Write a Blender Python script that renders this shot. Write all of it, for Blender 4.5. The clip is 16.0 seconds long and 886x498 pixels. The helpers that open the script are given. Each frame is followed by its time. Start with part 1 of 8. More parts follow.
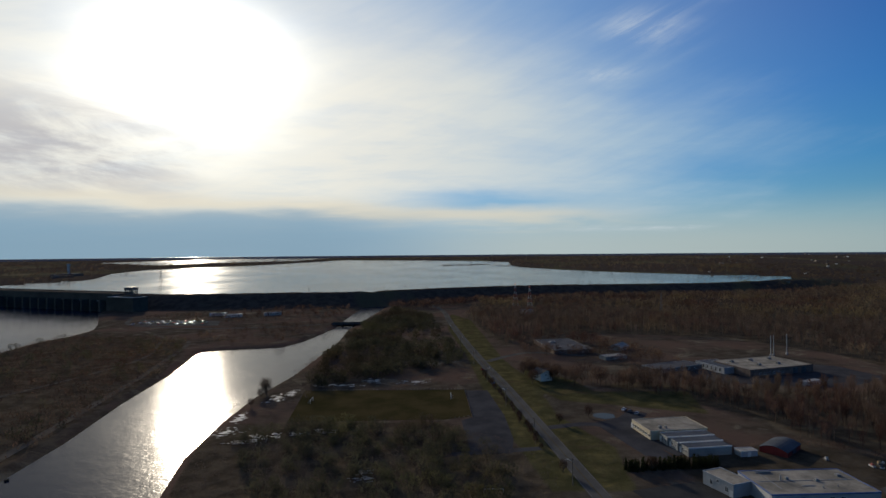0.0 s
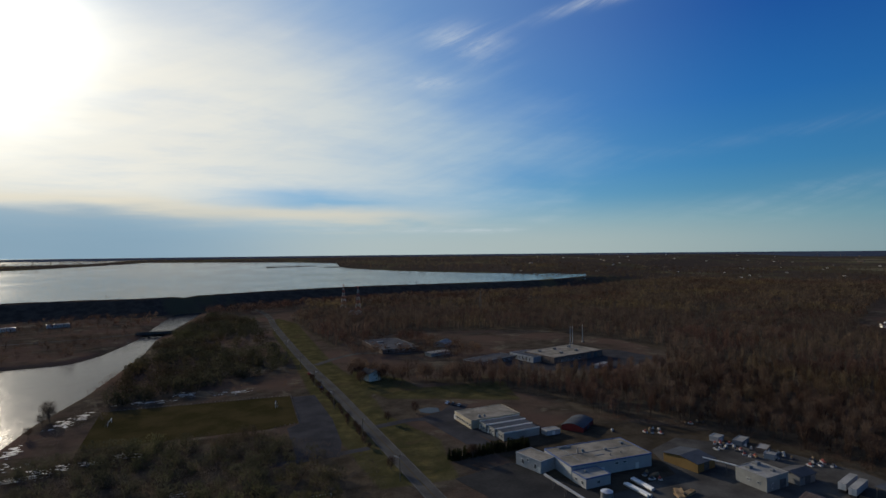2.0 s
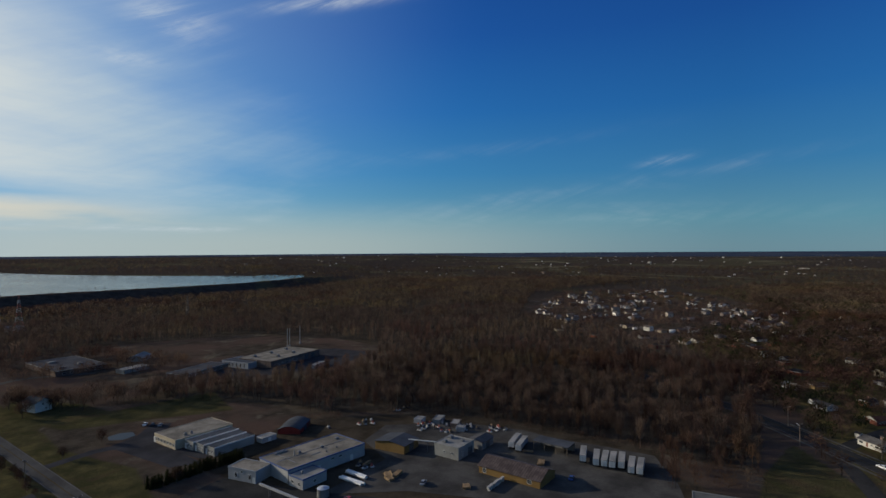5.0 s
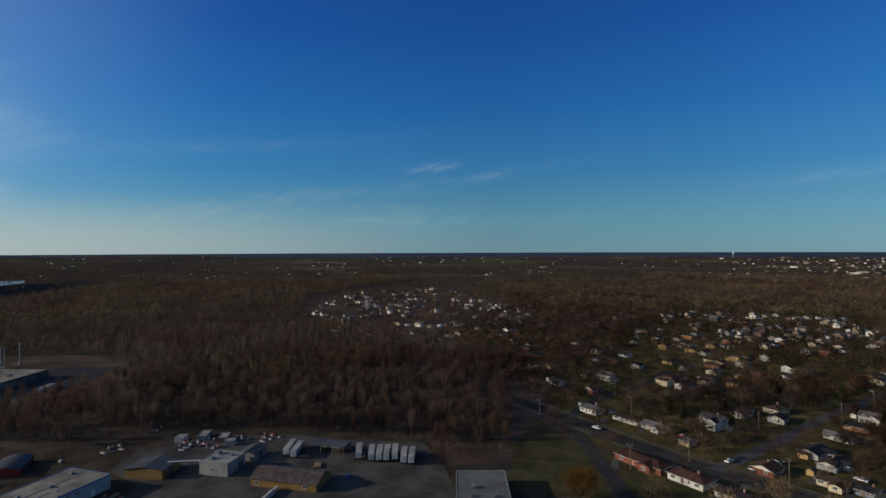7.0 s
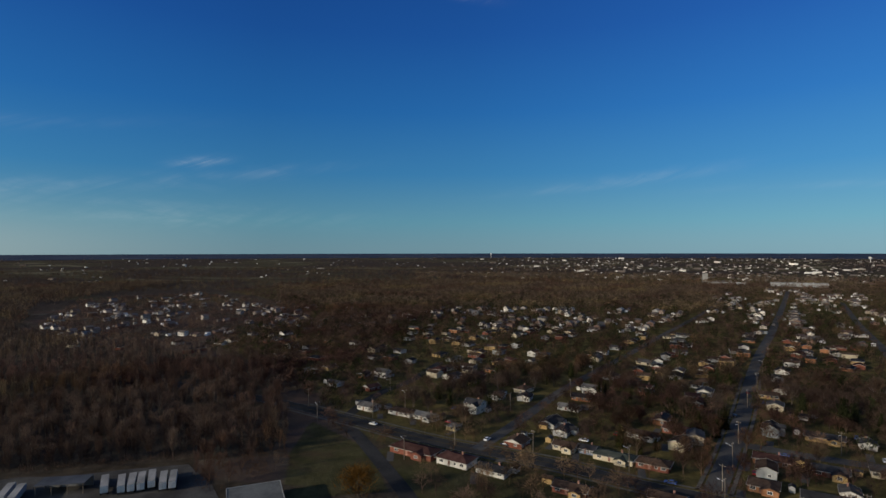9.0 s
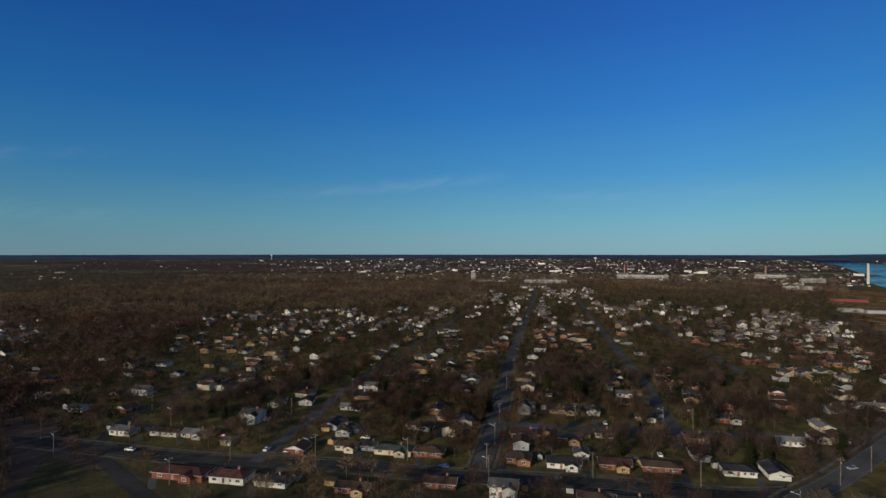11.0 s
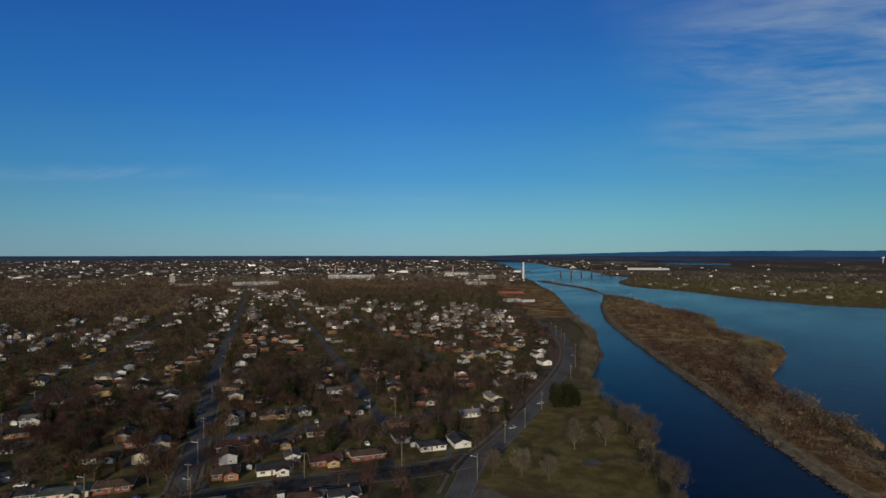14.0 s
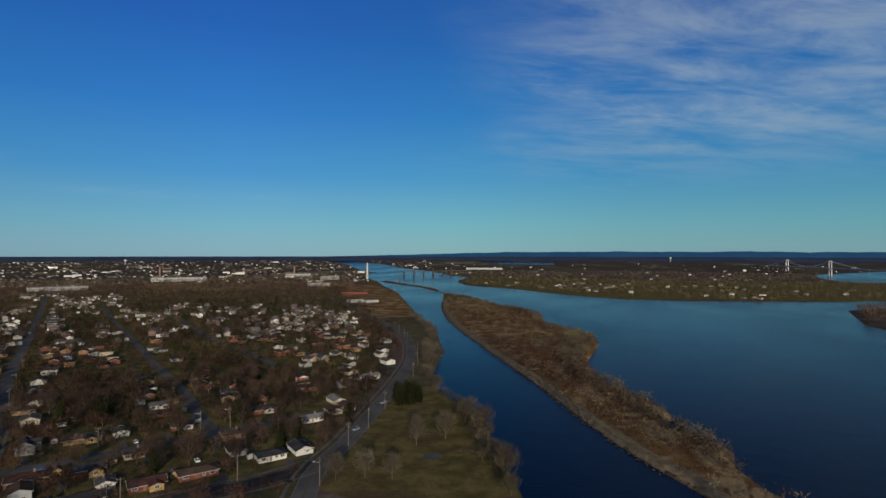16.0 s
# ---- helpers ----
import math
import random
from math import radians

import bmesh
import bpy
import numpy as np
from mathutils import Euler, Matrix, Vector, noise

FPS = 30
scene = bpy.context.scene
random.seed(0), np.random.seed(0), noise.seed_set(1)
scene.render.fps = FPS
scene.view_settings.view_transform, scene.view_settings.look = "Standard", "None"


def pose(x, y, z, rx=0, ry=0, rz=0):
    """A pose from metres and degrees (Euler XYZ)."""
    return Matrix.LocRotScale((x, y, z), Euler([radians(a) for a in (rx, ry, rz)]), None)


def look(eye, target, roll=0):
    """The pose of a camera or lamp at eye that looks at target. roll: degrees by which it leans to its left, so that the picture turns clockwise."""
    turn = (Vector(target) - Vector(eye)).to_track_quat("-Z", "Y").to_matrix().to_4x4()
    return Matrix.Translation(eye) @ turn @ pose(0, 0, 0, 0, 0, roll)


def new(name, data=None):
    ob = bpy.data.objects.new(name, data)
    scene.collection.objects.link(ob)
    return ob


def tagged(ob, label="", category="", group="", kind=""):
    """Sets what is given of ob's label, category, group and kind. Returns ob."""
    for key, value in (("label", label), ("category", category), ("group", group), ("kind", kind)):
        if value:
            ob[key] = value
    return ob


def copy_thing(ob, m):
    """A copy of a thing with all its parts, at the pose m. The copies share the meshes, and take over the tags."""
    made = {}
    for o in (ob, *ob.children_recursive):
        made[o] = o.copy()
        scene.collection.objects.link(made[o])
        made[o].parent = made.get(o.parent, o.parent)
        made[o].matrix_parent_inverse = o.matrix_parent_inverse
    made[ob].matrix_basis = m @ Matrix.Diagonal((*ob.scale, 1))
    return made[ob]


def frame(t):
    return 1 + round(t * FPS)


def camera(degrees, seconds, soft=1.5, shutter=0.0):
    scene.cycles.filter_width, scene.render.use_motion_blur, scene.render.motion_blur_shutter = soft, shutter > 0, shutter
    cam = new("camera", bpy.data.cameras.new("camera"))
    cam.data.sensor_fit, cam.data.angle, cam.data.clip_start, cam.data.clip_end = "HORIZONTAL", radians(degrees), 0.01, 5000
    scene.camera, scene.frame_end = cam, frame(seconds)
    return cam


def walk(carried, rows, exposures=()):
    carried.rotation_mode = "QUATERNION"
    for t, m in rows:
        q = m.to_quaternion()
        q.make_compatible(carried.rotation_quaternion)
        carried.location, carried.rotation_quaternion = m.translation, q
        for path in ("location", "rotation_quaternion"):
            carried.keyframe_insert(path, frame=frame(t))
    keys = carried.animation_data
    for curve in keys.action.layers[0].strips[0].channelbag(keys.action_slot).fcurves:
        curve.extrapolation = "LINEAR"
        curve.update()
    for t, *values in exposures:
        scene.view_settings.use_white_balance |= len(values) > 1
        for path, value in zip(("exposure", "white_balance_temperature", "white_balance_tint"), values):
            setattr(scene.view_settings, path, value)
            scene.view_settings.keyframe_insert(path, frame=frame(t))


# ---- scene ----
cam = camera(78.12, 16.0)
EYE = 90.0  # flying height above the ground below
# seconds, heading (anticlockwise from +y), tilt above level, lean
TURNS = [
    (0.0, 0.00, 0.34, 0.49), (0.5, -4.27, 0.37, 0.63), (1.0, -8.71, 0.33, 0.67), (1.5, -13.28, 0.33, 0.66), (2.0, -17.87, 0.29, 0.59),
    (2.5, -22.43, 0.27, 0.52), (3.0, -26.98, 0.24, 0.47), (3.5, -31.59, 0.22, 0.44), (6.0, -58.19, 0.12, 0.35), (6.5, -64.12, 0.11, 0.31),
    (7.0, -69.92, 0.12, 0.21), (7.5, -75.69, 0.17, 0.19), (8.0, -81.53, 0.17, 0.14), (8.5, -87.16, 0.19, 0.12), (9.0, -92.89, 0.19, 0.09),
    (9.5, -98.72, 0.20, 0.03), (10.0, -104.47, 0.23, -0.01), (12.5, -130.65, 0.37, -0.01), (13.0, -135.61, 0.38, -0.02), (13.5, -140.37, 0.40, -0.04),
    (14.0, -144.89, 0.43, -0.04), (14.5, -149.16, 0.45, -0.07), (15.0, -153.24, 0.48, -0.10), (15.5, -157.23, 0.52, -0.10), (16.0, -161.15, 0.51, -0.08)]
walk(cam, [(t, pose(0, 0, EYE, 90 + tilt, lean, heading)) for t, heading, tilt, lean in TURNS])

# ---- sky, sun ----
SUN_HEADING, SUN_HEIGHT = 24.5, 15.5
SUN_DIR = Vector((-math.sin(radians(SUN_HEADING)) * math.cos(radians(SUN_HEIGHT)),
                  math.cos(radians(SUN_HEADING)) * math.cos(radians(SUN_HEIGHT)), math.sin(radians(SUN_HEIGHT))))


class Nodes:
    """Short ways to write a node tree."""

    def __init__(self, tree):
        self.tree = tree
        tree.nodes.clear()

    def add(self, kind):
        return self.tree.nodes.new(kind)

    def put(self, socket, value):
        if isinstance(value, bpy.types.NodeSocket):
            self.tree.links.new(value, socket)
        elif value is not None:
            if socket.type == "RGBA" and len(value) == 3:
                value = (*value, 1)
            socket.default_value = value

    def m(self, op, a, b=None, c=None, clamp=False):
        node = self.add("ShaderNodeMath")
        node.operation, node.use_clamp = op, clamp
        for socket, value in zip(node.inputs, (a, b, c)):
            self.put(socket, value)
        return node.outputs[0]

    def v(self, op, a, b=None, scale=None):
        node = self.add("ShaderNodeVectorMath")
        node.operation = op
        self.put(node.inputs[0], a)
        self.put(node.inputs[1], b)
        if scale is not None:
            self.put(node.inputs["Scale"], scale)
        return node.outputs["Value" if op in ("DOT_PRODUCT", "LENGTH", "DISTANCE") else "Vector"]

    def span(self, x, a, b, lo=0.0, hi=1.0):
        node = self.add("ShaderNodeMapRange")
        node.interpolation_type = "SMOOTHSTEP"
        for k, value in enumerate((x, a, b, lo, hi)):
            self.put(node.inputs[k], value)
        return node.outputs[0]

    def mix(self, f, a, b, blend="MIX"):
        node = self.add("ShaderNodeMix")
        node.data_type, node.blend_type = "RGBA", blend
        self.put(node.inputs[0], f)
        self.put(node.inputs[6], a)
        self.put(node.inputs[7], b)
        return node.outputs[2]

    def noise(self, vector, scale, detail=4.0, rough=0.55, distort=0.0):
        node = self.add("ShaderNodeTexNoise")
        self.put(node.inputs["Vector"], vector)
        for key, value in (("Scale", scale), ("Detail", detail), ("Roughness", rough), ("Distortion", distort)):
            node.inputs[key].default_value = value
        return node.outputs[0]

    def ramp(self, f, stops):
        node = self.add("ShaderNodeValToRGB")
        self.put(node.inputs[0], f)
        e = node.color_ramp.elements
        while len(e) < len(stops):
            e.new(0.5)
        for el, (at, colour) in zip(e, stops):
            el.position, el.color = at, (*colour, 1)
        return node.outputs[0]

    def xyz(self, x, y, z):
        node = self.add("ShaderNodeCombineXYZ")
        for socket, value in zip(node.inputs, (x, y, z)):
            self.put(socket, value)
        return node.outputs[0]


def make_sky():
    world = bpy.data.worlds.new("sky")
    scene.world = world
    world.use_nodes = True
    n = Nodes(world.node_tree)
    d = n.add("ShaderNodeTexCoord").outputs["Generated"]
    d = n.v("NORMALIZE", d)
    sep = n.add("ShaderNodeSeparateXYZ")
    n.put(sep.inputs[0], d)
    x, y, z = sep.outputs
    deg = 180 / math.pi
    height = n.m("MULTIPLY", n.m("ARCSINE", z), deg)
    # heading in degrees, with its seam far from the views: turned by 80 degrees
    c, s = math.cos(radians(80)), math.sin(radians(80))
    xr = n.m("SUBTRACT", n.m("MULTIPLY", x, c), n.m("MULTIPLY", y, s))
    yr = n.m("ADD", n.m("MULTIPLY", x, s), n.m("MULTIPLY", y, c))
    heading = n.m("SUBTRACT", n.m("MULTIPLY", n.m("ARCTAN2", n.m("MULTIPLY", xr, -1.0), yr), deg), 80.0)
    from_sun = n.m("MULTIPLY", n.m("ARCCOSINE", n.m("MINIMUM", n.v("DOT_PRODUCT", d, tuple(SUN_DIR)), 1.0)), deg)

    nishita = n.add("ShaderNodeTexSky")
    nishita.sky_type, nishita.sun_disc = "NISHITA", False
    nishita.sun_elevation, nishita.sun_rotation = radians(SUN_HEIGHT), radians(-SUN_HEADING)
    nishita.altitude, nishita.air_density, nishita.dust_density, nishita.ozone_density = 100.0, 1.0, 0.6, 2.5
    clear = n.v("SCALE", nishita.outputs[0], scale=0.06)
    grade = n.ramp(n.m("DIVIDE", n.m("ADD", height, 2.0), 62.0), [
        (0.0, (0.21, 0.35, 0.42)), (0.035, (0.19, 0.37, 0.46)), (0.08, (0.12, 0.36, 0.50)), (0.16, (0.038, 0.25, 0.54)),
        (0.26, (0.012, 0.165, 0.51)), (0.38, (0.006, 0.10, 0.42)), (0.52, (0.004, 0.065, 0.33)), (1.0, (0.005, 0.030, 0.17))])
    # deepest blue square to the sun
    turn = n.ramp(n.m("DIVIDE", n.m("ADD", heading, 205.0), 250.0), [(v, (k, k * (1.05 if v < 0.2 else 1.0), k * (0.95 if v < 0.2 else 1.0))) for v, k in (
        (0.0, 0.92), (0.10, 0.98), (0.17, 1.10), (0.26, 1.14), (0.34, 1.02), (0.44, 0.82), (0.52, 0.74), (0.60, 0.82), (0.69, 0.98), (0.78, 1.10), (1.0, 1.10))])
    sky = n.mix(1.0, n.mix(0.85, clear, grade), turn, "MULTIPLY")

    # plane of high cloud, drawn out by perspective
    flat = n.m("ADD", z, 0.10)
    px, py = n.m("DIVIDE", x, flat), n.m("DIVIDE", y, flat)
    swirl = n.noise(n.xyz(px, py, 0.0), 0.9, 3.0, 0.5)
    high = n.xyz(n.m("ADD", n.m("MULTIPLY", px, 0.75), n.m("MULTIPLY", swirl, 0.7)), n.m("ADD", n.m("MULTIPLY", py, 1.25), n.m("MULTIPLY", swirl, 0.6)), 3.0)
    streaks = n.noise(high, 2.0, 9.0, 0.60, 0.15)
    soft = n.noise(n.xyz(px, py, 7.0), 0.9, 5.0, 0.5, 0.2)
    sun_x = n.m("DIVIDE", n.m("SUBTRACT", heading, SUN_HEADING + 0.5), 1.40)
    sun_y = n.m("DIVIDE", n.m("SUBTRACT", height, SUN_HEIGHT + 1.2), 0.92)
    halo = n.m("SQRT", n.m("ADD", n.m("MULTIPLY", sun_x, sun_x), n.m("MULTIPLY", sun_y, sun_y)))
    halo = n.m("ADD", halo, n.m("MULTIPLY", n.m("SUBTRACT", soft, 0.5), 7.0))
    # veil of cirrus round the sun, ending in a ragged edge
    edge = n.m("ADD", heading, n.m("MULTIPLY", n.m("SUBTRACT", soft, 0.5), 26.0))
    edge = n.m("SUBTRACT", edge, n.m("MULTIPLY", n.m("MAXIMUM", n.m("SUBTRACT", height, 10.5), 0.0), 1.25))
    fibres = n.noise(n.xyz(n.m("ADD", n.m("MULTIPLY", heading, 0.05), n.m("MULTIPLY", swirl, 0.9)), n.m("SUBTRACT", n.m("MULTIPLY", height, 0.42), n.m("MULTIPLY", heading, -0.16)), 1.0), 1.0, 9.0, 0.66, 0.4)
    edge = n.m("ADD", edge, n.m("MULTIPLY", n.m("SUBTRACT", fibres, 0.5), 8.0))
    veil = n.m("MULTIPLY", n.span(edge, -36.0, -10.0), n.span(height, 30.0, 15.0, 0.40, 1.0))
    under = n.m("ADD", height, n.m("MULTIPLY", n.m("SUBTRACT", soft, 0.5), 3.0))
    veil = n.m("MULTIPLY", veil, n.span(under, 1.8, 4.4, 0.15, 1.0))
    veil = n.m("MULTIPLY", veil, n.span(streaks, 0.26, 0.62, 0.78, 1.0))
    veil = n.m("MULTIPLY", veil, n.span(fibres, 0.30, 0.62, 0.93, 1.0))
    gap = n.m("ADD", n.m("POWER", n.m("ABSOLUTE", n.m("DIVIDE", n.m("ADD", heading, 5.5), 10.0)), 2.0),
              n.m("POWER", n.m("ABSOLUTE", n.m("DIVIDE", n.m("SUBTRACT", under, 5.3), 1.05)), 2.0))
    veil = n.m("MULTIPLY", veil, n.m("SUBTRACT", 1.0, n.m("MULTIPLY", n.m("EXPONENT", n.m("MULTIPLY", gap, -1.0)), 1.0)))
    # thin milky haze wide round the sun
    sky = n.mix(n.m("MULTIPLY", n.span(from_sun, 72.0, 18.0), 0.64), sky, (0.30, 0.50, 0.72))
    veil_colour = n.mix(n.span(from_sun, 50.0, 12.0), (0.42, 0.55, 0.64), (0.84, 0.81, 0.71))
    sky = n.mix(n.m("MULTIPLY", veil, 0.92), sky, veil_colour)
    # haze below the veil, warmer away from the sun
    low = n.m("MULTIPLY", n.span(height, 6.0, 0.5), n.span(heading, -80.0, -22.0))
    sky = n.mix(n.m("MULTIPLY", low, 0.65), sky, n.mix(n.span(heading, -12.0, 12.0), (0.47, 0.51, 0.46), (0.23, 0.35, 0.44)))
    # warm lit underside of the veil
    rim = n.m("MULTIPLY", n.span(heading, -24.0, -6.0), n.m("EXPONENT", n.m("MULTIPLY", n.m("POWER", n.m("ABSOLUTE", n.m("DIVIDE", n.m("SUBTRACT", under, n.span(heading, -20.0, 30.0, 3.4, 5.2)), 0.9)), 2.0), -1.0)))
    sky = n.mix(n.m("MULTIPLY", rim, 0.60), sky, (0.72, 0.65, 0.50))
    # high cirrus away from the sun
    ripple = n.noise(n.xyz(n.m("ADD", n.m("MULTIPLY", px, 0.6), n.m("MULTIPLY", py, 0.8)), n.m("SUBTRACT", n.m("MULTIPLY", py, 1.7), n.m("MULTIPLY", px, 1.1)), 5.0), 1.9, 8.0, 0.62, 0.35)
    far = n.m("MULTIPLY", n.span(n.m("ADD", heading, n.m("MULTIPLY", n.m("SUBTRACT", soft, 0.5), 44.0)), -157.0, -184.0), n.span(height, 5.0, 14.0))
    far = n.m("MULTIPLY", far, n.span(n.m("ADD", n.m("MULTIPLY", ripple, 0.6), n.m("MULTIPLY", soft, 0.4)), 0.36, 0.68))
    sky = n.mix(n.m("MULTIPLY", far, 0.62), sky, (0.37, 0.45, 0.50))
    # single wisps: heading, height, half length, half height, rise along the length, strength
    for wh, wy, wl, wt, rise_, amount in ((-20.5, 20.6, 3.6, 1.5, 0.10, 0.75), (-16.5, 17.2, 2.6, 0.6, 0.0, 0.65), (-9.0, 2.35, 3.0, 0.14, 0.0, 0.5), (-21.0, 2.25, 4.5, 0.14, 0.0, 0.5), (-36.0, 24.0, 7.0, 0.6, -0.16, 0.65),
                                          (-69.0, 8.6, 2.0, 0.40, -0.12, 0.42), (-73.0, 7.6, 8.0, 0.6, -0.12, 0.12), (-111.0, 6.9, 9.0, 0.5, -0.10, 0.12),
                                          (-134.0, 5.6, 12.0, 0.4, 0.0, 0.07), (-17.0, 2.2, 7.0, 0.28, 0.0, 0.45), (-54.0, 5.2, 12.0, 0.8, -0.08, 0.10),
                                          (-60.0, 3.4, 22.0, 1.0, 0.0, 0.10), (-48.0, 10.0, 14.0, 0.7, -0.10, 0.07), (-93.0, 26.0, 4.0, 0.5, 0.2, 0.25)):
        along = n.m("SUBTRACT", heading, wh)
        up = n.m("SUBTRACT", n.m("SUBTRACT", height, wy), n.m("MULTIPLY", along, rise_))
        up = n.m("ADD", up, n.m("MULTIPLY", n.m("SUBTRACT", swirl, 0.5), wt * 3.0))
        q = n.m("ADD", n.m("POWER", n.m("ABSOLUTE", n.m("DIVIDE", along, wl)), 2.0), n.m("POWER", n.m("ABSOLUTE", n.m("DIVIDE", up, wt)), 2.0))
        w = n.m("MULTIPLY", n.m("EXPONENT", n.m("MULTIPLY", q, -1.0)), n.m("MULTIPLY", n.span(streaks, 0.32, 0.60, 0.2, 1.0), n.span(fibres, 0.38, 0.62, 0.15, 1.0)))
        sky = n.mix(n.m("MULTIPLY", w, amount), sky, (0.62, 0.68, 0.72))
    # the sun behind thin cloud
    bright = n.m("ADD", n.m("MULTIPLY", n.m("EXPONENT", n.m("MULTIPLY", n.m("POWER", n.m("MAXIMUM", n.m("DIVIDE", halo, 4.7), 0.0), 2.0), -1.0)), 2.2),
                 n.m("MULTIPLY", n.m("EXPONENT", n.m("MULTIPLY", n.m("POWER", n.m("MAXIMUM", n.m("DIVIDE", halo, 12.0), 0.0), 2.0), -1.0)), 0.20))
    sky = n.mix(1.0, sky, n.v("SCALE", n.xyz(1.0, 0.96, 0.86), scale=bright), "ADD")
    # grey cloud banks to the side of the sun
    bank = n.m("MULTIPLY", n.span(heading, 20.0, 33.0), n.m("MULTIPLY", n.span(under, 4.6, 7.0), n.span(under, 16.5, 10.0)))
    bank = n.m("MULTIPLY", bank, n.span(n.noise(n.xyz(n.m("MULTIPLY", heading, 0.085), n.m("ADD", n.m("MULTIPLY", height, 0.30), n.m("MULTIPLY", heading, -0.04)), 2.4), 1.0, 8.0, 0.62, 0.4), 0.36, 0.62))
    sky = n.mix(n.m("MULTIPLY", bank, 0.70), sky, (0.40, 0.39, 0.43))
    below = n.m("MULTIPLY", n.span(heading, -4.0, 16.0), n.span(under, 5.0, 3.4))
    sky = n.mix(n.m("MULTIPLY", below, 0.65), sky, (0.20, 0.33, 0.44))
    back = n.add("ShaderNodeBackground")
    n.put(back.inputs[0], sky)
    back.inputs[1].default_value = 1.0
    out = n.add("ShaderNodeOutputWorld")
    n.put(out.inputs[0], back.outputs[0])


make_sky()
sun = new("sun", bpy.data.lights.new("sun", "SUN"))
sun.data.energy, sun.data.angle, sun.data.color = 4.1, radians(0.8), (1.0, 0.87, 0.68)
sun.matrix_world = look(SUN_DIR * 500, (0, 0, 0))

# ---- materials ----
def surf(name, a, b, rough=0.8, scale=0.3, fine=4.0, fine_amount=0.25, bump=0.0, metal=0.0, vary=0.0, stripes=None, stripe_dark=0.75):
    """A surface between two colours: broad patches, fine grain, relief; vary: shade from thing to thing; stripes: ribs every so many metres across x."""
    mat = bpy.data.materials.new(name)
    mat.use_nodes = True
    n = Nodes(mat.node_tree)
    place = n.add("ShaderNodeNewGeometry").outputs["Position"]
    broad = n.noise(place, scale, 5.0, 0.6)
    grain = n.noise(place, fine, 4.0, 0.65)
    colour = n.mix(n.span(broad, 0.32, 0.68), a, b)
    shade = n.m("ADD", n.m("MULTIPLY", n.m("SUBTRACT", grain, 0.5), 2 * fine_amount), 1.0)
    if vary:
        shade = n.m("MULTIPLY", shade, n.m("ADD", n.m("MULTIPLY", n.add("ShaderNodeObjectInfo").outputs["Random"], 2 * vary), 1.0 - vary))
    if stripes:
        sep = n.add("ShaderNodeSeparateXYZ")
        n.put(sep.inputs[0], n.add("ShaderNodeTexCoord").outputs["Object"])
        rib = n.m("PINGPONG", sep.outputs[0], stripes / 2)
        shade = n.m("MULTIPLY", shade, n.span(rib, 0.0, stripes * 0.16, stripe_dark, 1.0))
    colour = n.v("SCALE", colour, scale=shade)
    out, bsdf = n.add("ShaderNodeOutputMaterial"), n.add("ShaderNodeBsdfPrincipled")
    n.put(bsdf.inputs["Base Color"], colour)
    bsdf.inputs["Roughness"].default_value, bsdf.inputs["Metallic"].default_value = rough, metal
    bsdf.inputs["Specular IOR Level"].default_value = 0.3 if rough < 0.75 else 0.0
    if bump:
        node = n.add("ShaderNodeBump")
        node.inputs["Strength"].default_value, node.inputs["Distance"].default_value = 0.8, bump
        n.put(node.inputs["Height"], grain)
        n.put(bsdf.inputs["Normal"], node.outputs[0])
    n.put(out.inputs[0], bsdf.outputs[0])
    return mat


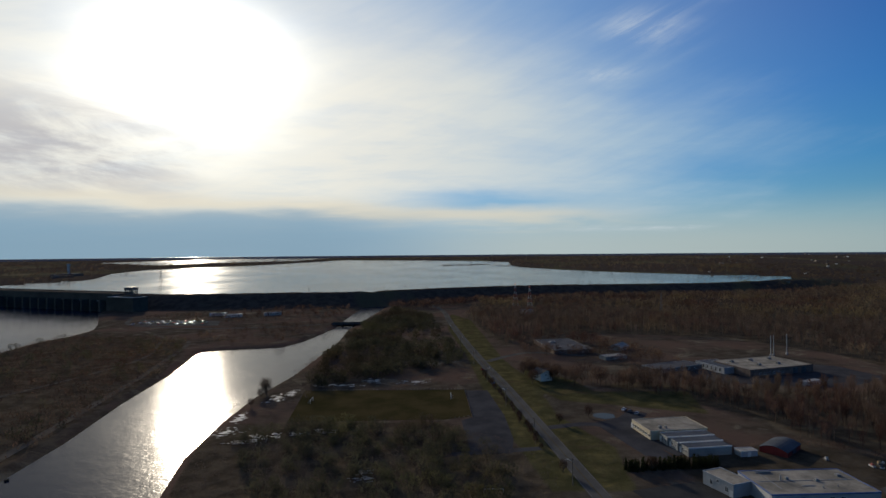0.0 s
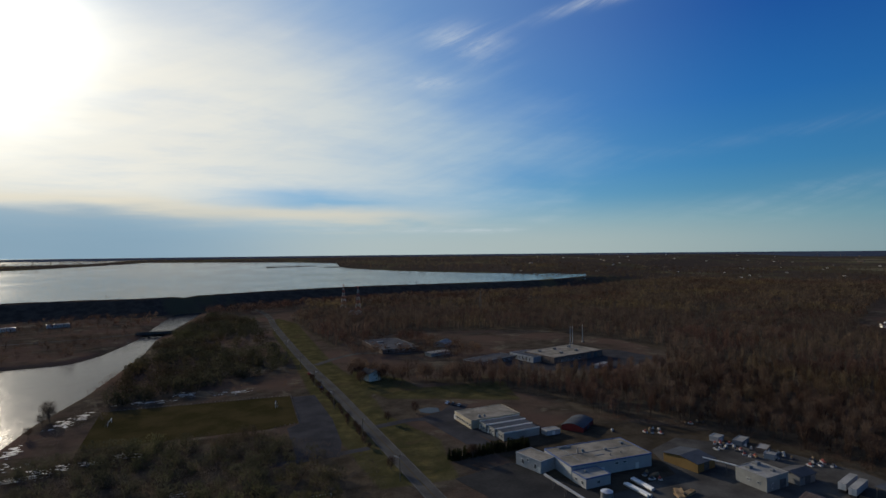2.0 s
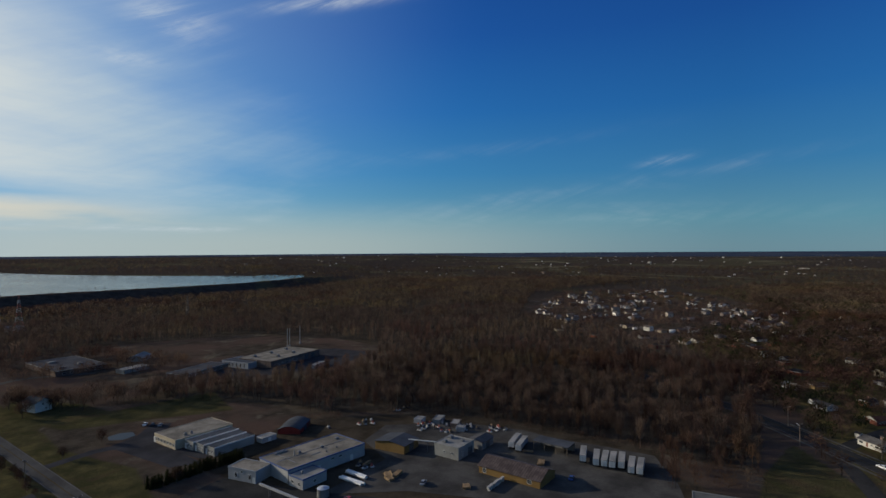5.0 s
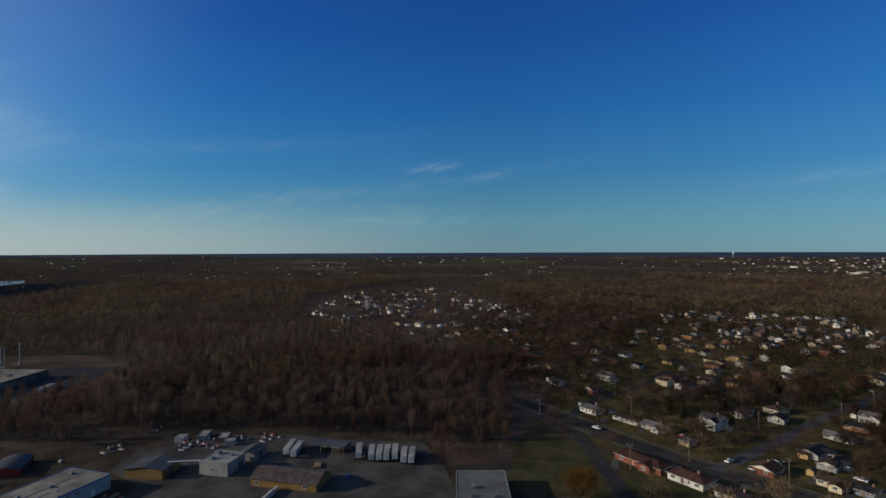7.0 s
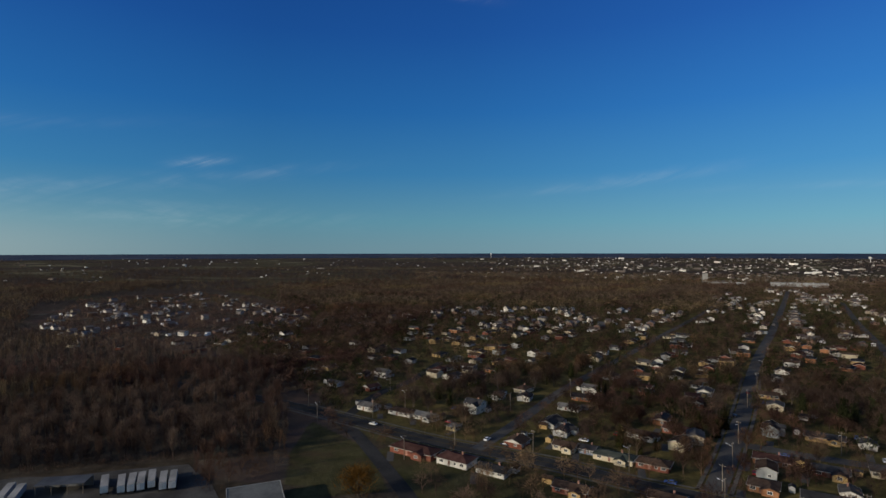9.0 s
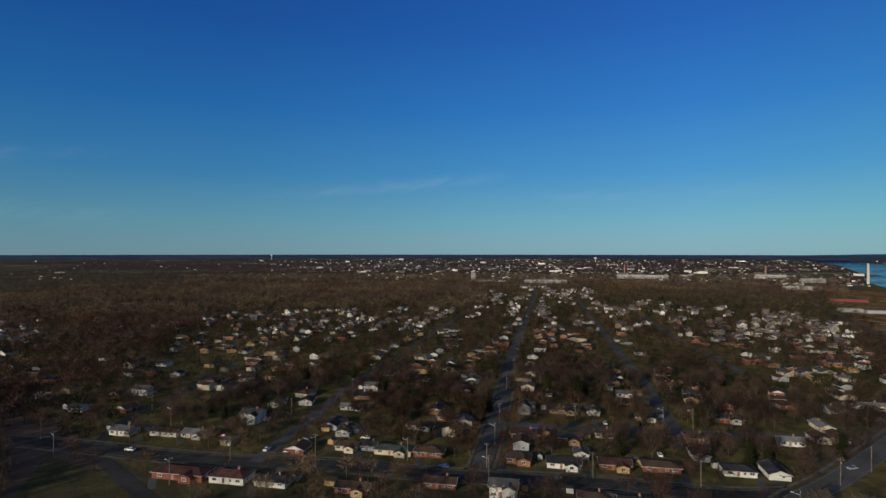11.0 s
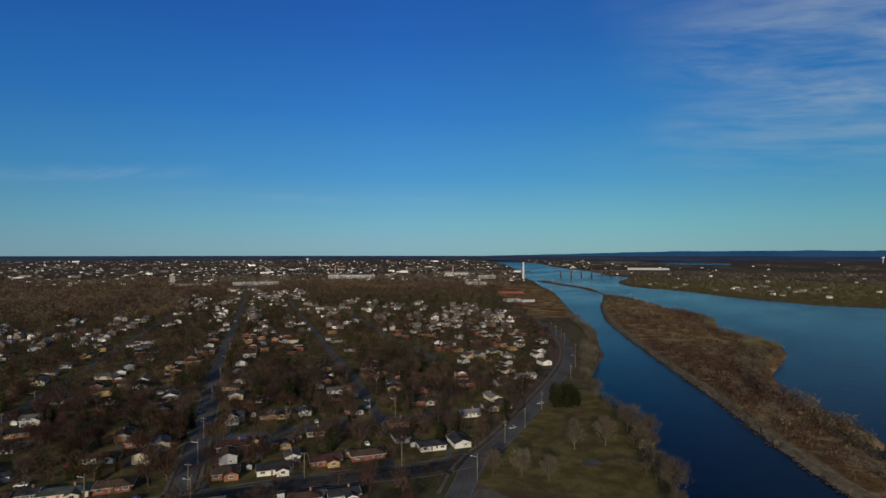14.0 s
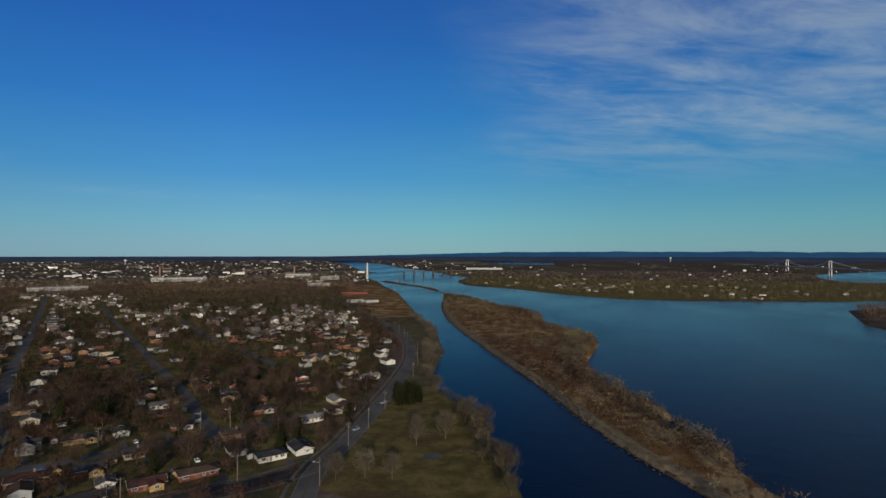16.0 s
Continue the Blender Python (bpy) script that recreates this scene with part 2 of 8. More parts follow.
def ground_surface():
    """Dry spring grass, lawns, leaf litter, rusty marsh and bare soil, by the weights that the ground carries."""
    mat = bpy.data.materials.new("ground")
    mat.use_nodes = True
    n = Nodes(mat.node_tree)
    place = n.add("ShaderNodeNewGeometry").outputs["Position"]
    att = n.add("ShaderNodeAttribute")
    att.attribute_name = "cover"
    sep = n.add("ShaderNodeSeparateColor")
    n.put(sep.inputs[0], att.outputs["Color"])
    lawn, litter, marsh = sep.outputs
    soil = att.outputs["Alpha"]
    broad, mid, grain = n.noise(place, 0.012, 5.0, 0.6), n.noise(place, 0.09, 6.0, 0.65), n.noise(place, 1.3, 5.0, 0.7)
    blotch = n.noise(place, 0.035, 7.0, 0.7, 0.6)
    base = n.mix(n.span(mid, 0.35, 0.65), (0.0354, 0.0295, 0.0237), (0.0707, 0.0588, 0.0442))
    base = n.mix(n.span(broad, 0.42, 0.60), base, (0.0791, 0.0544, 0.0426))
    base = n.mix(n.span(blotch, 0.54, 0.68), base, (0.1133, 0.0986, 0.0753))
    c_lawn = n.mix(n.span(mid, 0.35, 0.66), (0.0400, 0.0390, 0.0180), (0.0680, 0.0610, 0.0300))
    c_lawn = n.mix(n.span(blotch, 0.52, 0.66), c_lawn, (0.0560, 0.0430, 0.0250))
    c_lit = n.mix(n.span(mid, 0.35, 0.65), (0.0382, 0.0311, 0.0226), (0.0755, 0.0602, 0.0429))
    c_lit = n.mix(n.span(blotch, 0.55, 0.70), c_lit, (0.1000, 0.0827, 0.0535))
    c_mar = n.mix(n.span(mid, 0.36, 0.64), (0.0760, 0.0400, 0.0160), (0.1350, 0.0820, 0.0360))
    c_mar = n.mix(n.span(blotch, 0.50, 0.57), c_mar, (0.2000, 0.1420, 0.0740))
    c_soil = n.mix(n.span(mid, 0.35, 0.65), (0.0337, 0.0272, 0.0194), (0.0595, 0.0491, 0.0362))
    # far ground toned for haze: woods floor, stubble and paler pasture strips beyond the town
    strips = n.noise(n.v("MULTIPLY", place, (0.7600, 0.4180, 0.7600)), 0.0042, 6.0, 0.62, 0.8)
    c_open_haze = n.mix(n.span(mid, 0.35, 0.65), (0.0370, 0.0300, 0.0260), (0.0620, 0.0500, 0.0410))
    c_open_haze = n.mix(n.span(strips, 0.50, 0.57), c_open_haze, (0.0640, 0.0570, 0.0360))
    c_open_haze = n.mix(n.span(strips, 0.60, 0.66), c_open_haze, (0.1200, 0.1060, 0.0700))
    open_haze = n.add("ShaderNodeAttribute")
    open_haze.attribute_name = "open_haze"
    c_mead = n.mix(n.span(mid, 0.35, 0.65), (0.0580, 0.0480, 0.0185), (0.1100, 0.0870, 0.0340))
    c_mead = n.mix(n.span(blotch, 0.55, 0.66), c_mead, (0.0640, 0.0440, 0.0270))
    meadow = n.add("ShaderNodeAttribute")
    meadow.attribute_name = "meadow"
    wobble = n.m("MULTIPLY", n.m("SUBTRACT", mid, 0.5), 0.5)
    colour = base
    for weight, c in ((litter, c_lit), (lawn, c_lawn), (open_haze.outputs["Fac"], c_open_haze), (marsh, c_mar), (meadow.outputs["Fac"], c_mead), (soil, c_soil)):
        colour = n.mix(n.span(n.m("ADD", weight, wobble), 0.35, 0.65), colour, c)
    colour = n.v("SCALE", colour, scale=n.m("ADD", n.m("MULTIPLY", grain, 0.9), 0.55))
    out, bsdf, node = n.add("ShaderNodeOutputMaterial"), n.add("ShaderNodeBsdfPrincipled"), n.add("ShaderNodeBump")
    n.put(bsdf.inputs["Base Color"], colour)
    bsdf.inputs["Roughness"].default_value, bsdf.inputs["Specular IOR Level"].default_value = 0.95, 0.0
    node.inputs["Strength"].default_value, node.inputs["Distance"].default_value = 0.7, 0.5
    n.put(node.inputs["Height"], n.m("ADD", grain, n.m("MULTIPLY", mid, 3.0)))
    n.put(bsdf.inputs["Normal"], node.outputs[0])
    n.put(out.inputs[0], bsdf.outputs[0])
    return mat


def water_surface(name, deep, rough, wave, size):
    mat = bpy.data.materials.new(name)
    mat.use_nodes = True
    n = Nodes(mat.node_tree)
    place = n.add("ShaderNodeNewGeometry").outputs["Position"]
    out, bsdf, node = n.add("ShaderNodeOutputMaterial"), n.add("ShaderNodeBsdfPrincipled"), n.add("ShaderNodeBump")
    calm = n.noise(n.v("MULTIPLY", place, (1.0, 0.5, 1.0)), 0.006, 4.0, 0.55)
    ripples = n.m("ADD", n.noise(place, size, 3.0, 0.6), n.m("MULTIPLY", n.noise(place, size * 0.17, 2.0, 0.5), 2.0))
    bsdf.inputs["Base Color"].default_value = (*deep, 1)
    bsdf.inputs["IOR"].default_value = 1.10
    n.put(bsdf.inputs["Roughness"], n.span(calm, 0.35, 0.65, rough * 0.75, rough * 1.2))
    node.inputs["Strength"].default_value, node.inputs["Distance"].default_value = 1.0, wave
    n.put(node.inputs["Height"], ripples)
    n.put(bsdf.inputs["Normal"], node.outputs[0])
    n.put(out.inputs[0], bsdf.outputs[0])
    return mat


def twig_surface(name, a, b, rough=0.9):
    """Bark or needles; the shade of each tree comes with its mesh."""
    mat = bpy.data.materials.new(name)
    mat.use_nodes = True
    n = Nodes(mat.node_tree)
    att = n.add("ShaderNodeAttribute")
    att.attribute_name = "tint"
    place = n.add("ShaderNodeNewGeometry").outputs["Position"]
    mixed = n.m("ADD", att.outputs["Fac"], n.m("MULTIPLY", n.m("SUBTRACT", n.noise(place, 0.012, 3.0), 0.5), 1.2), clamp=True)
    colour = n.mix(mixed, a, b)
    # stands of other kinds of tree: tan and olive here, dark maroon there
    stand, other = n.noise(place, 0.0065, 4.0, 0.6, 0.4), n.noise(n.v("ADD", place, (900.0, 300.0, 0.0)), 0.009, 4.0, 0.6, 0.4)
    colour = n.mix(n.span(stand, 0.50, 0.64), colour, n.v("MULTIPLY", colour, (1.35, 1.38, 1.05)))
    colour = n.mix(n.span(other, 0.50, 0.62), colour, n.v("MULTIPLY", colour, (0.84, 0.70, 0.72)))
    info = n.add("ShaderNodeObjectInfo").outputs["Random"]
    colour = n.v("SCALE", colour, scale=n.m("ADD", n.m("MULTIPLY", info, 0.35), 0.82))
    out, bsdf = n.add("ShaderNodeOutputMaterial"), n.add("ShaderNodeBsdfPrincipled")
    n.put(bsdf.inputs["Base Color"], colour)
    bsdf.inputs["Roughness"].default_value, bsdf.inputs["Specular IOR Level"].default_value = rough, 0.0
    # light that passes between the finest twigs
    through_twigs, both = n.add("ShaderNodeBsdfTranslucent"), n.add("ShaderNodeMixShader")
    n.put(through_twigs.inputs[0], colour)
    both.inputs[0].default_value = 0.33
    n.put(both.inputs[1], bsdf.outputs[0])
    n.put(both.inputs[2], through_twigs.outputs[0])
    n.put(out.inputs[0], both.outputs[0])
    return mat


GROUND = ground_surface()
WATER = water_surface("river_water", (0.0008, 0.0060, 0.022), 0.17, 0.09, 0.55)
LAKE = water_surface("lake_water", (0.010, 0.022, 0.030), 0.13, 0.14, 0.40)
ASPHALT = surf("asphalt", (0.0264, 0.0264, 0.0271), (0.0422, 0.0416, 0.0403), 0.9, 0.05, 0.8, 0.25)
OLD_ASPHALT = surf("old_asphalt", (0.0537, 0.0523, 0.0502), (0.0826, 0.0798, 0.0750), 0.9, 0.05, 0.8, 0.25)
YARD_GRIT = surf("yard_grit", (0.0385, 0.0371, 0.0351), (0.0782, 0.0749, 0.0696), 0.95, 0.07, 1.0, 0.3)
GRAVEL = surf("gravel", (0.0312, 0.0312, 0.0343), (0.0515, 0.0515, 0.0554), 0.95, 0.06, 1.5, 0.3)
CONCRETE = surf("concrete", (0.30, 0.29, 0.27), (0.42, 0.40, 0.37), 0.85, 0.2, 2.0, 0.2)
PALE_CONCRETE = surf("pale_concrete", (0.338, 0.323, 0.300), (0.435, 0.420, 0.390), 0.85, 0.05, 1.0, 0.15)
PAVING = surf("pavement_concrete", (0.0720, 0.0674, 0.0594), (0.1080, 0.1008, 0.0882), 0.9, 0.2, 2.0, 0.2)
PAINT = surf("road_paint", (0.085, 0.083, 0.078), (0.16, 0.157, 0.145), 0.8, 0.3, 2.0, 0.3)
YELLOW_PAINT = surf("yellow_paint", (0.060, 0.045, 0.018), (0.095, 0.072, 0.028), 0.8, 0.3, 2.0, 0.3)
TURF = surf("turf", (0.0264, 0.0235, 0.0100), (0.0468, 0.0372, 0.0176), 0.95, 0.05, 0.9, 0.3)
MEADOW = surf("meadow", (0.0525, 0.0420, 0.0090), (0.0938, 0.0720, 0.0203), 0.95, 0.07, 0.9, 0.4)
SOIL = surf("bare_soil", (0.0562, 0.0485, 0.0405), (0.1013, 0.0878, 0.0720), 0.95, 0.08, 1.2, 0.3)
ROCKFILL = surf("rockfill", (0.088, 0.068, 0.042), (0.160, 0.128, 0.080), 0.95, 0.25, 1.5, 0.45, 0.3)
DARK_ROCK = surf("wet_rock", (0.020, 0.017, 0.014), (0.045, 0.038, 0.030), 0.8, 0.3, 1.5, 0.3)
# matte pale colour standing in for sky reflected in standing water
POOL_GLINT = surf("pool_glint", (0.2720, 0.2720, 0.2640), (0.4960, 0.4960, 0.4880), 0.7, 0.3, 1.5, 0.2, 0.1)
PUDDLE = water_surface("puddle", (0.03, 0.032, 0.035), 0.05, 0.01, 0.8)

WALLS = {
    "white": surf("white_siding", (0.4082, 0.3994, 0.3639), (0.4970, 0.4882, 0.4527), 0.7, 0.4, 3.0, 0.08, vary=0.08),
    "cream": surf("cream_siding", (0.3412, 0.2939, 0.2085), (0.4360, 0.3792, 0.2749), 0.7, 0.4, 3.0, 0.08, vary=0.08),
    "yellow": surf("yellow_siding", (0.3672, 0.2831, 0.1377), (0.4284, 0.3443, 0.1836), 0.7, 0.4, 3.0, 0.08, vary=0.06),
    "grey": surf("grey_siding", (0.1840, 0.1924, 0.1966), (0.2509, 0.2593, 0.2635), 0.7, 0.4, 3.0, 0.08, vary=0.12),
    "blue": surf("blue_siding", (0.1115, 0.1394, 0.1952), (0.1533, 0.1882, 0.2509), 0.7, 0.4, 3.0, 0.08, vary=0.1),
    "brick": surf("red_brick", (0.1133, 0.0419, 0.0296), (0.1742, 0.0698, 0.0479), 0.9, 0.5, 5.0, 0.25, vary=0.15),
    "orange": surf("orange_brick", (0.1812, 0.0833, 0.0436), (0.2538, 0.1269, 0.0680), 0.9, 0.5, 5.0, 0.25, vary=0.12),
    "tan": surf("tan_brick", (0.2538, 0.1721, 0.0770), (0.3353, 0.2356, 0.1132), 0.9, 0.5, 5.0, 0.2, vary=0.1),
}
ROOFS = {
    "dark": surf("dark_shingles", (0.0192, 0.0200, 0.0224), (0.0344, 0.0344, 0.0376), 0.9, 0.3, 3.0, 0.3, vary=0.2),
    "grey": surf("grey_shingles", (0.0496, 0.0480, 0.0480), (0.0800, 0.0776, 0.0760), 0.9, 0.3, 3.0, 0.3, vary=0.2),
    "brown": surf("brown_shingles", (0.0392, 0.0256, 0.0200), (0.0648, 0.0456, 0.0344), 0.9, 0.3, 3.0, 0.3, vary=0.2),
    "red": surf("red_brown_shingles", (0.0426, 0.0216, 0.0192), (0.0648, 0.0353, 0.0304), 0.9, 0.3, 3.0, 0.3, vary=0.15),
    "green": surf("green_grey_shingles", (0.0344, 0.0408, 0.0344), (0.0544, 0.0608, 0.0520), 0.9, 0.3, 3.0, 0.3, vary=0.15),
    "pale": surf("pale_shingles", (0.1120, 0.1080, 0.1040), (0.1552, 0.1512, 0.1424), 0.9, 0.3, 3.0, 0.25, vary=0.15),
}
TRIM = surf("white_trim", (0.4480, 0.4416, 0.4224), (0.5120, 0.5056, 0.4864), 0.6, 0.5, 3.0, 0.06)
EAVES = surf("eaves_boards", (0.20, 0.19, 0.175), (0.30, 0.29, 0.27), 0.7, 0.3, 3.0, 0.15)
PANE = surf("window_glass", (0.020, 0.024, 0.030), (0.040, 0.046, 0.055), 0.12, 0.3, 2.0, 0.1)
DOOR = surf("door_paint", (0.12, 0.06, 0.045), (0.22, 0.12, 0.09), 0.6, 0.5, 2.0, 0.1, vary=0.4)
CHIMNEY = surf("chimney_brick", (0.19, 0.10, 0.075), (0.30, 0.18, 0.14), 0.9, 1.0, 5.0, 0.2, vary=0.2)
BARK = twig_surface("bark", (0.0744, 0.0594, 0.0486), (0.1554, 0.1242, 0.0972))
TWIGS = twig_surface("bare_twigs", (0.0370, 0.0237, 0.0194), (0.1284, 0.0835, 0.0605))
RUST_TWIGS = twig_surface("rusty_twigs", (0.0562, 0.0302, 0.0178), (0.1123, 0.0665, 0.0340))
# twigs of the far woods, colour lightened in place of haze
HAZE_TWIGS = twig_surface("hazed_far_woods", (0.0513, 0.0366, 0.0270), (0.1334, 0.0976, 0.0670))
PALE_TWIGS = twig_surface("pale_twigs", (0.0615, 0.0421, 0.0333), (0.1377, 0.0986, 0.0749))
# pines on the sun's side, veiling glare put into a lighter needle colour
GLARE_NEEDLES = twig_surface("glare_needles", (0.0382, 0.0388, 0.0251), (0.0764, 0.0707, 0.0450))
DARK_NEEDLES = twig_surface("dark_needles", (0.0137, 0.0172, 0.0078), (0.0293, 0.0310, 0.0137))
BUDS = twig_surface("golden_willow_twigs", (0.0836, 0.0386, 0.0084), (0.1285, 0.0648, 0.0150))
# scrub by the canal, colour lightened for the glare towards the sun
GLARE_SCRUB = twig_surface("glare_scrub", (0.0690, 0.0552, 0.0460), (0.1288, 0.1030, 0.0846))
OLIVE_TWIGS = twig_surface("olive_brown_twigs", (0.0930, 0.0780, 0.0540), (0.1874, 0.1546, 0.1020))
PALE_BARK = twig_surface("pale_bark", (0.0880, 0.0675, 0.0490), (0.1760, 0.1387, 0.1015))
WOOD_POLE = surf("weathered_pole", (0.0992, 0.0806, 0.0620), (0.1612, 0.1364, 0.1116), 0.9, 0.4, 3.0, 0.2)
GALVANISED = surf("galvanised_steel", (0.42, 0.43, 0.44), (0.56, 0.57, 0.58), 0.5, 0.4, 3.0, 0.1, metal=0.6)

# ---- the lie of the land ----
class Shape:
    """Vertices and faces gathered for one mesh."""

    def __init__(self):
        self.v, self.f = [], []

    def face(self, *points):
        k = len(self.v)
        self.v += [tuple(p) for p in points]
        self.f.append(tuple(range(k, k + len(points))))

    def solid(self, low, high):
        """A body between a ring of points below and one above."""
        k, c = len(self.v), len(low)
        self.v += [tuple(p) for p in low] + [tuple(p) for p in high]
        self.f.append(tuple(range(k + c - 1, k - 1, -1)))
        self.f.append(tuple(range(k + c, k + 2 * c)))
        for i in range(c):
            j = (i + 1) % c
            self.f.append((k + i, k + j, k + c + j, k + c + i))
        return self

    def box(self, x, y, z, sx, sy, sz, turn=0.0):
        """A box with its base centre at x, y, z."""
        c, s = math.cos(radians(turn)), math.sin(radians(turn))
        ring = [(x + c * a - s * b, y + s * a + c * b) for a, b in ((-sx / 2, -sy / 2), (sx / 2, -sy / 2), (sx / 2, sy / 2), (-sx / 2, sy / 2))]
        return self.solid([(*p, z) for p in ring], [(*p, z + sz) for p in ring])

    def rod(self, a, b, ra, rb=None, sides=6):
        a, b = Vector(a), Vector(b)
        rb = ra if rb is None else rb
        q = (b - a).to_track_quat("Z", "Y")
        ring = [(math.cos(2 * math.pi * i / sides), math.sin(2 * math.pi * i / sides), 0) for i in range(sides)]
        return self.solid([a + q @ (Vector(p) * ra) for p in ring], [b + q @ (Vector(p) * rb) for p in ring])

    def mesh(self, name, mat=None, smooth=False):
        me = bpy.data.meshes.new(name)
        me.from_pydata(self.v, [], self.f)
        if mat:
            me.materials.append(mat)
        if smooth:
            me.shade_smooth()
        me.update()
        return me


def part(name, shape, mat, parent, label="", smooth=False):
    """One mesh object under a thing or a part; shape may be a mesh that is shared."""
    me = shape if isinstance(shape, bpy.types.Mesh) else shape.mesh(name, mat, smooth)
    ob = new(name, me)
    ob.parent = parent
    return tagged(ob, label)


def thing(name, x, y, z=None, turn=0.0, label="", category="", group="", kind=""):
    ob = new(name)
    ob.matrix_basis = pose(x, y, land(x, y) if z is None else z, 0, 0, turn)
    ob.empty_display_size = 0.5
    return tagged(ob, label, category, group, kind)


def structure(name, shape, mat, label, category="", smooth=False, kind="structure"):
    return tagged(new(name, shape.mesh(name, mat, smooth)), label, category, kind=kind)


def inside_distance(poly, x, y):
    """Distance to a closed outline, positive within."""
    x, y = np.asarray(x, float), np.asarray(y, float)
    best, odd = np.full(x.shape, 1e18), np.zeros(x.shape, bool)
    for (ax, ay), (bx, by) in zip(poly, poly[1:] + poly[:1]):
        dx, dy = bx - ax, by - ay
        t = np.clip(((x - ax) * dx + (y - ay) * dy) / (dx * dx + dy * dy + 1e-12), 0, 1)
        best = np.minimum(best, (x - ax - t * dx) ** 2 + (y - ay - t * dy) ** 2)
        if ay != by:
            odd ^= ((ay > y) != (by > y)) & (x < dx * (y - ay) / dy + ax)
    return np.where(odd, 1, -1) * np.sqrt(best)


def smooth_line(points, step):
    """A curve through points, with a point every step metres."""
    p = [Vector((*q, 0)) for q in points]
    p = [p[0] * 2 - p[1]] + p + [p[-1] * 2 - p[-2]]
    out = []
    for a, b, c, d in zip(p, p[1:], p[2:], p[3:]):
        count = max(1, int((c - b).length / step))
        for i in range(count):
            t = i / count
            q = 0.5 * (2 * b + (c - a) * t + (2 * a - 5 * b + 4 * c - d) * t * t + (3 * b - a - 3 * c + d) * t ** 3)
            out.append((q.x, q.y))
    return out + [points[-1]]


# banks, from upstream to downstream
CANAL_EAST = [(-94, 965), (-109, 729), (-114, 650), (-109, 568), (-110, 504), (-113, 412), (-121, 349), (-121, 297), (-117, 245), (-108, 207),
              (-85, 110), (-48, 5), (-5, -95), (22, -165), (38, -205), (47, -226), (58, -249), (74, -291), (94, -320), (110, -334), (124, -353),
              (143, -396), (156, -448), (164, -487), (182, -524), (214, -608), (247, -664), (287, -735), (375, -910), (526, -1202), (658, -1413), (858, -1758)]
CANAL_WEST = [(-132, 986), (-136, 847), (-135, 730), (-131, 686), (-138, 620), (-145, 570), (-158, 536), (-183, 528), (-209, 523), (-228, 507),
              (-209, 416), (-199, 337), (-186, 268), (-181, 223), (-152, 110), (-105, -20), (-58, -140), (-27, -229), (-8, -256), (18, -301), (62, -388),
              (143, -538), (223, -692), (285, -839), (338, -990), (407, -1196), (524, -1376), (674, -1526), (795, -1662)]
ISLAND_EAST = [(-552, 885), (-545, 862), (-499, 790), (-457, 722), (-429, 669), (-423, 615), (-430, 574), (-421, 519), (-385, 400), (-300, 150), (-200, -50), (-110, -170), (-51, -242),
               (-43, -263), (-46, -285), (-34, -306), (-20, -316), (-23, -339), (-12, -366), (5, -391), (26, -429), (34, -483), (29, -578), (39, -649), (74, -671),
               (104, -716), (122, -812), (165, -911), (196, -920), (249, -1017), (333, -1151), (419, -1231), (505, -1390), (655, -1548), (772, -1690)]
SOUTH_SHORE = [(770, -1909), (772, -2089), (700, -2130), (596, -2062), (557, -1789), (526, -1687), (439, -1518), (304, -1431), (138, -1257), (15, -1170), (-90, -1166),
               (-193, -1189), (-294, -1212), (-398, -1249), (-450, -1290), (-600, -1260), (-420, -1130), (-338, -1061), (-291, -855), (-294, -800), (-360, -700),
               (-600, -620), (-900, -500), (-1100, 0), (-1150, 600), (-1120, 1120), (-1000, 1085), (-811, 1003)]
CANAL = CANAL_EAST + [(930, -1850), (870, -1790)] + CANAL_WEST[::-1]
RIVER = ISLAND_EAST + SOUTH_SHORE
NARROWS = [(800, -1660), (858, -1740), (930, -1850), (1020, -2000), (1100, -2200), (900, -2230), (770, -2100), (760, -1900), (745, -1720)]
DOWNSTREAM = [(780, -2100), (960, -2120), (1236, -2392), (1571, -2895), (2047, -3438), (2700, -3900), (2593, -4031), (1906, -3513), (1456, -3123), (1196, -2747), (900, -2450), (720, -2180)]
SOUTH_CHANNEL = [(-697, -2544), (-1055, -2867), (-1300, -2500), (-1000, -1950), (-747, -2031), (-659, -2068), (-643, -2226)]
BACKWATER = [(1062, -3978), (472, -3642), (440, -3391), (722, -3396), (1047, -3768)]
WATERS = (CANAL, RIVER, NARROWS, DOWNSTREAM, SOUTH_CHANNEL, BACKWATER)
DYKE = [(-484, 888), (-430, 886), (-345, 892), (-262, 905), (-172, 900), (-82, 940), (15, 993), (122, 1038), (235, 1066), (343, 1068), (454, 1074), (564, 1085),
        (715, 1141), (830, 1220)]
UPLAND = [(-4500, 1300), (-1100, 1135), (-760, 1000), (-560, 915)] + DYKE + [(1300, 1600), (2600, 2300), (4500, 2600), (5500, 5500), (-5500, 5500)]
RESERVOIR = [(-1400, 1180), (-1016, 1290), (-989, 1430), (-1039, 1623), (-1194, 1965), (-1231, 2259), (-1134, 2475), (-940, 2700), (-640, 3420), (-200, 3330), (200, 3160), (355, 2961),
             (317, 2536), (330, 2347), (456, 2043), (595, 1820), (716, 1663), (813, 1524), (877, 1377), (850, 1320), (790, 1250), (700, 1205), (560, 1152), (450, 1141),
             (340, 1135), (232, 1133), (110, 1103), (0, 1060), (-100, 1020), (-180, 980), (-280, 972), (-360, 958), (-430, 954), (-484, 958), (-570, 985), (-760, 1068)]
FAR_LAKE = [(-1420, 2760), (-1290, 3050), (-900, 3350), (-760, 3900), (-1500, 3700), (-1900, 3000)]
LAKES = (RESERVOIR, FAR_LAKE)
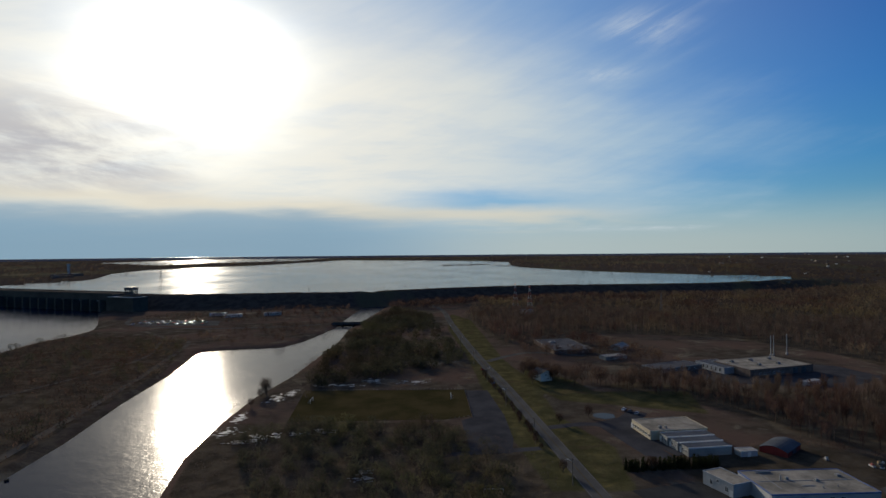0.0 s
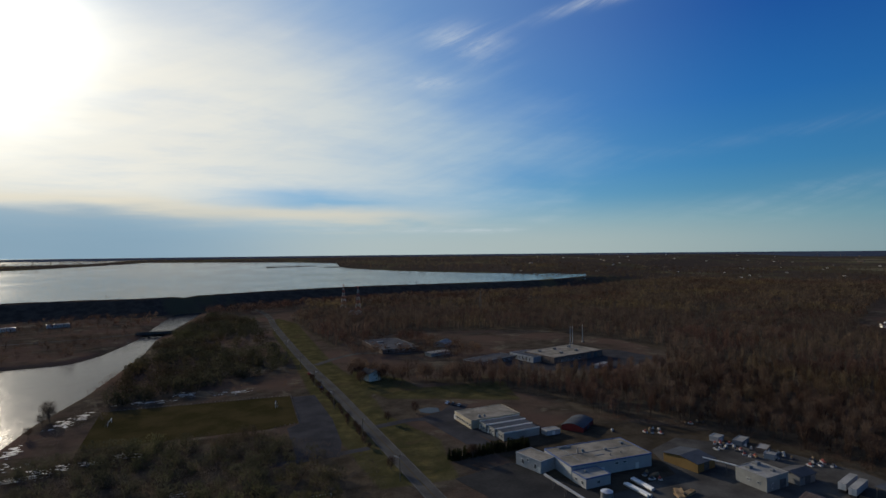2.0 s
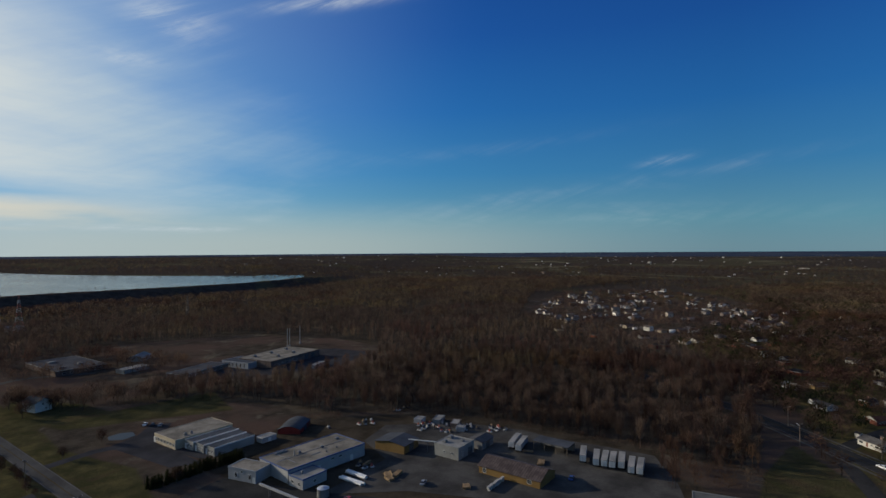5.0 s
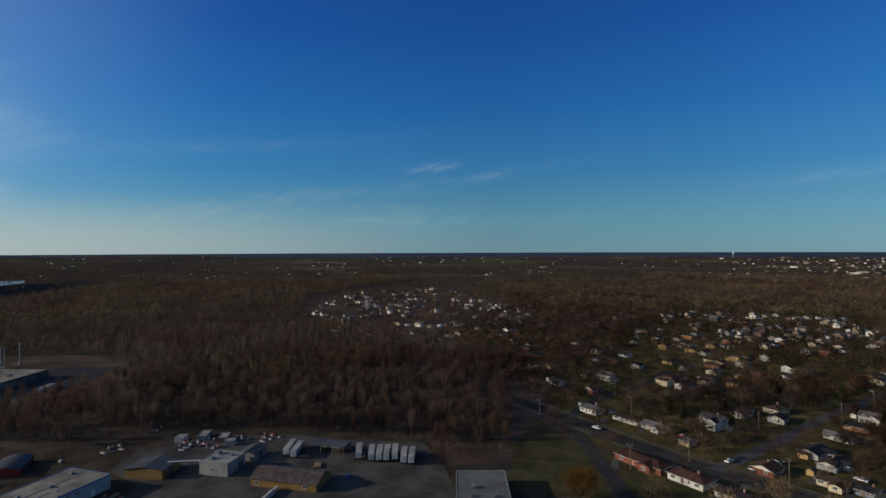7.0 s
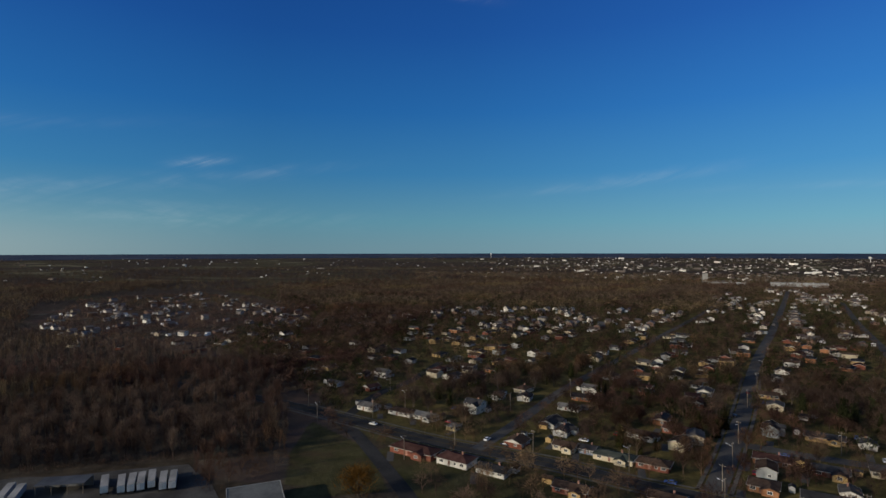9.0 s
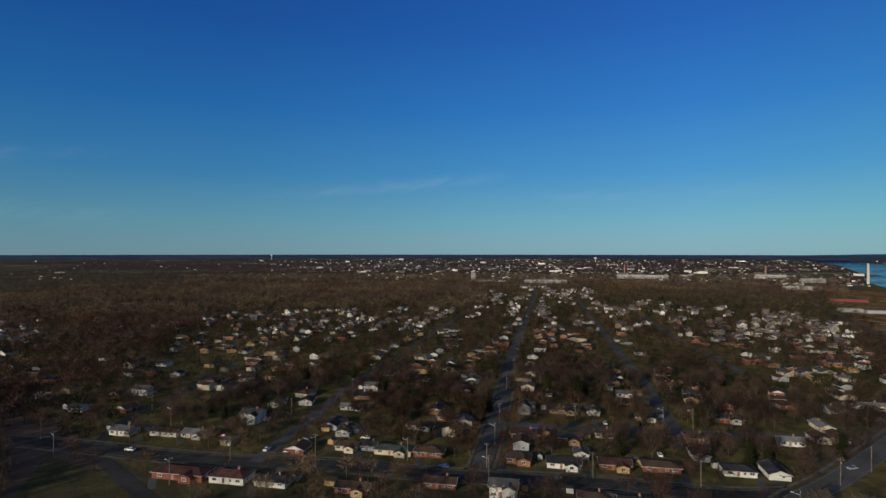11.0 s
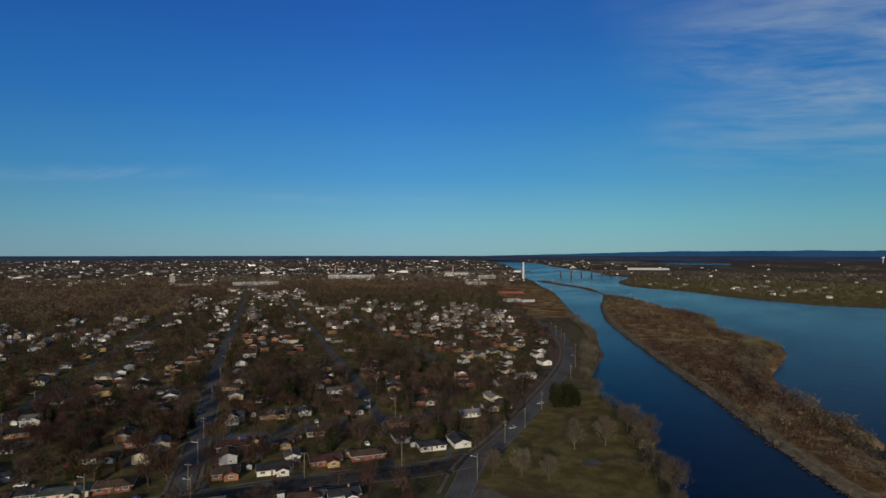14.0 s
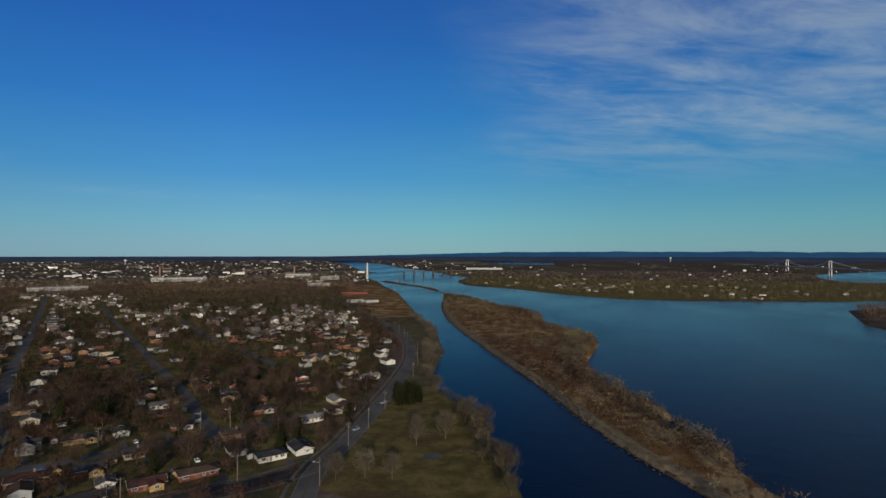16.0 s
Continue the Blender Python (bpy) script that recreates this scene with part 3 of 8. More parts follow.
RIVER_LEVEL, LAKE_LEVEL, UP = -2.0, 17.5, 18.5


def rise(r):
    """Lifts the far land so that its horizon fits the camera's view."""
    return 68 * np.clip((np.asarray(r, float) - 1800) / 3100, 0, 1) ** 1.5


def terrain(x, y):
    x, y = np.asarray(x, float), np.asarray(y, float)
    r = np.hypot(x, y)
    bank = np.maximum(5, 0.013 * r)
    d = inside_distance(UPLAND, x, y)
    wide = np.clip((x - 780) / 500, 0, 1) + np.clip((-620 - x) / 300, 0, 1)
    wide = np.clip(wide, 0, 1)
    steep = np.interp(d, (0, 48, 56, 70), (0, 22, 22, UP))
    t = np.clip(d / 450, 0, 1)
    up = steep * (1 - wide) + UP * t * t * (3 - 2 * t) * wide
    z = up
    for poly in LAKES:
        z = np.minimum(z, up - 1 + np.clip(-inside_distance(poly, x, y) / bank, -1, 1) + np.where(d < 60, 30, 0))
    for poly in WATERS:
        z = np.minimum(z, up - 2 + 2 * np.clip(-inside_distance(poly, x, y) / bank, -1, 1))
    return z + rise(r) - 70 * np.clip((r - 3960) / 250, 0, 1)


def land(x, y):
    return float(terrain(np.array([x]), np.array([y]))[0])


RINGS = [60, 120, 160] + [180 * 1.0122 ** i for i in range(274)]
HEADINGS = [45 - 0.5 * i for i in range(501)] + [-205 - 5 * i for i in range(1, 22)]


def polar(rings, headings):
    """Points and faces of a round sheet about the origin."""
    h = np.radians(headings)
    px = np.concatenate([[0]] + [-r * np.sin(h) for r in rings])
    py = np.concatenate([[0]] + [r * np.cos(h) for r in rings])
    c, faces = len(h), []
    for j in range(c):
        faces.append((0, 1 + (j + 1) % c, 1 + j))
    for i in range(len(rings) - 1):
        a, b = 1 + i * c, 1 + (i + 1) * c
        for j in range(c):
            k = (j + 1) % c
            faces.append((a + j, a + k, b + k, b + j))
    return px, py, faces


def zone(x, y, poly, soft):
    return np.clip(inside_distance(poly, x, y) / soft + 0.5, 0, 1)


# what covers the ground
FOREST = [(203, 235), (226, 196), (232, 150), (240, 118), (241, 88), (245, 58), (286, 66), (323, 82), (412, 98), (470, 164), (517, 242),
          (560, 320), (620, 440), (900, 600), (1180, 640), (1700, 640), (2100, 850), (1500, 1500), (900, 1200), (560, 1060), (300, 1050), (60, 960), (30, 740), (60, 520), (80, 570),
          (160, 600), (290, 560), (335, 470), (335, 400), (290, 345), (245, 290), (215, 262)]
THICKET = [(100, 365), (141, 332), (168, 290), (174, 252), (203, 235), (245, 290), (290, 345), (250, 342), (190, 346), (170, 368), (135, 376)]
TOWN = [(330, 60), (420, 110), (520, 200), (900, 180), (1250, 450), (1700, 200), (1900, -900), (1250, -1500), (700, -1250), (430, -840), (300, -640), (215, -500), (150, -300),
        (110, -190), (160, -120), (215, -20), (270, 40)]
PARK = [(114, -184), (125, -240), (137, -300), (150, -348), (122, -350), (86, -298), (61, -250), (38, -205), (75, -172)]
MARSH = [(-51, -242), (-110, -170), (-200, -50), (-105, -20), (-58, -140), (-27, -229), (18, -301), (143, -538), (285, -839), (407, -1196), (419, -1231), (249, -1017), (122, -812), (29, -578), (-12, -366)]
BROWN_FIELD = [(612, -1080), (800, -1400), (700, -1440), (526, -1195), (375, -905), (292, -735), (330, -690), (420, -760), (452, -874)]
VERGE = [(10, 800), (36, 720), (50, 455), (62, 365), (62, 300), (78, 250), (72, 205), (40, 205), (28, 300), (20, 470), (5, 640)]
GREEN = [(96, 350), (155, 348), (145, 300), (102, 318), (70, 330), (50, 380), (62, 420), (90, 380)]
CORNER = [(245, 56), (292, 55), (247, 20), (205, 10), (200, 48)]
YARD = [(95, 225), (160, 262), (225, 205), (232, 150), (243, 95), (222, 85), (212, 40), (150, 120), (110, 160)]
SOUTH_LAND = [(-700, -1300), (-398, -1249), (15, -1150), (330, -1410), (540, -1700), (500, -2050), (-800, -2050)]
NECK = [(-190, 230), (-215, 420), (-240, 500), (-265, 570), (-330, 600), (-420, 600), (-415, 520), (-380, 400), (-300, 200), (-150, 60)]
RIVERSIDE = [(150, -348), (172, -419), (213, -518), (276, -615), (326, -675), (420, -790), (300, -735), (247, -664), (182, -524), (156, -448), (124, -353)]
FAR_FIELD = [(1560, -560), (1074, -747), (1198, -1141), (1500, -1250), (1750, -1000), (1960, -700)]


NEAR_LAWN = [(248, 18), (262, -8), (205, -92), (150, -168), (118, -190), (100, -130), (140, -30), (204, 2)]


def make_ground():
    px, py, faces = polar(RINGS, HEADINGS)
    pz = terrain(px, py)
    me = bpy.data.meshes.new("ground")
    me.from_pydata(np.stack([px, py, pz], 1).tolist(), [], faces)
    slope = inside_distance(UPLAND, px, py)
    lawn = np.maximum.reduce([0.75 * zone(px, py, TOWN, 40), zone(px, py, VERGE, 8), zone(px, py, GREEN, 10), zone(px, py, CORNER, 6), zone(px, py, NEAR_LAWN, 5),
                              0.7 * zone(px, py, SOUTH_LAND, 60), 0.75 * zone(px, py, FAR_FIELD, 60)])
    rough = [(-118, 262), (-104, 205), (-82, 110), (40, 110), (45, 236), (30, 258), (0, 290), (-80, 290), (-110, 290)]
    litter = np.maximum.reduce([zone(px, py, NECK, 6), zone(px, py, rough, 6), zone(px, py, FOREST, 12), zone(px, py, THICKET, 12)])
    # tone blends in with distance from the camera; dyke's backlit slope takes it too
    far = np.hypot(px, py)
    open_haze = np.maximum.reduce([np.clip((far - 800) / 500, 0, 1) * np.clip((py + 300) / 600 + (far - 900) / 400, 0, 1), zone(px, py, RIVERSIDE, 8), zone(px, py, SOUTH_LAND, 60), np.where((slope > -4) & (slope < 66) & (px < 830), 0.9, 0)])
    marsh = np.maximum(zone(px, py, MARSH, 8), zone(px, py, BROWN_FIELD, 30))
    soil = np.maximum(0.8 * zone(px, py, YARD, 8), 0)
    me.color_attributes.new("cover", "FLOAT_COLOR", "POINT")
    me.attributes.new("open_haze", "FLOAT", "POINT").data.foreach_set("value", open_haze.astype(np.float32))
    me.attributes.new("meadow", "FLOAT", "POINT").data.foreach_set("value", np.maximum.reduce([zone(px, py, PARK, 10), 0.3 * zone(px, py, CORNER, 6), 0.42 * zone(px, py, VERGE, 8), 0.40 * zone(px, py, GREEN, 10), 0.46 * zone(px, py, RIVERSIDE, 8), 0.52 * zone(px, py, TOWN, 40), 0.80 * zone(px, py, SOUTH_LAND, 60), np.where(py < -1000, 0.60, 0) * np.clip(1.5 - np.abs(-inside_distance(RIVER, px, py) - 70) / 55, 0, 1)]).astype(np.float32))
    me.color_attributes["cover"].data.foreach_set("color", np.stack([lawn, litter, marsh, soil], 1).ravel().astype(np.float32))
    me.materials.append(GROUND)
    me.shade_smooth()
    tagged(new("ground", me), "wide plain of dry spring grass, leaf litter and lawns", "ground", kind="structure")


def make_water():
    px, py, faces = polar(RINGS[::6] + [RINGS[-1]], HEADINGS[:501:10] + HEADINGS[501:])
    r = np.hypot(px, py)
    me = bpy.data.meshes.new("river_water")
    me.from_pydata(np.stack([px, py, RIVER_LEVEL + rise(r)], 1).tolist(), [], faces)
    me.materials.append(WATER)
    me.shade_smooth()
    tagged(new("river_water", me), "dark blue river and ship canal with small ripples", "water", kind="structure")
    px, py, faces = polar([r for r in RINGS[::3] if r > 700] + [RINGS[-1]], HEADINGS[:501:5] + HEADINGS[501:])
    mid = np.array([np.mean(px[list(f)]) for f in faces]), np.array([np.mean(py[list(f)]) for f in faces])
    keep = (np.maximum.reduce([inside_distance(p, *mid) for p in LAKES]) > -60) & (inside_distance(UPLAND, *mid) > 62)
    keep &= np.array([0 not in f for f in faces])
    faces = [f for f, k in zip(faces, keep) if k]
    me = bpy.data.meshes.new("lake_water")
    me.from_pydata(np.stack([px, py, LAKE_LEVEL + rise(np.hypot(px, py))], 1).tolist(), [], faces)
    me.materials.append(LAKE)
    me.shade_smooth()
    tagged(new("lake_water", me), "broad bright reservoir behind the dyke", "water", kind="structure")


make_ground()
make_water()

# ---- roads, fields and other flat ground ----
def ribbon(points, width, lift, step=6.0, offset=0.0):
    """A strip along a curve, laid on the land."""
    line = [Vector(p) for p in smooth_line(points, step)]
    shape, left, right = Shape(), [], []
    for i, p in enumerate(line):
        d = line[min(i + 1, len(line) - 1)] - line[max(i - 1, 0)]
        n = Vector((-d.y, d.x)).normalized()
        left.append(p + n * (offset + width / 2))
        right.append(p + n * (offset - width / 2))
    z = terrain(np.array([p.x for p in line]), np.array([p.y for p in line]))
    far = np.hypot([p.x for p in line], [p.y for p in line])
    z = z + lift + np.clip((far - 400) / 1500, 0, 1) * 0.6
    k = len(line)
    shape.v = [(p.x, p.y, zz) for p, zz in zip(left, z)] + [(p.x, p.y, zz) for p, zz in zip(right, z)]
    shape.f = [(i, k + i, k + i + 1, i + 1) for i in range(k - 1)]
    return shape


def slab(points, lift, thick=0.03):
    return Shape().solid([(x, y, lift - thick) for x, y in points], [(x, y, lift) for x, y in points])


HIGHWAY = [(62, 150), (55, 222), (47, 302), (40, 372), (32, 440), (21, 552), (8, 710), (0, 830), (-20, 940)]
MAIN_STREET = [(420, 230), (345, 105), (319, 67), (295, 37), (271, 8), (252, -18), (228, -58), (205, -87), (182, -122), (167, -145), (152, -164), (136, -184), (126, -206)]
RIVER_ROAD = [(96, -120), (112, -169), (123, -198), (128, -231), (137, -276), (153, -349), (172, -419), (189, -465), (213, -518), (244, -571), (276, -615), (326, -675), (420, -790), (600, -1010)]
CROSS_STREET = [(197, -110), (222, -129), (255, -153), (302, -187), (373, -236), (460, -299), (600, -405), (879, -612), (1150, -810)]
SECOND_STREET = [(188, -218), (216, -236), (247, -261), (288, -292), (367, -346), (492, -436), (652, -548), (900, -730)]
NORTH_STREET = [(246, -27), (263, -39), (293, -59), (347, -94), (395, -130), (480, -196), (553, -251), (760, -410), (1000, -580)]
TEE_STREET = [(246, -150), (227, -176), (208, -206), (180, -248), (150, -300)]
FORK = [(292, 40), (272, 30), (247, 20), (223, 11), (204, 4), (150, -15), (105, -90), (104, -150)]
BACK_STREET = [(298, 38), (344, 24), (378, 4), (440, -20)]
THIRD_STREET = [(170, -345), (230, -352), (310, -400), (420, -470), (600, -600)]
STREETS = (("road", HIGHWAY, 7.6, OLD_ASPHALT, "two-lane country road of worn grey asphalt"),
           ("road", MAIN_STREET, 10.5, ASPHALT, "wide dark asphalt street through the suburb"),
           ("road", RIVER_ROAD, 9.5, OLD_ASPHALT, "curving grey riverside road"),
           ("road", CROSS_STREET, 8.0, OLD_ASPHALT, "straight grey residential street"),
           ("road", SECOND_STREET, 7.0, OLD_ASPHALT, "straight grey residential street"),
           ("road", NORTH_STREET, 6.5, OLD_ASPHALT, "straight grey residential street"),
           ("road", TEE_STREET, 8.0, OLD_ASPHALT, "short grey residential side street"),
           ("road", FORK, 6.5, ASPHALT, "side road forking off the main street"),
           ("road", BACK_STREET, 6.5, ASPHALT, "grey residential street between bare trees"),
           ("road", THIRD_STREET, 7.5, OLD_ASPHALT, "grey residential street between bare trees"))
for k, (name, line, width, mat, label) in enumerate(STREETS):
    structure(f"{name}_{k + 1}", ribbon(line, width, 0.05 + 0.006 * k), mat, label, "road")
structure("side_road", ribbon([(36, 449), (56, 472), (80, 486), (120, 470)], 6.0, 0.045), OLD_ASPHALT, "short paved turning off the country road", "road")
structure("driveway", ribbon([(52, 279), (78, 284), (96, 262), (104, 240)], 5.5, 0.045), GRAVEL, "gravel drive to the workshops", "road")
structure("lane", ribbon([(44, 250), (20, 246), (0, 243)], 4.5, 0.045), GRAVEL, "gravel lane off the country road", "road")
structure("island_track", ribbon([(-190, 190), (-200, 262), (-212, 337), (-226, 416), (-245, 500), (-262, 560), (-300, 590), (-350, 640)], 5.0, 0.10), SOIL, "pale earth track on the canal bank", "road")
structure("island_path", ribbon([(-300, 300), (-270, 400), (-262, 480), (-290, 560)], 4.0, 0.08), SOIL, "earth track among the scrub", "road")
structure("dam_road", ribbon([(-135, 700), (-200, 672), (-300, 660), (-400, 700), (-440, 770)], 6.0, 0.10), OLD_ASPHALT, "access road to the dam", "road")
for line, width, offsets in ((HIGHWAY, 0.18, (-3.4, 3.4)), (MAIN_STREET, 0.25, (-4.8, 4.8)), (RIVER_ROAD, 0.22, (-4.4, 4.4))):
    for o in offsets:
        structure("edge_line", ribbon(line, width, 0.13, 6.0, o), PAINT, "worn white edge line on the asphalt", "road marking")
for line in (HIGHWAY, MAIN_STREET, RIVER_ROAD):
    structure("centre_line", ribbon(line, 0.30, 0.135), YELLOW_PAINT, "worn yellow centre line on the asphalt", "road marking")
for line, offsets in ((MAIN_STREET[2:], (7.4, -7.4)), (RIVER_ROAD[1:10], (7.6,)), (CROSS_STREET[:5], (5.6, -5.6))):
    for o in offsets:
        kerb = ribbon(line, 1.5, 0.16, 6.0, o)
        structure("pavement", kerb, PAVING, "pale concrete pavement along the street", "pavement")

structure("sports_field", slab([(-91, 358), (13, 358), (15, 300), (0, 294), (-84, 292)], 0.05), TURF, "mown olive-green football field", "field")
structure("gravel_lot", slab([(14.5, 355), (28, 355), (33, 300), (33, 262), (30, 244), (12, 244), (9, 292), (15.5, 298)], 0.055), GRAVEL, "dark gravel car park beside the field", "car park")
structure("yard", slab([(116, 172), (155, 180), (163, 205), (185, 215), (214, 190), (226, 158), (226, 140), (232, 118), (236, 96), (214, 78), (186, 62), (168, 100), (140, 150)], 0.05), YARD_GRIT,
          "grey paved works yard", "yard")
structure("forecourt", slab([(70, 205), (98, 213), (118, 172), (150, 120), (120, 110), (85, 160)], 0.05), ASPHALT, "dark asphalt forecourt of the factory", "yard")
structure("workshop_apron", slab([(78, 286), (93, 294), (104, 308), (112, 302), (95, 275), (100, 234), (88, 240)], 0.05), GRAVEL, "gravel apron before the workshops", "yard")
structure("puddle", slab([(82, 302), (88, 304), (93, 301), (92, 294), (86, 292), (81, 296)], 0.085, 0.02), PUDDLE, "shallow pale puddle on the gravel", "puddle")
structure("worn_patch", slab([(80, -226), (85, -224), (87, -229), (84, -234), (79, -232)], 0.06), YARD_GRIT, "worn pale gravel patch in the park grass", "path")
structure("mill_yard", slab([(180, 372), (190, 440), (240, 450), (300, 420), (310, 380), (255, 352)], 0.05), GRAVEL, "grey yard round the large mill", "yard")
structure("dam_car_park", slab([(-420, 760), (-300, 735), (-285, 690), (-390, 690)], 0.06), OLD_ASPHALT, "grey car park below the dam", "car park")
# flooded ground: the sky's reflection is painted as pale matte patches
snow, rng = Shape(), random.Random(4)
for x, y, sx, sy in ((-109, 276, 8, 10), (-90, 268, 13, 8), (-73, 272, 10, 5), (-104, 340, 6, 12), (-33, 222, 7, 10), (-50, 384, 9, 6), (-112, 300, 3, 10), (-99, 352, 4, 9), (-60, 278, 6, 4), (-98, 262, 8, 4), (-70, 372, 18, 4), (-20, 380, 14, 6)):
    for k in range(46):
        cx, cy, r = x + rng.gauss(0, sx * 0.40), y + rng.gauss(0, sy * 0.40), rng.choice((0.15, 0.22, 0.3, 0.45, 0.8))
        blob = [(cx + 2.2 * r * math.cos(a) * rng.uniform(0.4, 1.4), cy + r * math.sin(a) * rng.uniform(0.3, 1.0)) for a in np.arange(0, 6.2, 0.8)]
        snow.solid([(a, b, 0.0) for a, b in blob], [(a, b, 0.12) for a, b in blob])
structure("snow_patches", snow, POOL_GLINT, "ragged pale patches painted as sky reflected in flooded grass", "snow", kind="stuff")


def bank_stones():
    """A pale rubble revetment along the canal side of the long island."""
    line = smooth_line(CANAL_WEST[13:25], 5.0)
    x, y = np.array([p[0] for p in line]), np.array([p[1] for p in line])
    dx, dy = np.gradient(x), np.gradient(y)
    n = np.hypot(dx, dy)
    nx, ny = dy / n, -dx / n
    side = np.sign(inside_distance(CANAL, x + nx * 3, y + ny * 3))
    nx, ny = -nx * side, -ny * side
    shape = Shape()
    k = len(line)
    for d, z in ((-0.6, -2.3), (0.8, -1.2), (2.2, 0.3), (5.0, 0.45), (7.0, 0.05)):
        jit = np.array([random.uniform(-0.5, 0.5) for _ in line])
        shape.v += [(a, b, z) for a, b in zip(x + nx * (d + jit), y + ny * (d + jit))]
    for row in range(4):
        shape.f += [(row * k + i, row * k + i + 1, (row + 1) * k + i + 1, (row + 1) * k + i) for i in range(k - 1)]
    rng_, stones = random.Random(12), Shape()
    for i in range(0, k):
        for _ in range(5 if rng_.random() < 0.4 else 2):
            d, s = rng_.uniform(-1.6, 0.4), rng_.uniform(0.4, 1.3)
            stones.box(x[i] + nx[i] * d + rng_.uniform(-2, 2), y[i] + ny[i] * d + rng_.uniform(-2, 2), -2.6, s * 1.4, s, s * 0.7 + 0.5, rng_.uniform(0, 90))
    structure("edge_stones", stones, DARK_ROCK, "dark wet stones at the water's edge", "stones", kind="stuff")
    structure("revetment", shape, ROCKFILL, "rubble-stone revetment along the canal bank", "embankment")


bank_stones()

# ---- houses ----
MESHES = {}


def shared(key, make):
    """A mesh that is built once for all alike pieces."""
    if key not in MESHES:
        MESHES[key] = make()
    return MESHES[key]


def window_mesh(w, h):
    def make():
        s = Shape()
        for x, z, sx, sz in ((0, 0, w, 0.12), (0, h - 0.12, w, 0.12), (-w / 2 + 0.06, 0.12, 0.12, h - 0.24), (w / 2 - 0.06, 0.12, 0.12, h - 0.24), (0, 0.12, 0.07, h - 0.24)):
            s.box(x, 0, z, sx, 0.12, sz)
        return s.mesh("window", TRIM)
    return shared(("window", w, h), make)


def pane_mesh(w, h):
    return shared(("pane", w, h), lambda: Shape().box(0, 0.01, 0.1, w - 0.2, 0.05, h - 0.2).mesh("pane", PANE))


def put_window(parent, x, y, z, turn, w, h, deep=True):
    win = part("window", window_mesh(w, h), None, parent)
    win.matrix_basis = pose(x, y, z, 0, 0, turn)
    if deep:
        part("pane", pane_mesh(w, h), None, win)


def gable_roof(L, W, h, pitch, over=0.45, thick=0.18):
    """Two sloping slabs with the ridge along x."""
    s, rise_ = Shape(), (W / 2) * pitch
    lx, drop = L / 2 + over, over * pitch
    for side in (-1, 1):
        a, b = (side * (W / 2 + over), h - drop), (0, h + rise_)
        low = [(-lx, a[0], a[1]), (lx, a[0], a[1]), (lx, b[0], b[1]), (-lx, b[0], b[1])]
        s.solid(low, [(x, y, z + thick) for x, y, z in low])
    return s


def hip_roof(L, W, h, pitch, over=0.45):
    s, rise_ = Shape(), (W / 2) * pitch
    lx, ly, r = L / 2 + over, W / 2 + over, max(0.3, (L - W) / 2)
    z0, z1 = h - 0.05, h + rise_
    c = [(-lx, -ly, z0), (lx, -ly, z0), (lx, ly, z0), (-lx, ly, z0)]
    t = [(x, y, z + 0.18) for x, y, z in c]
    a, b = (-r, 0, z1), (r, 0, z1)
    s.face(*c[::-1])
    for i in range(4):
        s.face(c[i], c[(i + 1) % 4], t[(i + 1) % 4], t[i])
    s.face(t[0], t[1], b, a)
    s.face(t[2], t[3], a, b)
    s.face(t[1], t[2], b)
    s.face(t[3], t[0], a)
    return s


def house_walls(L, W, h, pitch, gable):
    s = Shape()
    x, y, e = L / 2, W / 2, -0.6
    if not gable:
        return s.box(0, 0, e, L, W, h - e)
    top = h + y * pitch
    ring = lambda xx: [(xx, -y, e), (xx, y, e), (xx, y, h), (xx, 0, top), (xx, -y, h)]
    return s.solid(ring(x)[::-1], ring(-x)[::-1])


def gable_end(L, W, h, pitch, side):
    x = side * L / 2
    low = [(-W / 2, h), (W / 2, h), (0, h + W / 2 * pitch)]
    return Shape().solid([(x - 0.02, *p) for p in low], [(x + 0.05 * side + 0.02, *p) for p in low])


def fascia_mesh(L, W, h, pitch, gable, over=0.45):
    """White boards along the eaves, and up the rakes of a gable roof, one shape each."""
    boards = []
    lx, ly, z = L / 2 + over + 0.03, W / 2 + over + 0.03, h - (over * pitch if gable else 0.05)
    for side in (-1, 1):
        boards.append(Shape().box(0, side * ly, z - 0.05, 2 * lx, 0.08, 0.22))
        if not gable:
            boards.append(Shape().box(side * lx, 0, z - 0.05, 0.08, 2 * ly, 0.22))
        else:
            for b in (-1, 1):
                low = [(side * lx - 0.04, b * ly, z - 0.05), (side * lx + 0.04, b * ly, z - 0.05), (side * lx + 0.04, 0, h + W / 2 * pitch - 0.02), (side * lx - 0.04, 0, h + W / 2 * pitch - 0.02)]
                boards.append(Shape().solid(low, [(p[0], p[1], p[2] + 0.24) for p in low]))
    return boards


WALL_WORDS = {"white": "white-sided", "cream": "cream-sided", "yellow": "pale yellow", "grey": "grey-sided", "blue": "slate-blue", "brick": "red-brick", "orange": "orange-brick", "tan": "tan-brick"}
HOUSE_KITS = {}


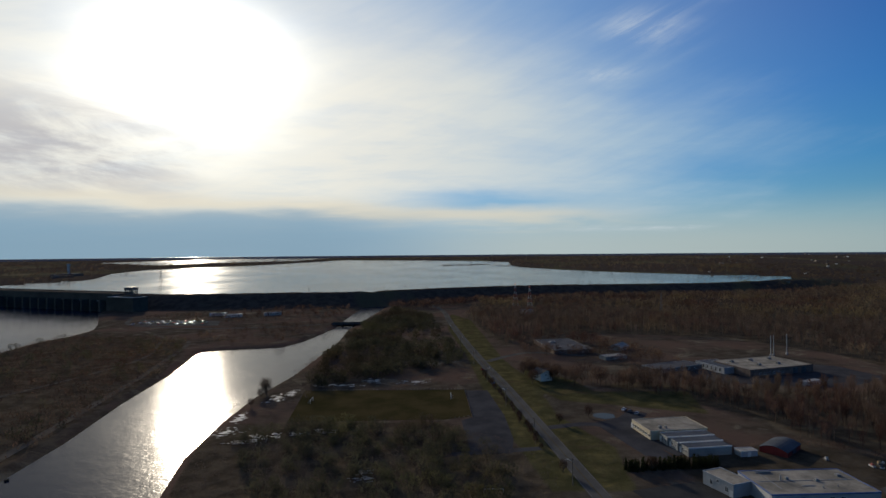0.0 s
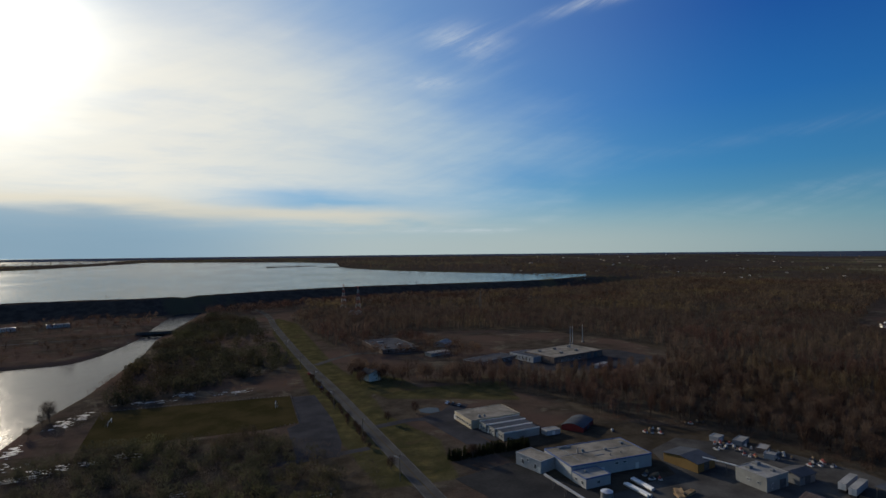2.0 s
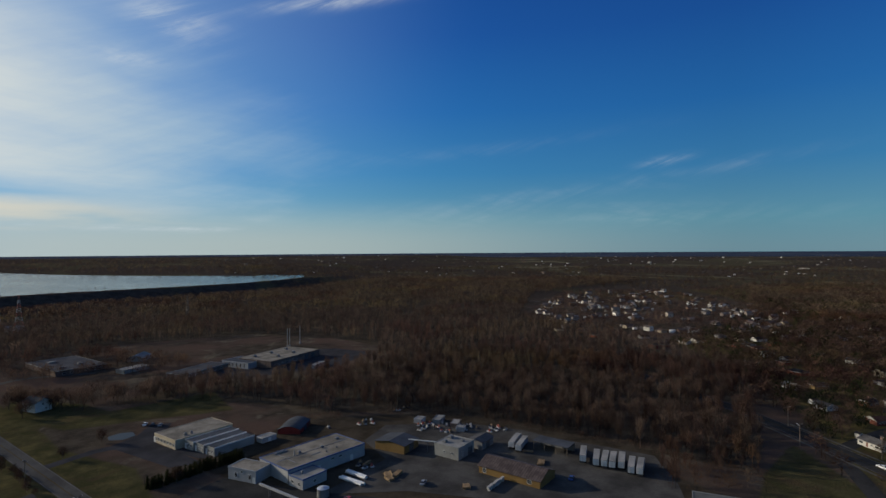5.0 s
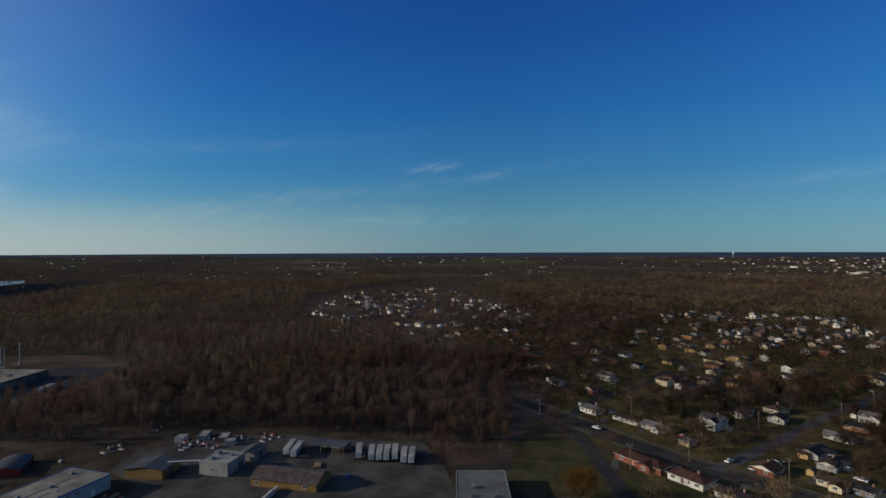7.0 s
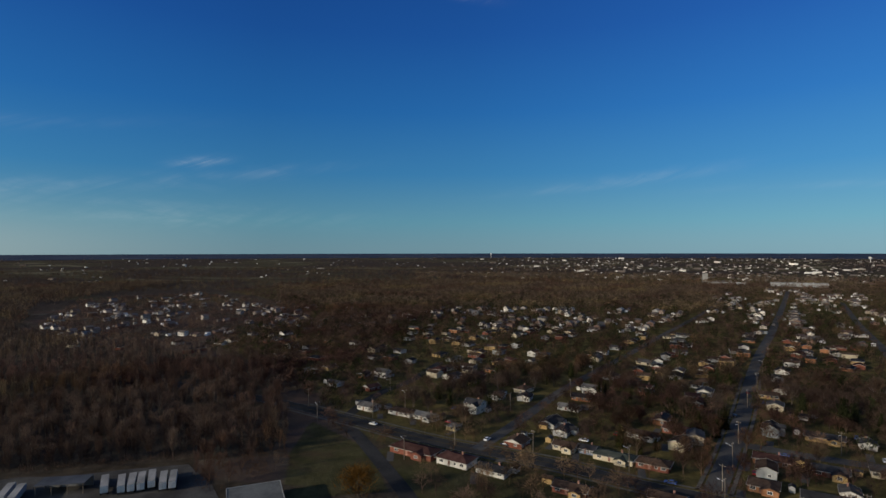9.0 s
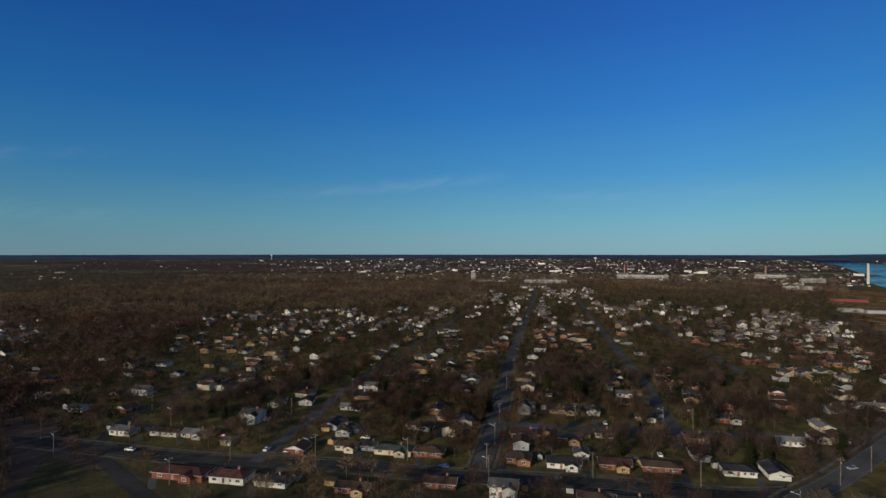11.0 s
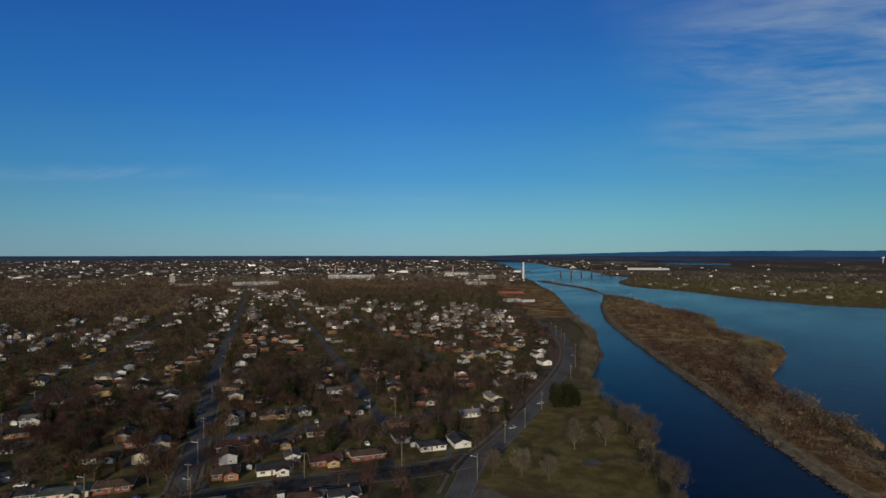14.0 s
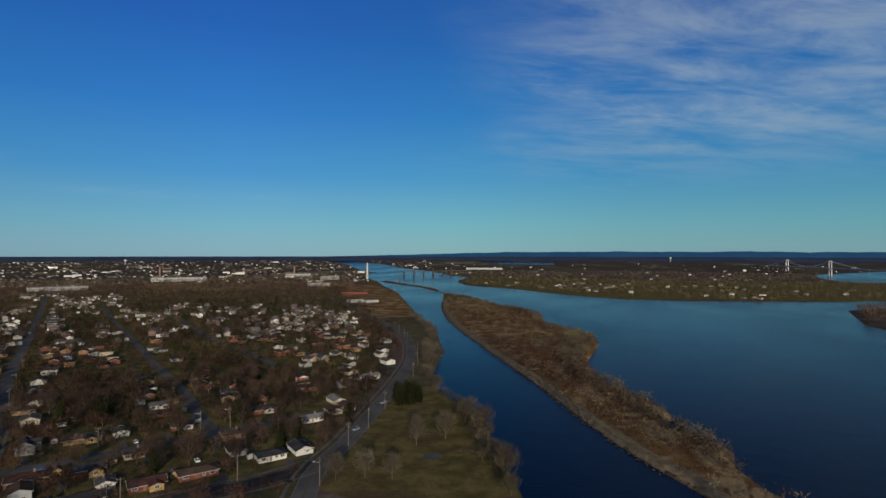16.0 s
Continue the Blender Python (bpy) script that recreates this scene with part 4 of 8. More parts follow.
def house(x, y, turn, L=12.0, W=8.5, h=2.9, wall="white", roof="dark", gable=True, near=True, ends="", wing=0.0, group="houses of the suburb"):
    """A detached house with its ridge along its own x; ends: colour of the gable triangles; wing: a cross gable towards -y."""
    key = (L, W, h, wall, roof, gable, near, ends, wing)
    m = pose(x, y, land(x, y), 0, 0, turn)
    if key in HOUSE_KITS:
        return copy_thing(HOUSE_KITS[key], m)
    storeys = "two-storey" if h > 4 else "single-storey"
    ob = thing("house", x, y, None, turn, f"{storeys} {WALL_WORDS[wall]} house with a {roof} {'gable' if gable else 'hip'} roof", "house", group)
    HOUSE_KITS[key] = ob
    pitch = 0.36 if h < 3.9 else 0.5
    part("wall", shared(("wall", L, W, h, wall, gable), lambda: house_walls(L, W, h, pitch, gable).mesh("wall", WALLS[wall])), None, ob)
    make = gable_roof if gable else hip_roof
    part("roof", shared(("roof", L, W, h, roof, gable), lambda: make(L, W, h, pitch).mesh("roof", ROOFS[roof])), None, ob)
    for board in shared(("fascia", L, W, h, gable), lambda: [s.mesh("fascia", EAVES) for s in fascia_mesh(L, W, h, pitch, gable)]):
        part("fascia", board, None, ob)
    if ends and gable:
        for side in (-1, 1):
            part("gable_end", shared(("ends", L, W, h, ends, side), lambda: gable_end(L, W, h, pitch, side).mesh("gable_end", WALLS[ends])), None, ob, f"{ends} gable triangle")
    if wing:
        wl, ww = wing, W * 0.62
        def wing_wall():
            s = Shape()
            a, e, top = ww / 2, -0.6, h + ww / 2 * pitch
            ring = lambda yy: [(wing_x - a, yy, e), (wing_x + a, yy, e), (wing_x + a, yy, h), (wing_x, yy, top), (wing_x - a, yy, h)]
            return s.solid(ring(-W / 2 - wl), ring(0))
        def wing_roof():
            s = Shape()
            for side in (-1, 1):
                o = 0.4
                low = [(wing_x + side * (ww / 2 + o), -W / 2 - wl - o, h - o * pitch), (wing_x + side * (ww / 2 + o), 0, h - o * pitch), (wing_x, 0, h + ww / 2 * pitch), (wing_x, -W / 2 - wl - o, h + ww / 2 * pitch)]
                s.solid(low, [(p[0], p[1], p[2] + 0.2) for p in low])
            return s
        wing_x = L * 0.22
        part("wing", wing_wall().mesh("wing", WALLS[ends or wall]), None, ob)
        part("wing_roof", wing_roof().mesh("wing_roof", ROOFS[roof]), None, ob)
    if near:
        if (L * 7 + W) % 3 < 1.5:
            part("chimney", shared(("chimney", h > 4), lambda: Shape().box(0, 0, 0, 0.6, 0.6, 1.5).box(0, 0, 1.5, 0.72, 0.72, 0.12).mesh("chimney", CHIMNEY)), None, ob).matrix_basis = pose(L * 0.18, 0.6, h + W * pitch * 0.30)
        front = -W / 2 - 0.03
        part("door", shared("door", lambda: Shape().box(0, 0, 0, 1.0, 0.12, 2.1).box(0, 0, 2.1, 1.25, 0.16, 0.15).mesh("door", DOOR)), None, ob).matrix_basis = pose(-L * 0.08, front, 0.25)
        for wx, ww in ((-L * 0.34, 2.0), (L * 0.12, 1.2), (L * 0.34, 2.0)):
            if not (wing and wx > 0):
                put_window(ob, wx, front, 0.95, 0, ww, 1.3)
            put_window(ob, wx * 0.9, -front, 0.95, 180, 1.3, 1.2, False)
        for side in (-1, 1):
            put_window(ob, side * (L / 2 + 0.03), -W * 0.15, 0.95, 90 * side, 1.3, 1.2)
        if wing:
            put_window(ob, L * 0.22, front - wing, 0.95, 0, 1.8, 1.3)
        if h > 4:
            for wx in (-L * 0.3, L * 0.05, L * 0.32):
                put_window(ob, wx, front, 3.6, 0, 1.2, 1.3)
            for side in (-1, 1):
                put_window(ob, side * (L / 2 + 0.03), 0.4, 3.6, 90 * side, 1.2, 1.3)
    else:
        front = -W / 2 - 0.03
        strip = shared(("far_window", L, W), lambda: Shape().box(-L * 0.3, front, 1.0, 1.8, 0.1, 1.2).mesh("window", PANE))
        part("window", strip, None, ob)
        strip = shared(("far_window_b", L, W), lambda: Shape().box(L * 0.3, front, 1.0, 1.8, 0.1, 1.2).mesh("window", PANE))
        part("window", strip, None, ob)
    return ob


ALONG, ACROSS = 53.6, -36.4  # the two directions of the street grid
U, V = Vector((0.805, -0.593)), Vector((0.593, 0.805))
BUILT = []
# houses that stand nearest: x, y, ridge direction, length, width, height, wall, roof, gable, gable ends, wing
NEAREST = (
    (308, 26, ALONG, 12, 9, 3.2, "white", "grey", True, "", 0), (298, 7, ALONG, 16, 8.5, 2.8, "white", "brown", False, "", 0),
    (289, -6, ALONG, 14, 8, 2.8, "white", "pale", True, "", 0), (272, -19, ACROSS, 6.5, 6, 2.8, "yellow", "pale", False, "", 0),
    (302, -33, ALONG, 11, 9, 5.2, "white", "dark", True, "", 3.0), (327, -49, ACROSS, 10, 8, 2.8, "white", "brown", True, "", 0),
    (238, 0, ALONG, 24, 10, 3.2, "brick", "red", False, "", 0), (226, -17, ALONG, 16, 10, 3.2, "white", "red", False, "", 0),
    (216, -31, ALONG, 14, 8, 2.8, "white", "dark", True, "", 0), (246, -46, ACROSS, 10, 10, 3.0, "brick", "brown", True, "white", 0),
    (241, -67, ALONG, 11, 8, 2.9, "cream", "brown", True, "cream", 2.5), (237, -76, ALONG, 8, 7, 2.8, "blue", "dark", True, "", 0),
    (227, -84, ALONG, 18, 8.5, 2.8, "cream", "green", False, "", 0), (302, -86, ALONG, 13, 7, 2.8, "white", "pale", True, "", 0),
    (275, -69, ACROSS, 14, 9, 2.9, "white", "dark", True, "white", 0), (262, -72, ACROSS, 13, 8, 2.9, "grey", "dark", True, "white", 0),
    (334, -109, ALONG, 11, 8, 4.8, "white", "grey", True, "", 2.0), (375, -135, ACROSS, 11, 9, 3.0, "white", "dark", True, "", 0),
    (254, -108, ALONG, 15, 8, 2.8, "white", "brown", False, "", 0), (218, -97, ALONG, 14, 9, 2.9, "brick", "brown", False, "", 0),
    (276, -127, ACROSS, 12, 8, 3.1, "orange", "dark", True, "white", 0), (304, -161, ACROSS, 11, 10, 3.0, "brick", "red", True, "white", 0),
    (328, -178, ACROSS, 11, 10, 3.2, "grey", "grey", True, "white", 0), (255, -171, ACROSS, 11, 8, 4.6, "grey", "dark", True, "grey", 0),
    (296, -201, ACROSS, 10, 9, 3.4, "cream", "grey", True, "cream", 0), (280, -203, ALONG, 9, 6, 2.7, "white", "dark", False, "", 0),
    (220, -148, ALONG, 15, 9.5, 2.9, "orange", "red", False, "", 0), (195, -128, ALONG, 11, 10, 3.0, "orange", "brown", False, "", 2.0),
    (245, -190, ALONG, 17, 8.5, 2.9, "tan", "dark", True, "", 2.5), (236, -203, ACROSS, 8, 7.5, 2.9, "white", "grey", True, "white", 0),
    (207, -163, ALONG, 13, 9, 3.0, "brick", "dark", True, "tan", 3.0), (205, -183, ALONG, 9, 7, 3.2, "cream", "grey", False, "", 0),
    (189, -156, ACROSS, 8, 7, 2.8, "white", "grey", True, "white", 0), (183, -142, ALONG, 15, 9, 2.9, "white", "dark", True, "white", 2.5),
    (173, -160, ALONG, 14, 9, 2.9, "brick", "red", True, "tan", 2.5), (163, -175, ALONG, 16, 9, 2.9, "brick", "brown", False, "", 0),
    (216, -221, ALONG, 11, 8, 2.9, "brick", "dark", True, "white", 2.0), (241, -236, ALONG, 12, 8, 2.9, "brick", "red", True, "", 0),
    (257, -246, ALONG, 11, 8, 2.9, "white", "grey", True, "white", 0), (181, -217, ALONG, 11, 9, 3.1, "orange", "brown", False, "", 0),
    (196, -257, ALONG, 18, 9, 2.9, "brick", "dark", True, "white", 2.0), (166, -201, ACROSS, 10, 8, 2.9, "grey", "dark", True, "white", 0),
    (170, -105, ALONG, 11, 8, 5.0, "white", "grey", True, "", 0), (388, -191, ACROSS, 11, 8, 3.0, "cream", "grey", True, "white", 0),
    (140, -212, ACROSS, 13, 9, 2.9, "white", "dark", True, "white", 0), (147, -200, ALONG, 13, 9, 2.9, "white", "dark", False, "", 0),
    (167, -290, ACROSS, 13, 8, 2.9, "cream", "pale", True, "cream", 0), (157, -270, ACROSS, 11, 8, 2.9, "cream", "brown", True, "white", 0),
    (154, -280, ACROSS, 11, 8, 2.9, "tan", "brown", True, "cream", 0), (177, -352, ALONG, 18, 8, 3.0, "cream", "pale", True, "cream", 2.0),
    (186, -406, ACROSS, 12, 9, 3.6, "white", "grey", True, "white", 0), (232, -501, ACROSS, 12, 9, 3.2, "white", "pale", True, "white", 0),
    (241, -422, ACROSS, 15, 11, 3.2, "cream", "grey", True, "cream", 0), (224, -416, ACROSS, 12, 9, 3.0, "cream", "pale", False, "", 0),
    (205, -433, ACROSS, 12, 9, 3.4, "white", "brown", True, "white", 0), (160, -253, ALONG, 12, 8, 2.9, "white", "pale", True, "", 0),
    (365, 53, ALONG, 10, 8, 3.0, "white", "dark", True, "white", 0), (389, 23, ALONG, 11, 8, 4.6, "white", "grey", True, "", 0), (405, 76, ALONG, 10, 8, 3.0, "white", "pale", True, "", 0),
    (187, -88, ALONG, 13, 8, 2.9, "brick", "brown", True, "", 0), (152, -131, ALONG, 12, 8, 2.9, "brick", "brown", False, "", 0),
    (143, -141, ALONG, 12, 8, 2.9, "white", "dark", True, "", 0), (197, -57, ALONG, 14, 8, 2.9, "brick", "brown", True, "tan", 0),
)
for x, y, turn, L, W, h, wall, roof, gable, ends, wing in NEAREST:
    k = 1 + (W / 2) / math.hypot(x, y)
    if not wing and L > 10.5 and (int(x * 3) + int(y)) % 3 == 0:
        wing = 2.2
    house(x * k, y * k, turn + 180 if turn == ALONG else turn, round(L * 0.92, 1), round(W * 0.88, 1), h - 0.6, wall, roof, gable, True, ends, wing)
    BUILT.append((x * k, y * k, max(L, W) / 2 + 3))



def garden_shed(x, y, turn, wall, roof, size):
    key = ("garden_shed", wall, roof, size)
    m = pose(x, y, land(x, y), 0, 0, turn)
    if key in HOUSE_KITS:
        return copy_thing(HOUSE_KITS[key], m)
    ob = thing("garden_shed", x, y, None, turn, f"small {WALL_WORDS[wall]} garden shed with a {roof} roof", "shed", "garden sheds")
    HOUSE_KITS[key] = ob
    part("wall", house_walls(size, size * 0.8, 2.0, 0.5, True), WALLS[wall], ob)
    part("roof", gable_roof(size, size * 0.8, 2.0, 0.5, 0.2, 0.1), ROOFS[roof], ob)
    part("door", Shape().box(size * 0.1, -size * 0.4 - 0.03, 0.05, 1.2, 0.08, 1.8), DOOR, ob)
    return ob


def driveway(x, y, turn, length, width):
    """A slab of paving beside a house, out to the street."""
    c, s = math.cos(radians(turn)), math.sin(radians(turn))
    corners = [(x + c * a - s * b, y + s * a + c * b) for a, b in ((0, -width / 2), (length, -width / 2), (length, width / 2), (0, width / 2))]
    z = land(x, y)
    structure("driveway", Shape().solid([(a, b, z - 0.2) for a, b in corners], [(a, b, z + 0.035) for a, b in corners]), OLD_ASPHALT, "narrow grey asphalt drive beside a house", "driveway")


rng = random.Random(23)
for k, (x, y, turn, L, W, *_) in enumerate(NEAREST):
    away = math.hypot(x, y)
    c, s = math.cos(radians(turn)), math.sin(radians(turn))
    side = rng.choice((-1, 1))
    if k % 4 != 3:
        a, b = side * (L / 2 + 2.6), rng.uniform(3, 7)
        garden_shed(x + c * a + b * x / away + 4 * x / away, y + s * a + b * y / away + 4 * y / away, turn + rng.choice((0, 90)), ("white", "grey", "tan", "cream")[k % 4], ("dark", "grey", "brown")[k % 3], (2.6, 3.4, 4.2)[k % 3])
    if k % 3 != 1:
        driveway(x - side * c * (L / 2 + 1.8), y - side * s * (L / 2 + 1.8), math.degrees(math.atan2(-y, -x)) if turn == ALONG else turn + 180, rng.uniform(9, 13), 3.0)

LINES = [np.array(smooth_line(s[1], 5.0)) for s in STREETS]
NEAR_CELLS = {}


def remember(kind, x, y, r):
    NEAR_CELLS.setdefault((int(x // 40), int(y // 40)), []).append((kind, x, y, r))


for line in LINES:
    for x, y in line:
        remember("street", x, y, 5.0)
for x, y, r in BUILT:
    remember("house", x, y, r)


def built(x, y, r):
    """Note what stands here, so that nothing else is put in its place."""
    BUILT.append((x, y, r))
    remember("house", x, y, r)


def free(x, y, room):
    """Clear of streets and of what stands already."""
    cx, cy = int(x // 40), int(y // 40)
    for i in (-1, 0, 1):
        for j in (-1, 0, 1):
            for kind, a, b, r in NEAR_CELLS.get((cx + i, cy + j), ()):
                if (x - a) ** 2 + (y - b) ** 2 < (room + r) ** 2:
                    return False
    return True


def inside(poly, x, y, margin=0.0):
    return float(inside_distance(poly, np.array([x]), np.array([y]))[0]) > margin


SUBURB = [(613, 417), (997, 596), (1176, 464), (893, 154), (542, 128), (489, 181), (520, 311)]
FAR_PLACES = []  # those too far off to stand singly


def more_houses():
    rng = random.Random(11)
    looks = [("white", "dark"), ("grey", "dark"), ("tan", "brown"), ("cream", "grey"), ("cream", "brown"), ("brick", "brown"), ("orange", "dark"), ("grey", "grey"), ("grey", "brown"), ("tan", "dark"), ("white", "brown"), ("brick", "red"), ("brick", "dark")]
    sizes = [(11, 8, 2.4), (12, 8.5, 2.4), (9, 7.5, 2.4), (10, 7, 3.6), (8, 7, 2.6)]
    spots = []
    for s0, u0, u1 in ((125, 250, 1250), (28, 250, 1450), (-62, 300, 1350), (-152, 350, 1050), (215, 320, 1250), (305, 420, 1200), (-240, 480, 950), (390, 620, 1200), (470, 760, 1150), (-330, 640, 900)):
        for side in (-20, 20):
            u = u0
            while u < u1:
                if math.sin(u * 0.021 + s0 * 1.7) + math.sin(u * 0.047 + s0) < -1.25:  # a gap in the row
                    u += 22
                    continue
                bend = 13 * math.sin(u * 0.012 + s0) + 7 * math.sin(u * 0.033 + 2 * s0)
                spots.append((U * (u + rng.uniform(-4, 4)) + V * (s0 + side + bend + rng.uniform(-11, 11)), rng.random() < 0.6))
                u += rng.uniform(10.5, 16)
    suburb = SUBURB
    for i in range(270):
        p = Vector((rng.uniform(480, 1180), rng.uniform(120, 600)))
        if inside(suburb, p.x, p.y):
            spots.append((p, rng.random() < 0.5))
    edge = [(340, 30), (430, 100), (530, 190), (900, 170), (880, -220), (600, -190), (380, -40)]
    for i in range(190):
        p = Vector((rng.uniform(340, 900), rng.uniform(-220, 190)))
        if inside(edge, p.x, p.y):
            spots.append((p, rng.random() < 0.4))
    quarter = [(170, -300), (240, -300), (420, -520), (520, -760), (420, -760), (300, -610), (200, -450)]
    for i in range(260):
        p = Vector((rng.uniform(160, 530), rng.uniform(-770, -290)))
        if inside(quarter, p.x, p.y):
            spots.append((p, rng.random() < 0.5))
    for i in range(70):  # scattered homes on the far bank
        p = Vector((rng.uniform(-650, 420), rng.uniform(-1750, -1200)))
        if inside(SOUTH_LAND, p.x, p.y, 20):
            spots.append((p, True))
    spots.sort(key=lambda q: q[0].length)
    sx, sy = np.array([q[0].x for q in spots]), np.array([q[0].y for q in spots])
    on = np.maximum.reduce([inside_distance(TOWN, sx, sy) - 8, inside_distance(suburb, sx, sy), inside_distance(SOUTH_LAND, sx, sy)]) > 0
    on &= np.maximum.reduce([inside_distance(w, sx, sy) for w in WATERS[:2]]) < -12
    for (p, along), good in zip(spots, on):
        r = p.length
        if not good or (r > 860 and -119 < math.degrees(math.atan2(-p.x, p.y)) < -60 and p.y < 130):
            continue
        if not free(p.x, p.y, 4.6):
            continue
        wall, roof = rng.choice(looks)
        L, W, h = rng.choice(sizes)
        turn = (ALONG if along and rng.random() < 0.6 else ACROSS) + rng.choice((0, 180)) + rng.uniform(-14, 14)
        built(p.x, p.y, 6.4)
        if len(BUILT) > 290:
            if rng.random() < 0.85:
                FAR_PLACES.append((p.x, p.y, turn, rng.uniform(0.85, 1.05)))
            continue
        house(p.x, p.y, turn, L, W, h, wall, roof, rng.random() < 0.75, r < 400, "white" if rng.random() < 0.25 else "", 0)


more_houses()

# ---- trees ----
def quick_mesh(name, verts, tris, tint, mat):
    me = bpy.data.meshes.new(name)
    n = len(tris)
    me.vertices.add(len(verts))
    me.vertices.foreach_set("co", np.asarray(verts, np.float32).ravel())
    me.loops.add(3 * n)
    me.loops.foreach_set("vertex_index", np.asarray(tris, np.int32).ravel())
    me.polygons.add(n)
    me.polygons.foreach_set("loop_start", np.arange(0, 3 * n, 3, dtype=np.int32))
    me.attributes.new("tint", "FLOAT", "POINT").data.foreach_set("value", np.asarray(tint, np.float32))
    me.materials.append(mat)
    me.update(calc_edges=True)
    return me


def slivers(base, way, length, width, rng):
    """Thin pointed triangles, each from its base along its way."""
    k = len(base)
    side = np.cross(way, rng.normal(size=(k, 3)))
    side /= np.linalg.norm(side, axis=1, keepdims=True) + 1e-9
    v = np.empty((k, 3, 3))
    v[:, 0], v[:, 1], v[:, 2] = base - side * width[:, None] / 2, base + side * width[:, None] / 2, base + way * length[:, None]
    return v.reshape(-1, 3)


def bare_crown(rng, count, spread, low, width, length=0.22):
    """Twigs of a leafless tree of height 1: an upright crown."""
    t = rng.random(count) ** 0.8
    z = low + (0.90 - low) * t
    reach = spread * np.sqrt(np.clip(np.sin(np.pi * np.clip(0.12 + 0.80 * t, 0, 1)), 0.05, 1)) * rng.random(count) ** 0.5
    a = rng.random(count) * 2 * np.pi
    lumps = 1 + 0.25 * np.sin(3 * a + rng.random() * 6) + 0.15 * np.sin(5 * a + 9 * t)
    base = np.stack([np.cos(a) * reach * lumps, np.sin(a) * reach * lumps, z], 1)
    lean = 0.30 if spread < 0.22 else 0.55
    way = np.stack([np.cos(a) * lean + rng.normal(size=count) * 0.2, np.sin(a) * lean + rng.normal(size=count) * 0.2, 1.0 + rng.normal(size=count) * 0.25], 1)
    way /= np.linalg.norm(way, axis=1, keepdims=True)
    return slivers(base, way, length * (0.6 + 0.8 * rng.random(count)) * (1.15 - 0.6 * t), np.full(count, width), rng)


def round_crown(rng, count, spread, width):
    """Fine twigs fanning out through a rounded, lumpy crown of a tree of height 1."""
    a, up = rng.random(count) * 2 * np.pi, rng.uniform(-0.85, 1.0, count)
    flat = np.sqrt(1 - up * up)
    way = np.stack([np.cos(a) * flat, np.sin(a) * flat, up * 0.9 + 0.25], 1) + rng.normal(size=(count, 3)) * 0.25
    lumps = 1 + 0.20 * np.sin(3 * a + rng.random() * 6) + 0.14 * np.sin(4 * up * 3 + 2 * a)
    depth = (rng.random(count) ** 0.45 * lumps)[:, None]
    base = np.stack([np.cos(a) * flat * spread, np.sin(a) * flat * spread, up * 0.30], 1) * depth * 0.82 + np.array([0, 0, 0.60])
    way /= np.linalg.norm(way, axis=1, keepdims=True)
    return slivers(base, way, 0.17 * (0.6 + 0.8 * rng.random(count)), np.full(count, width), rng)


def limbs(rng, count, spread, low, width):
    """Trunk and main limbs as long tapered slivers in pairs."""
    base = np.zeros((count, 3))
    base[:, 2] = low * (0.5 + 0.9 * rng.random(count))
    a = rng.random(count) * 2 * np.pi
    way = np.stack([np.cos(a) * spread * 1.1, np.sin(a) * spread * 1.1, 0.45 + 0.2 * rng.random(count)], 1)
    n = np.linalg.norm(way, axis=1)
    return slivers(np.repeat(base, 2, 0), np.repeat(way / n[:, None], 2, 0), np.repeat(n, 2), np.full(2 * count, width), rng)


def trunk_prism(radius, top, sides=3):
    v, f = [], []
    for i in range(sides):
        a, b = 2 * np.pi * i / sides, 2 * np.pi * (i + 1) / sides
        p, q = (np.cos(a) * radius, np.sin(a) * radius, -0.03), (np.cos(b) * radius, np.sin(b) * radius, -0.03)
        r_, s_ = (np.cos(a) * radius * 0.3, np.sin(a) * radius * 0.3, top), (np.cos(b) * radius * 0.3, np.sin(b) * radius * 0.3, top)
        v += [p, q, s_, p, s_, r_]
    return np.array(v)


def conifer_crown(rng, layers, arms, spread, width):
    """Drooping boughs in whorls round a stem of height 1."""
    out = []
    for i in range(layers):
        t = i / (layers - 1)
        z = 0.10 + 0.86 * t
        reach = spread * (1.02 - t) ** 0.8 * (0.8 + 0.4 * rng.random(arms))
        a = rng.random() * 6 + np.arange(arms) * 2 * np.pi / arms + rng.normal(size=arms) * 0.2
        base = np.zeros((arms, 3))
        base[:, 2] = z + 0.02 * rng.normal(size=arms)
        tip = np.stack([np.cos(a) * reach, np.sin(a) * reach, z - 0.06 - 0.05 * rng.random(arms) + 0 * a], 1)
        side = np.stack([-np.sin(a), np.cos(a), 0.15 * rng.normal(size=arms)], 1) * (width * (1.15 - t))[..., None] if np.ndim(width) else np.stack([-np.sin(a), np.cos(a), 0.25 * rng.normal(size=arms)], 1) * width * (1.15 - t)
        mid = base * 0.45 + tip * 0.55
        v = np.empty((arms, 6, 3))
        up = base + np.array([0, 0, 0.05])
        v[:, 0], v[:, 1], v[:, 2] = up, mid - side, tip
        v[:, 3], v[:, 4], v[:, 5] = up, tip, mid + side
        out.append(v.reshape(-1, 3))
    return np.concatenate(out)


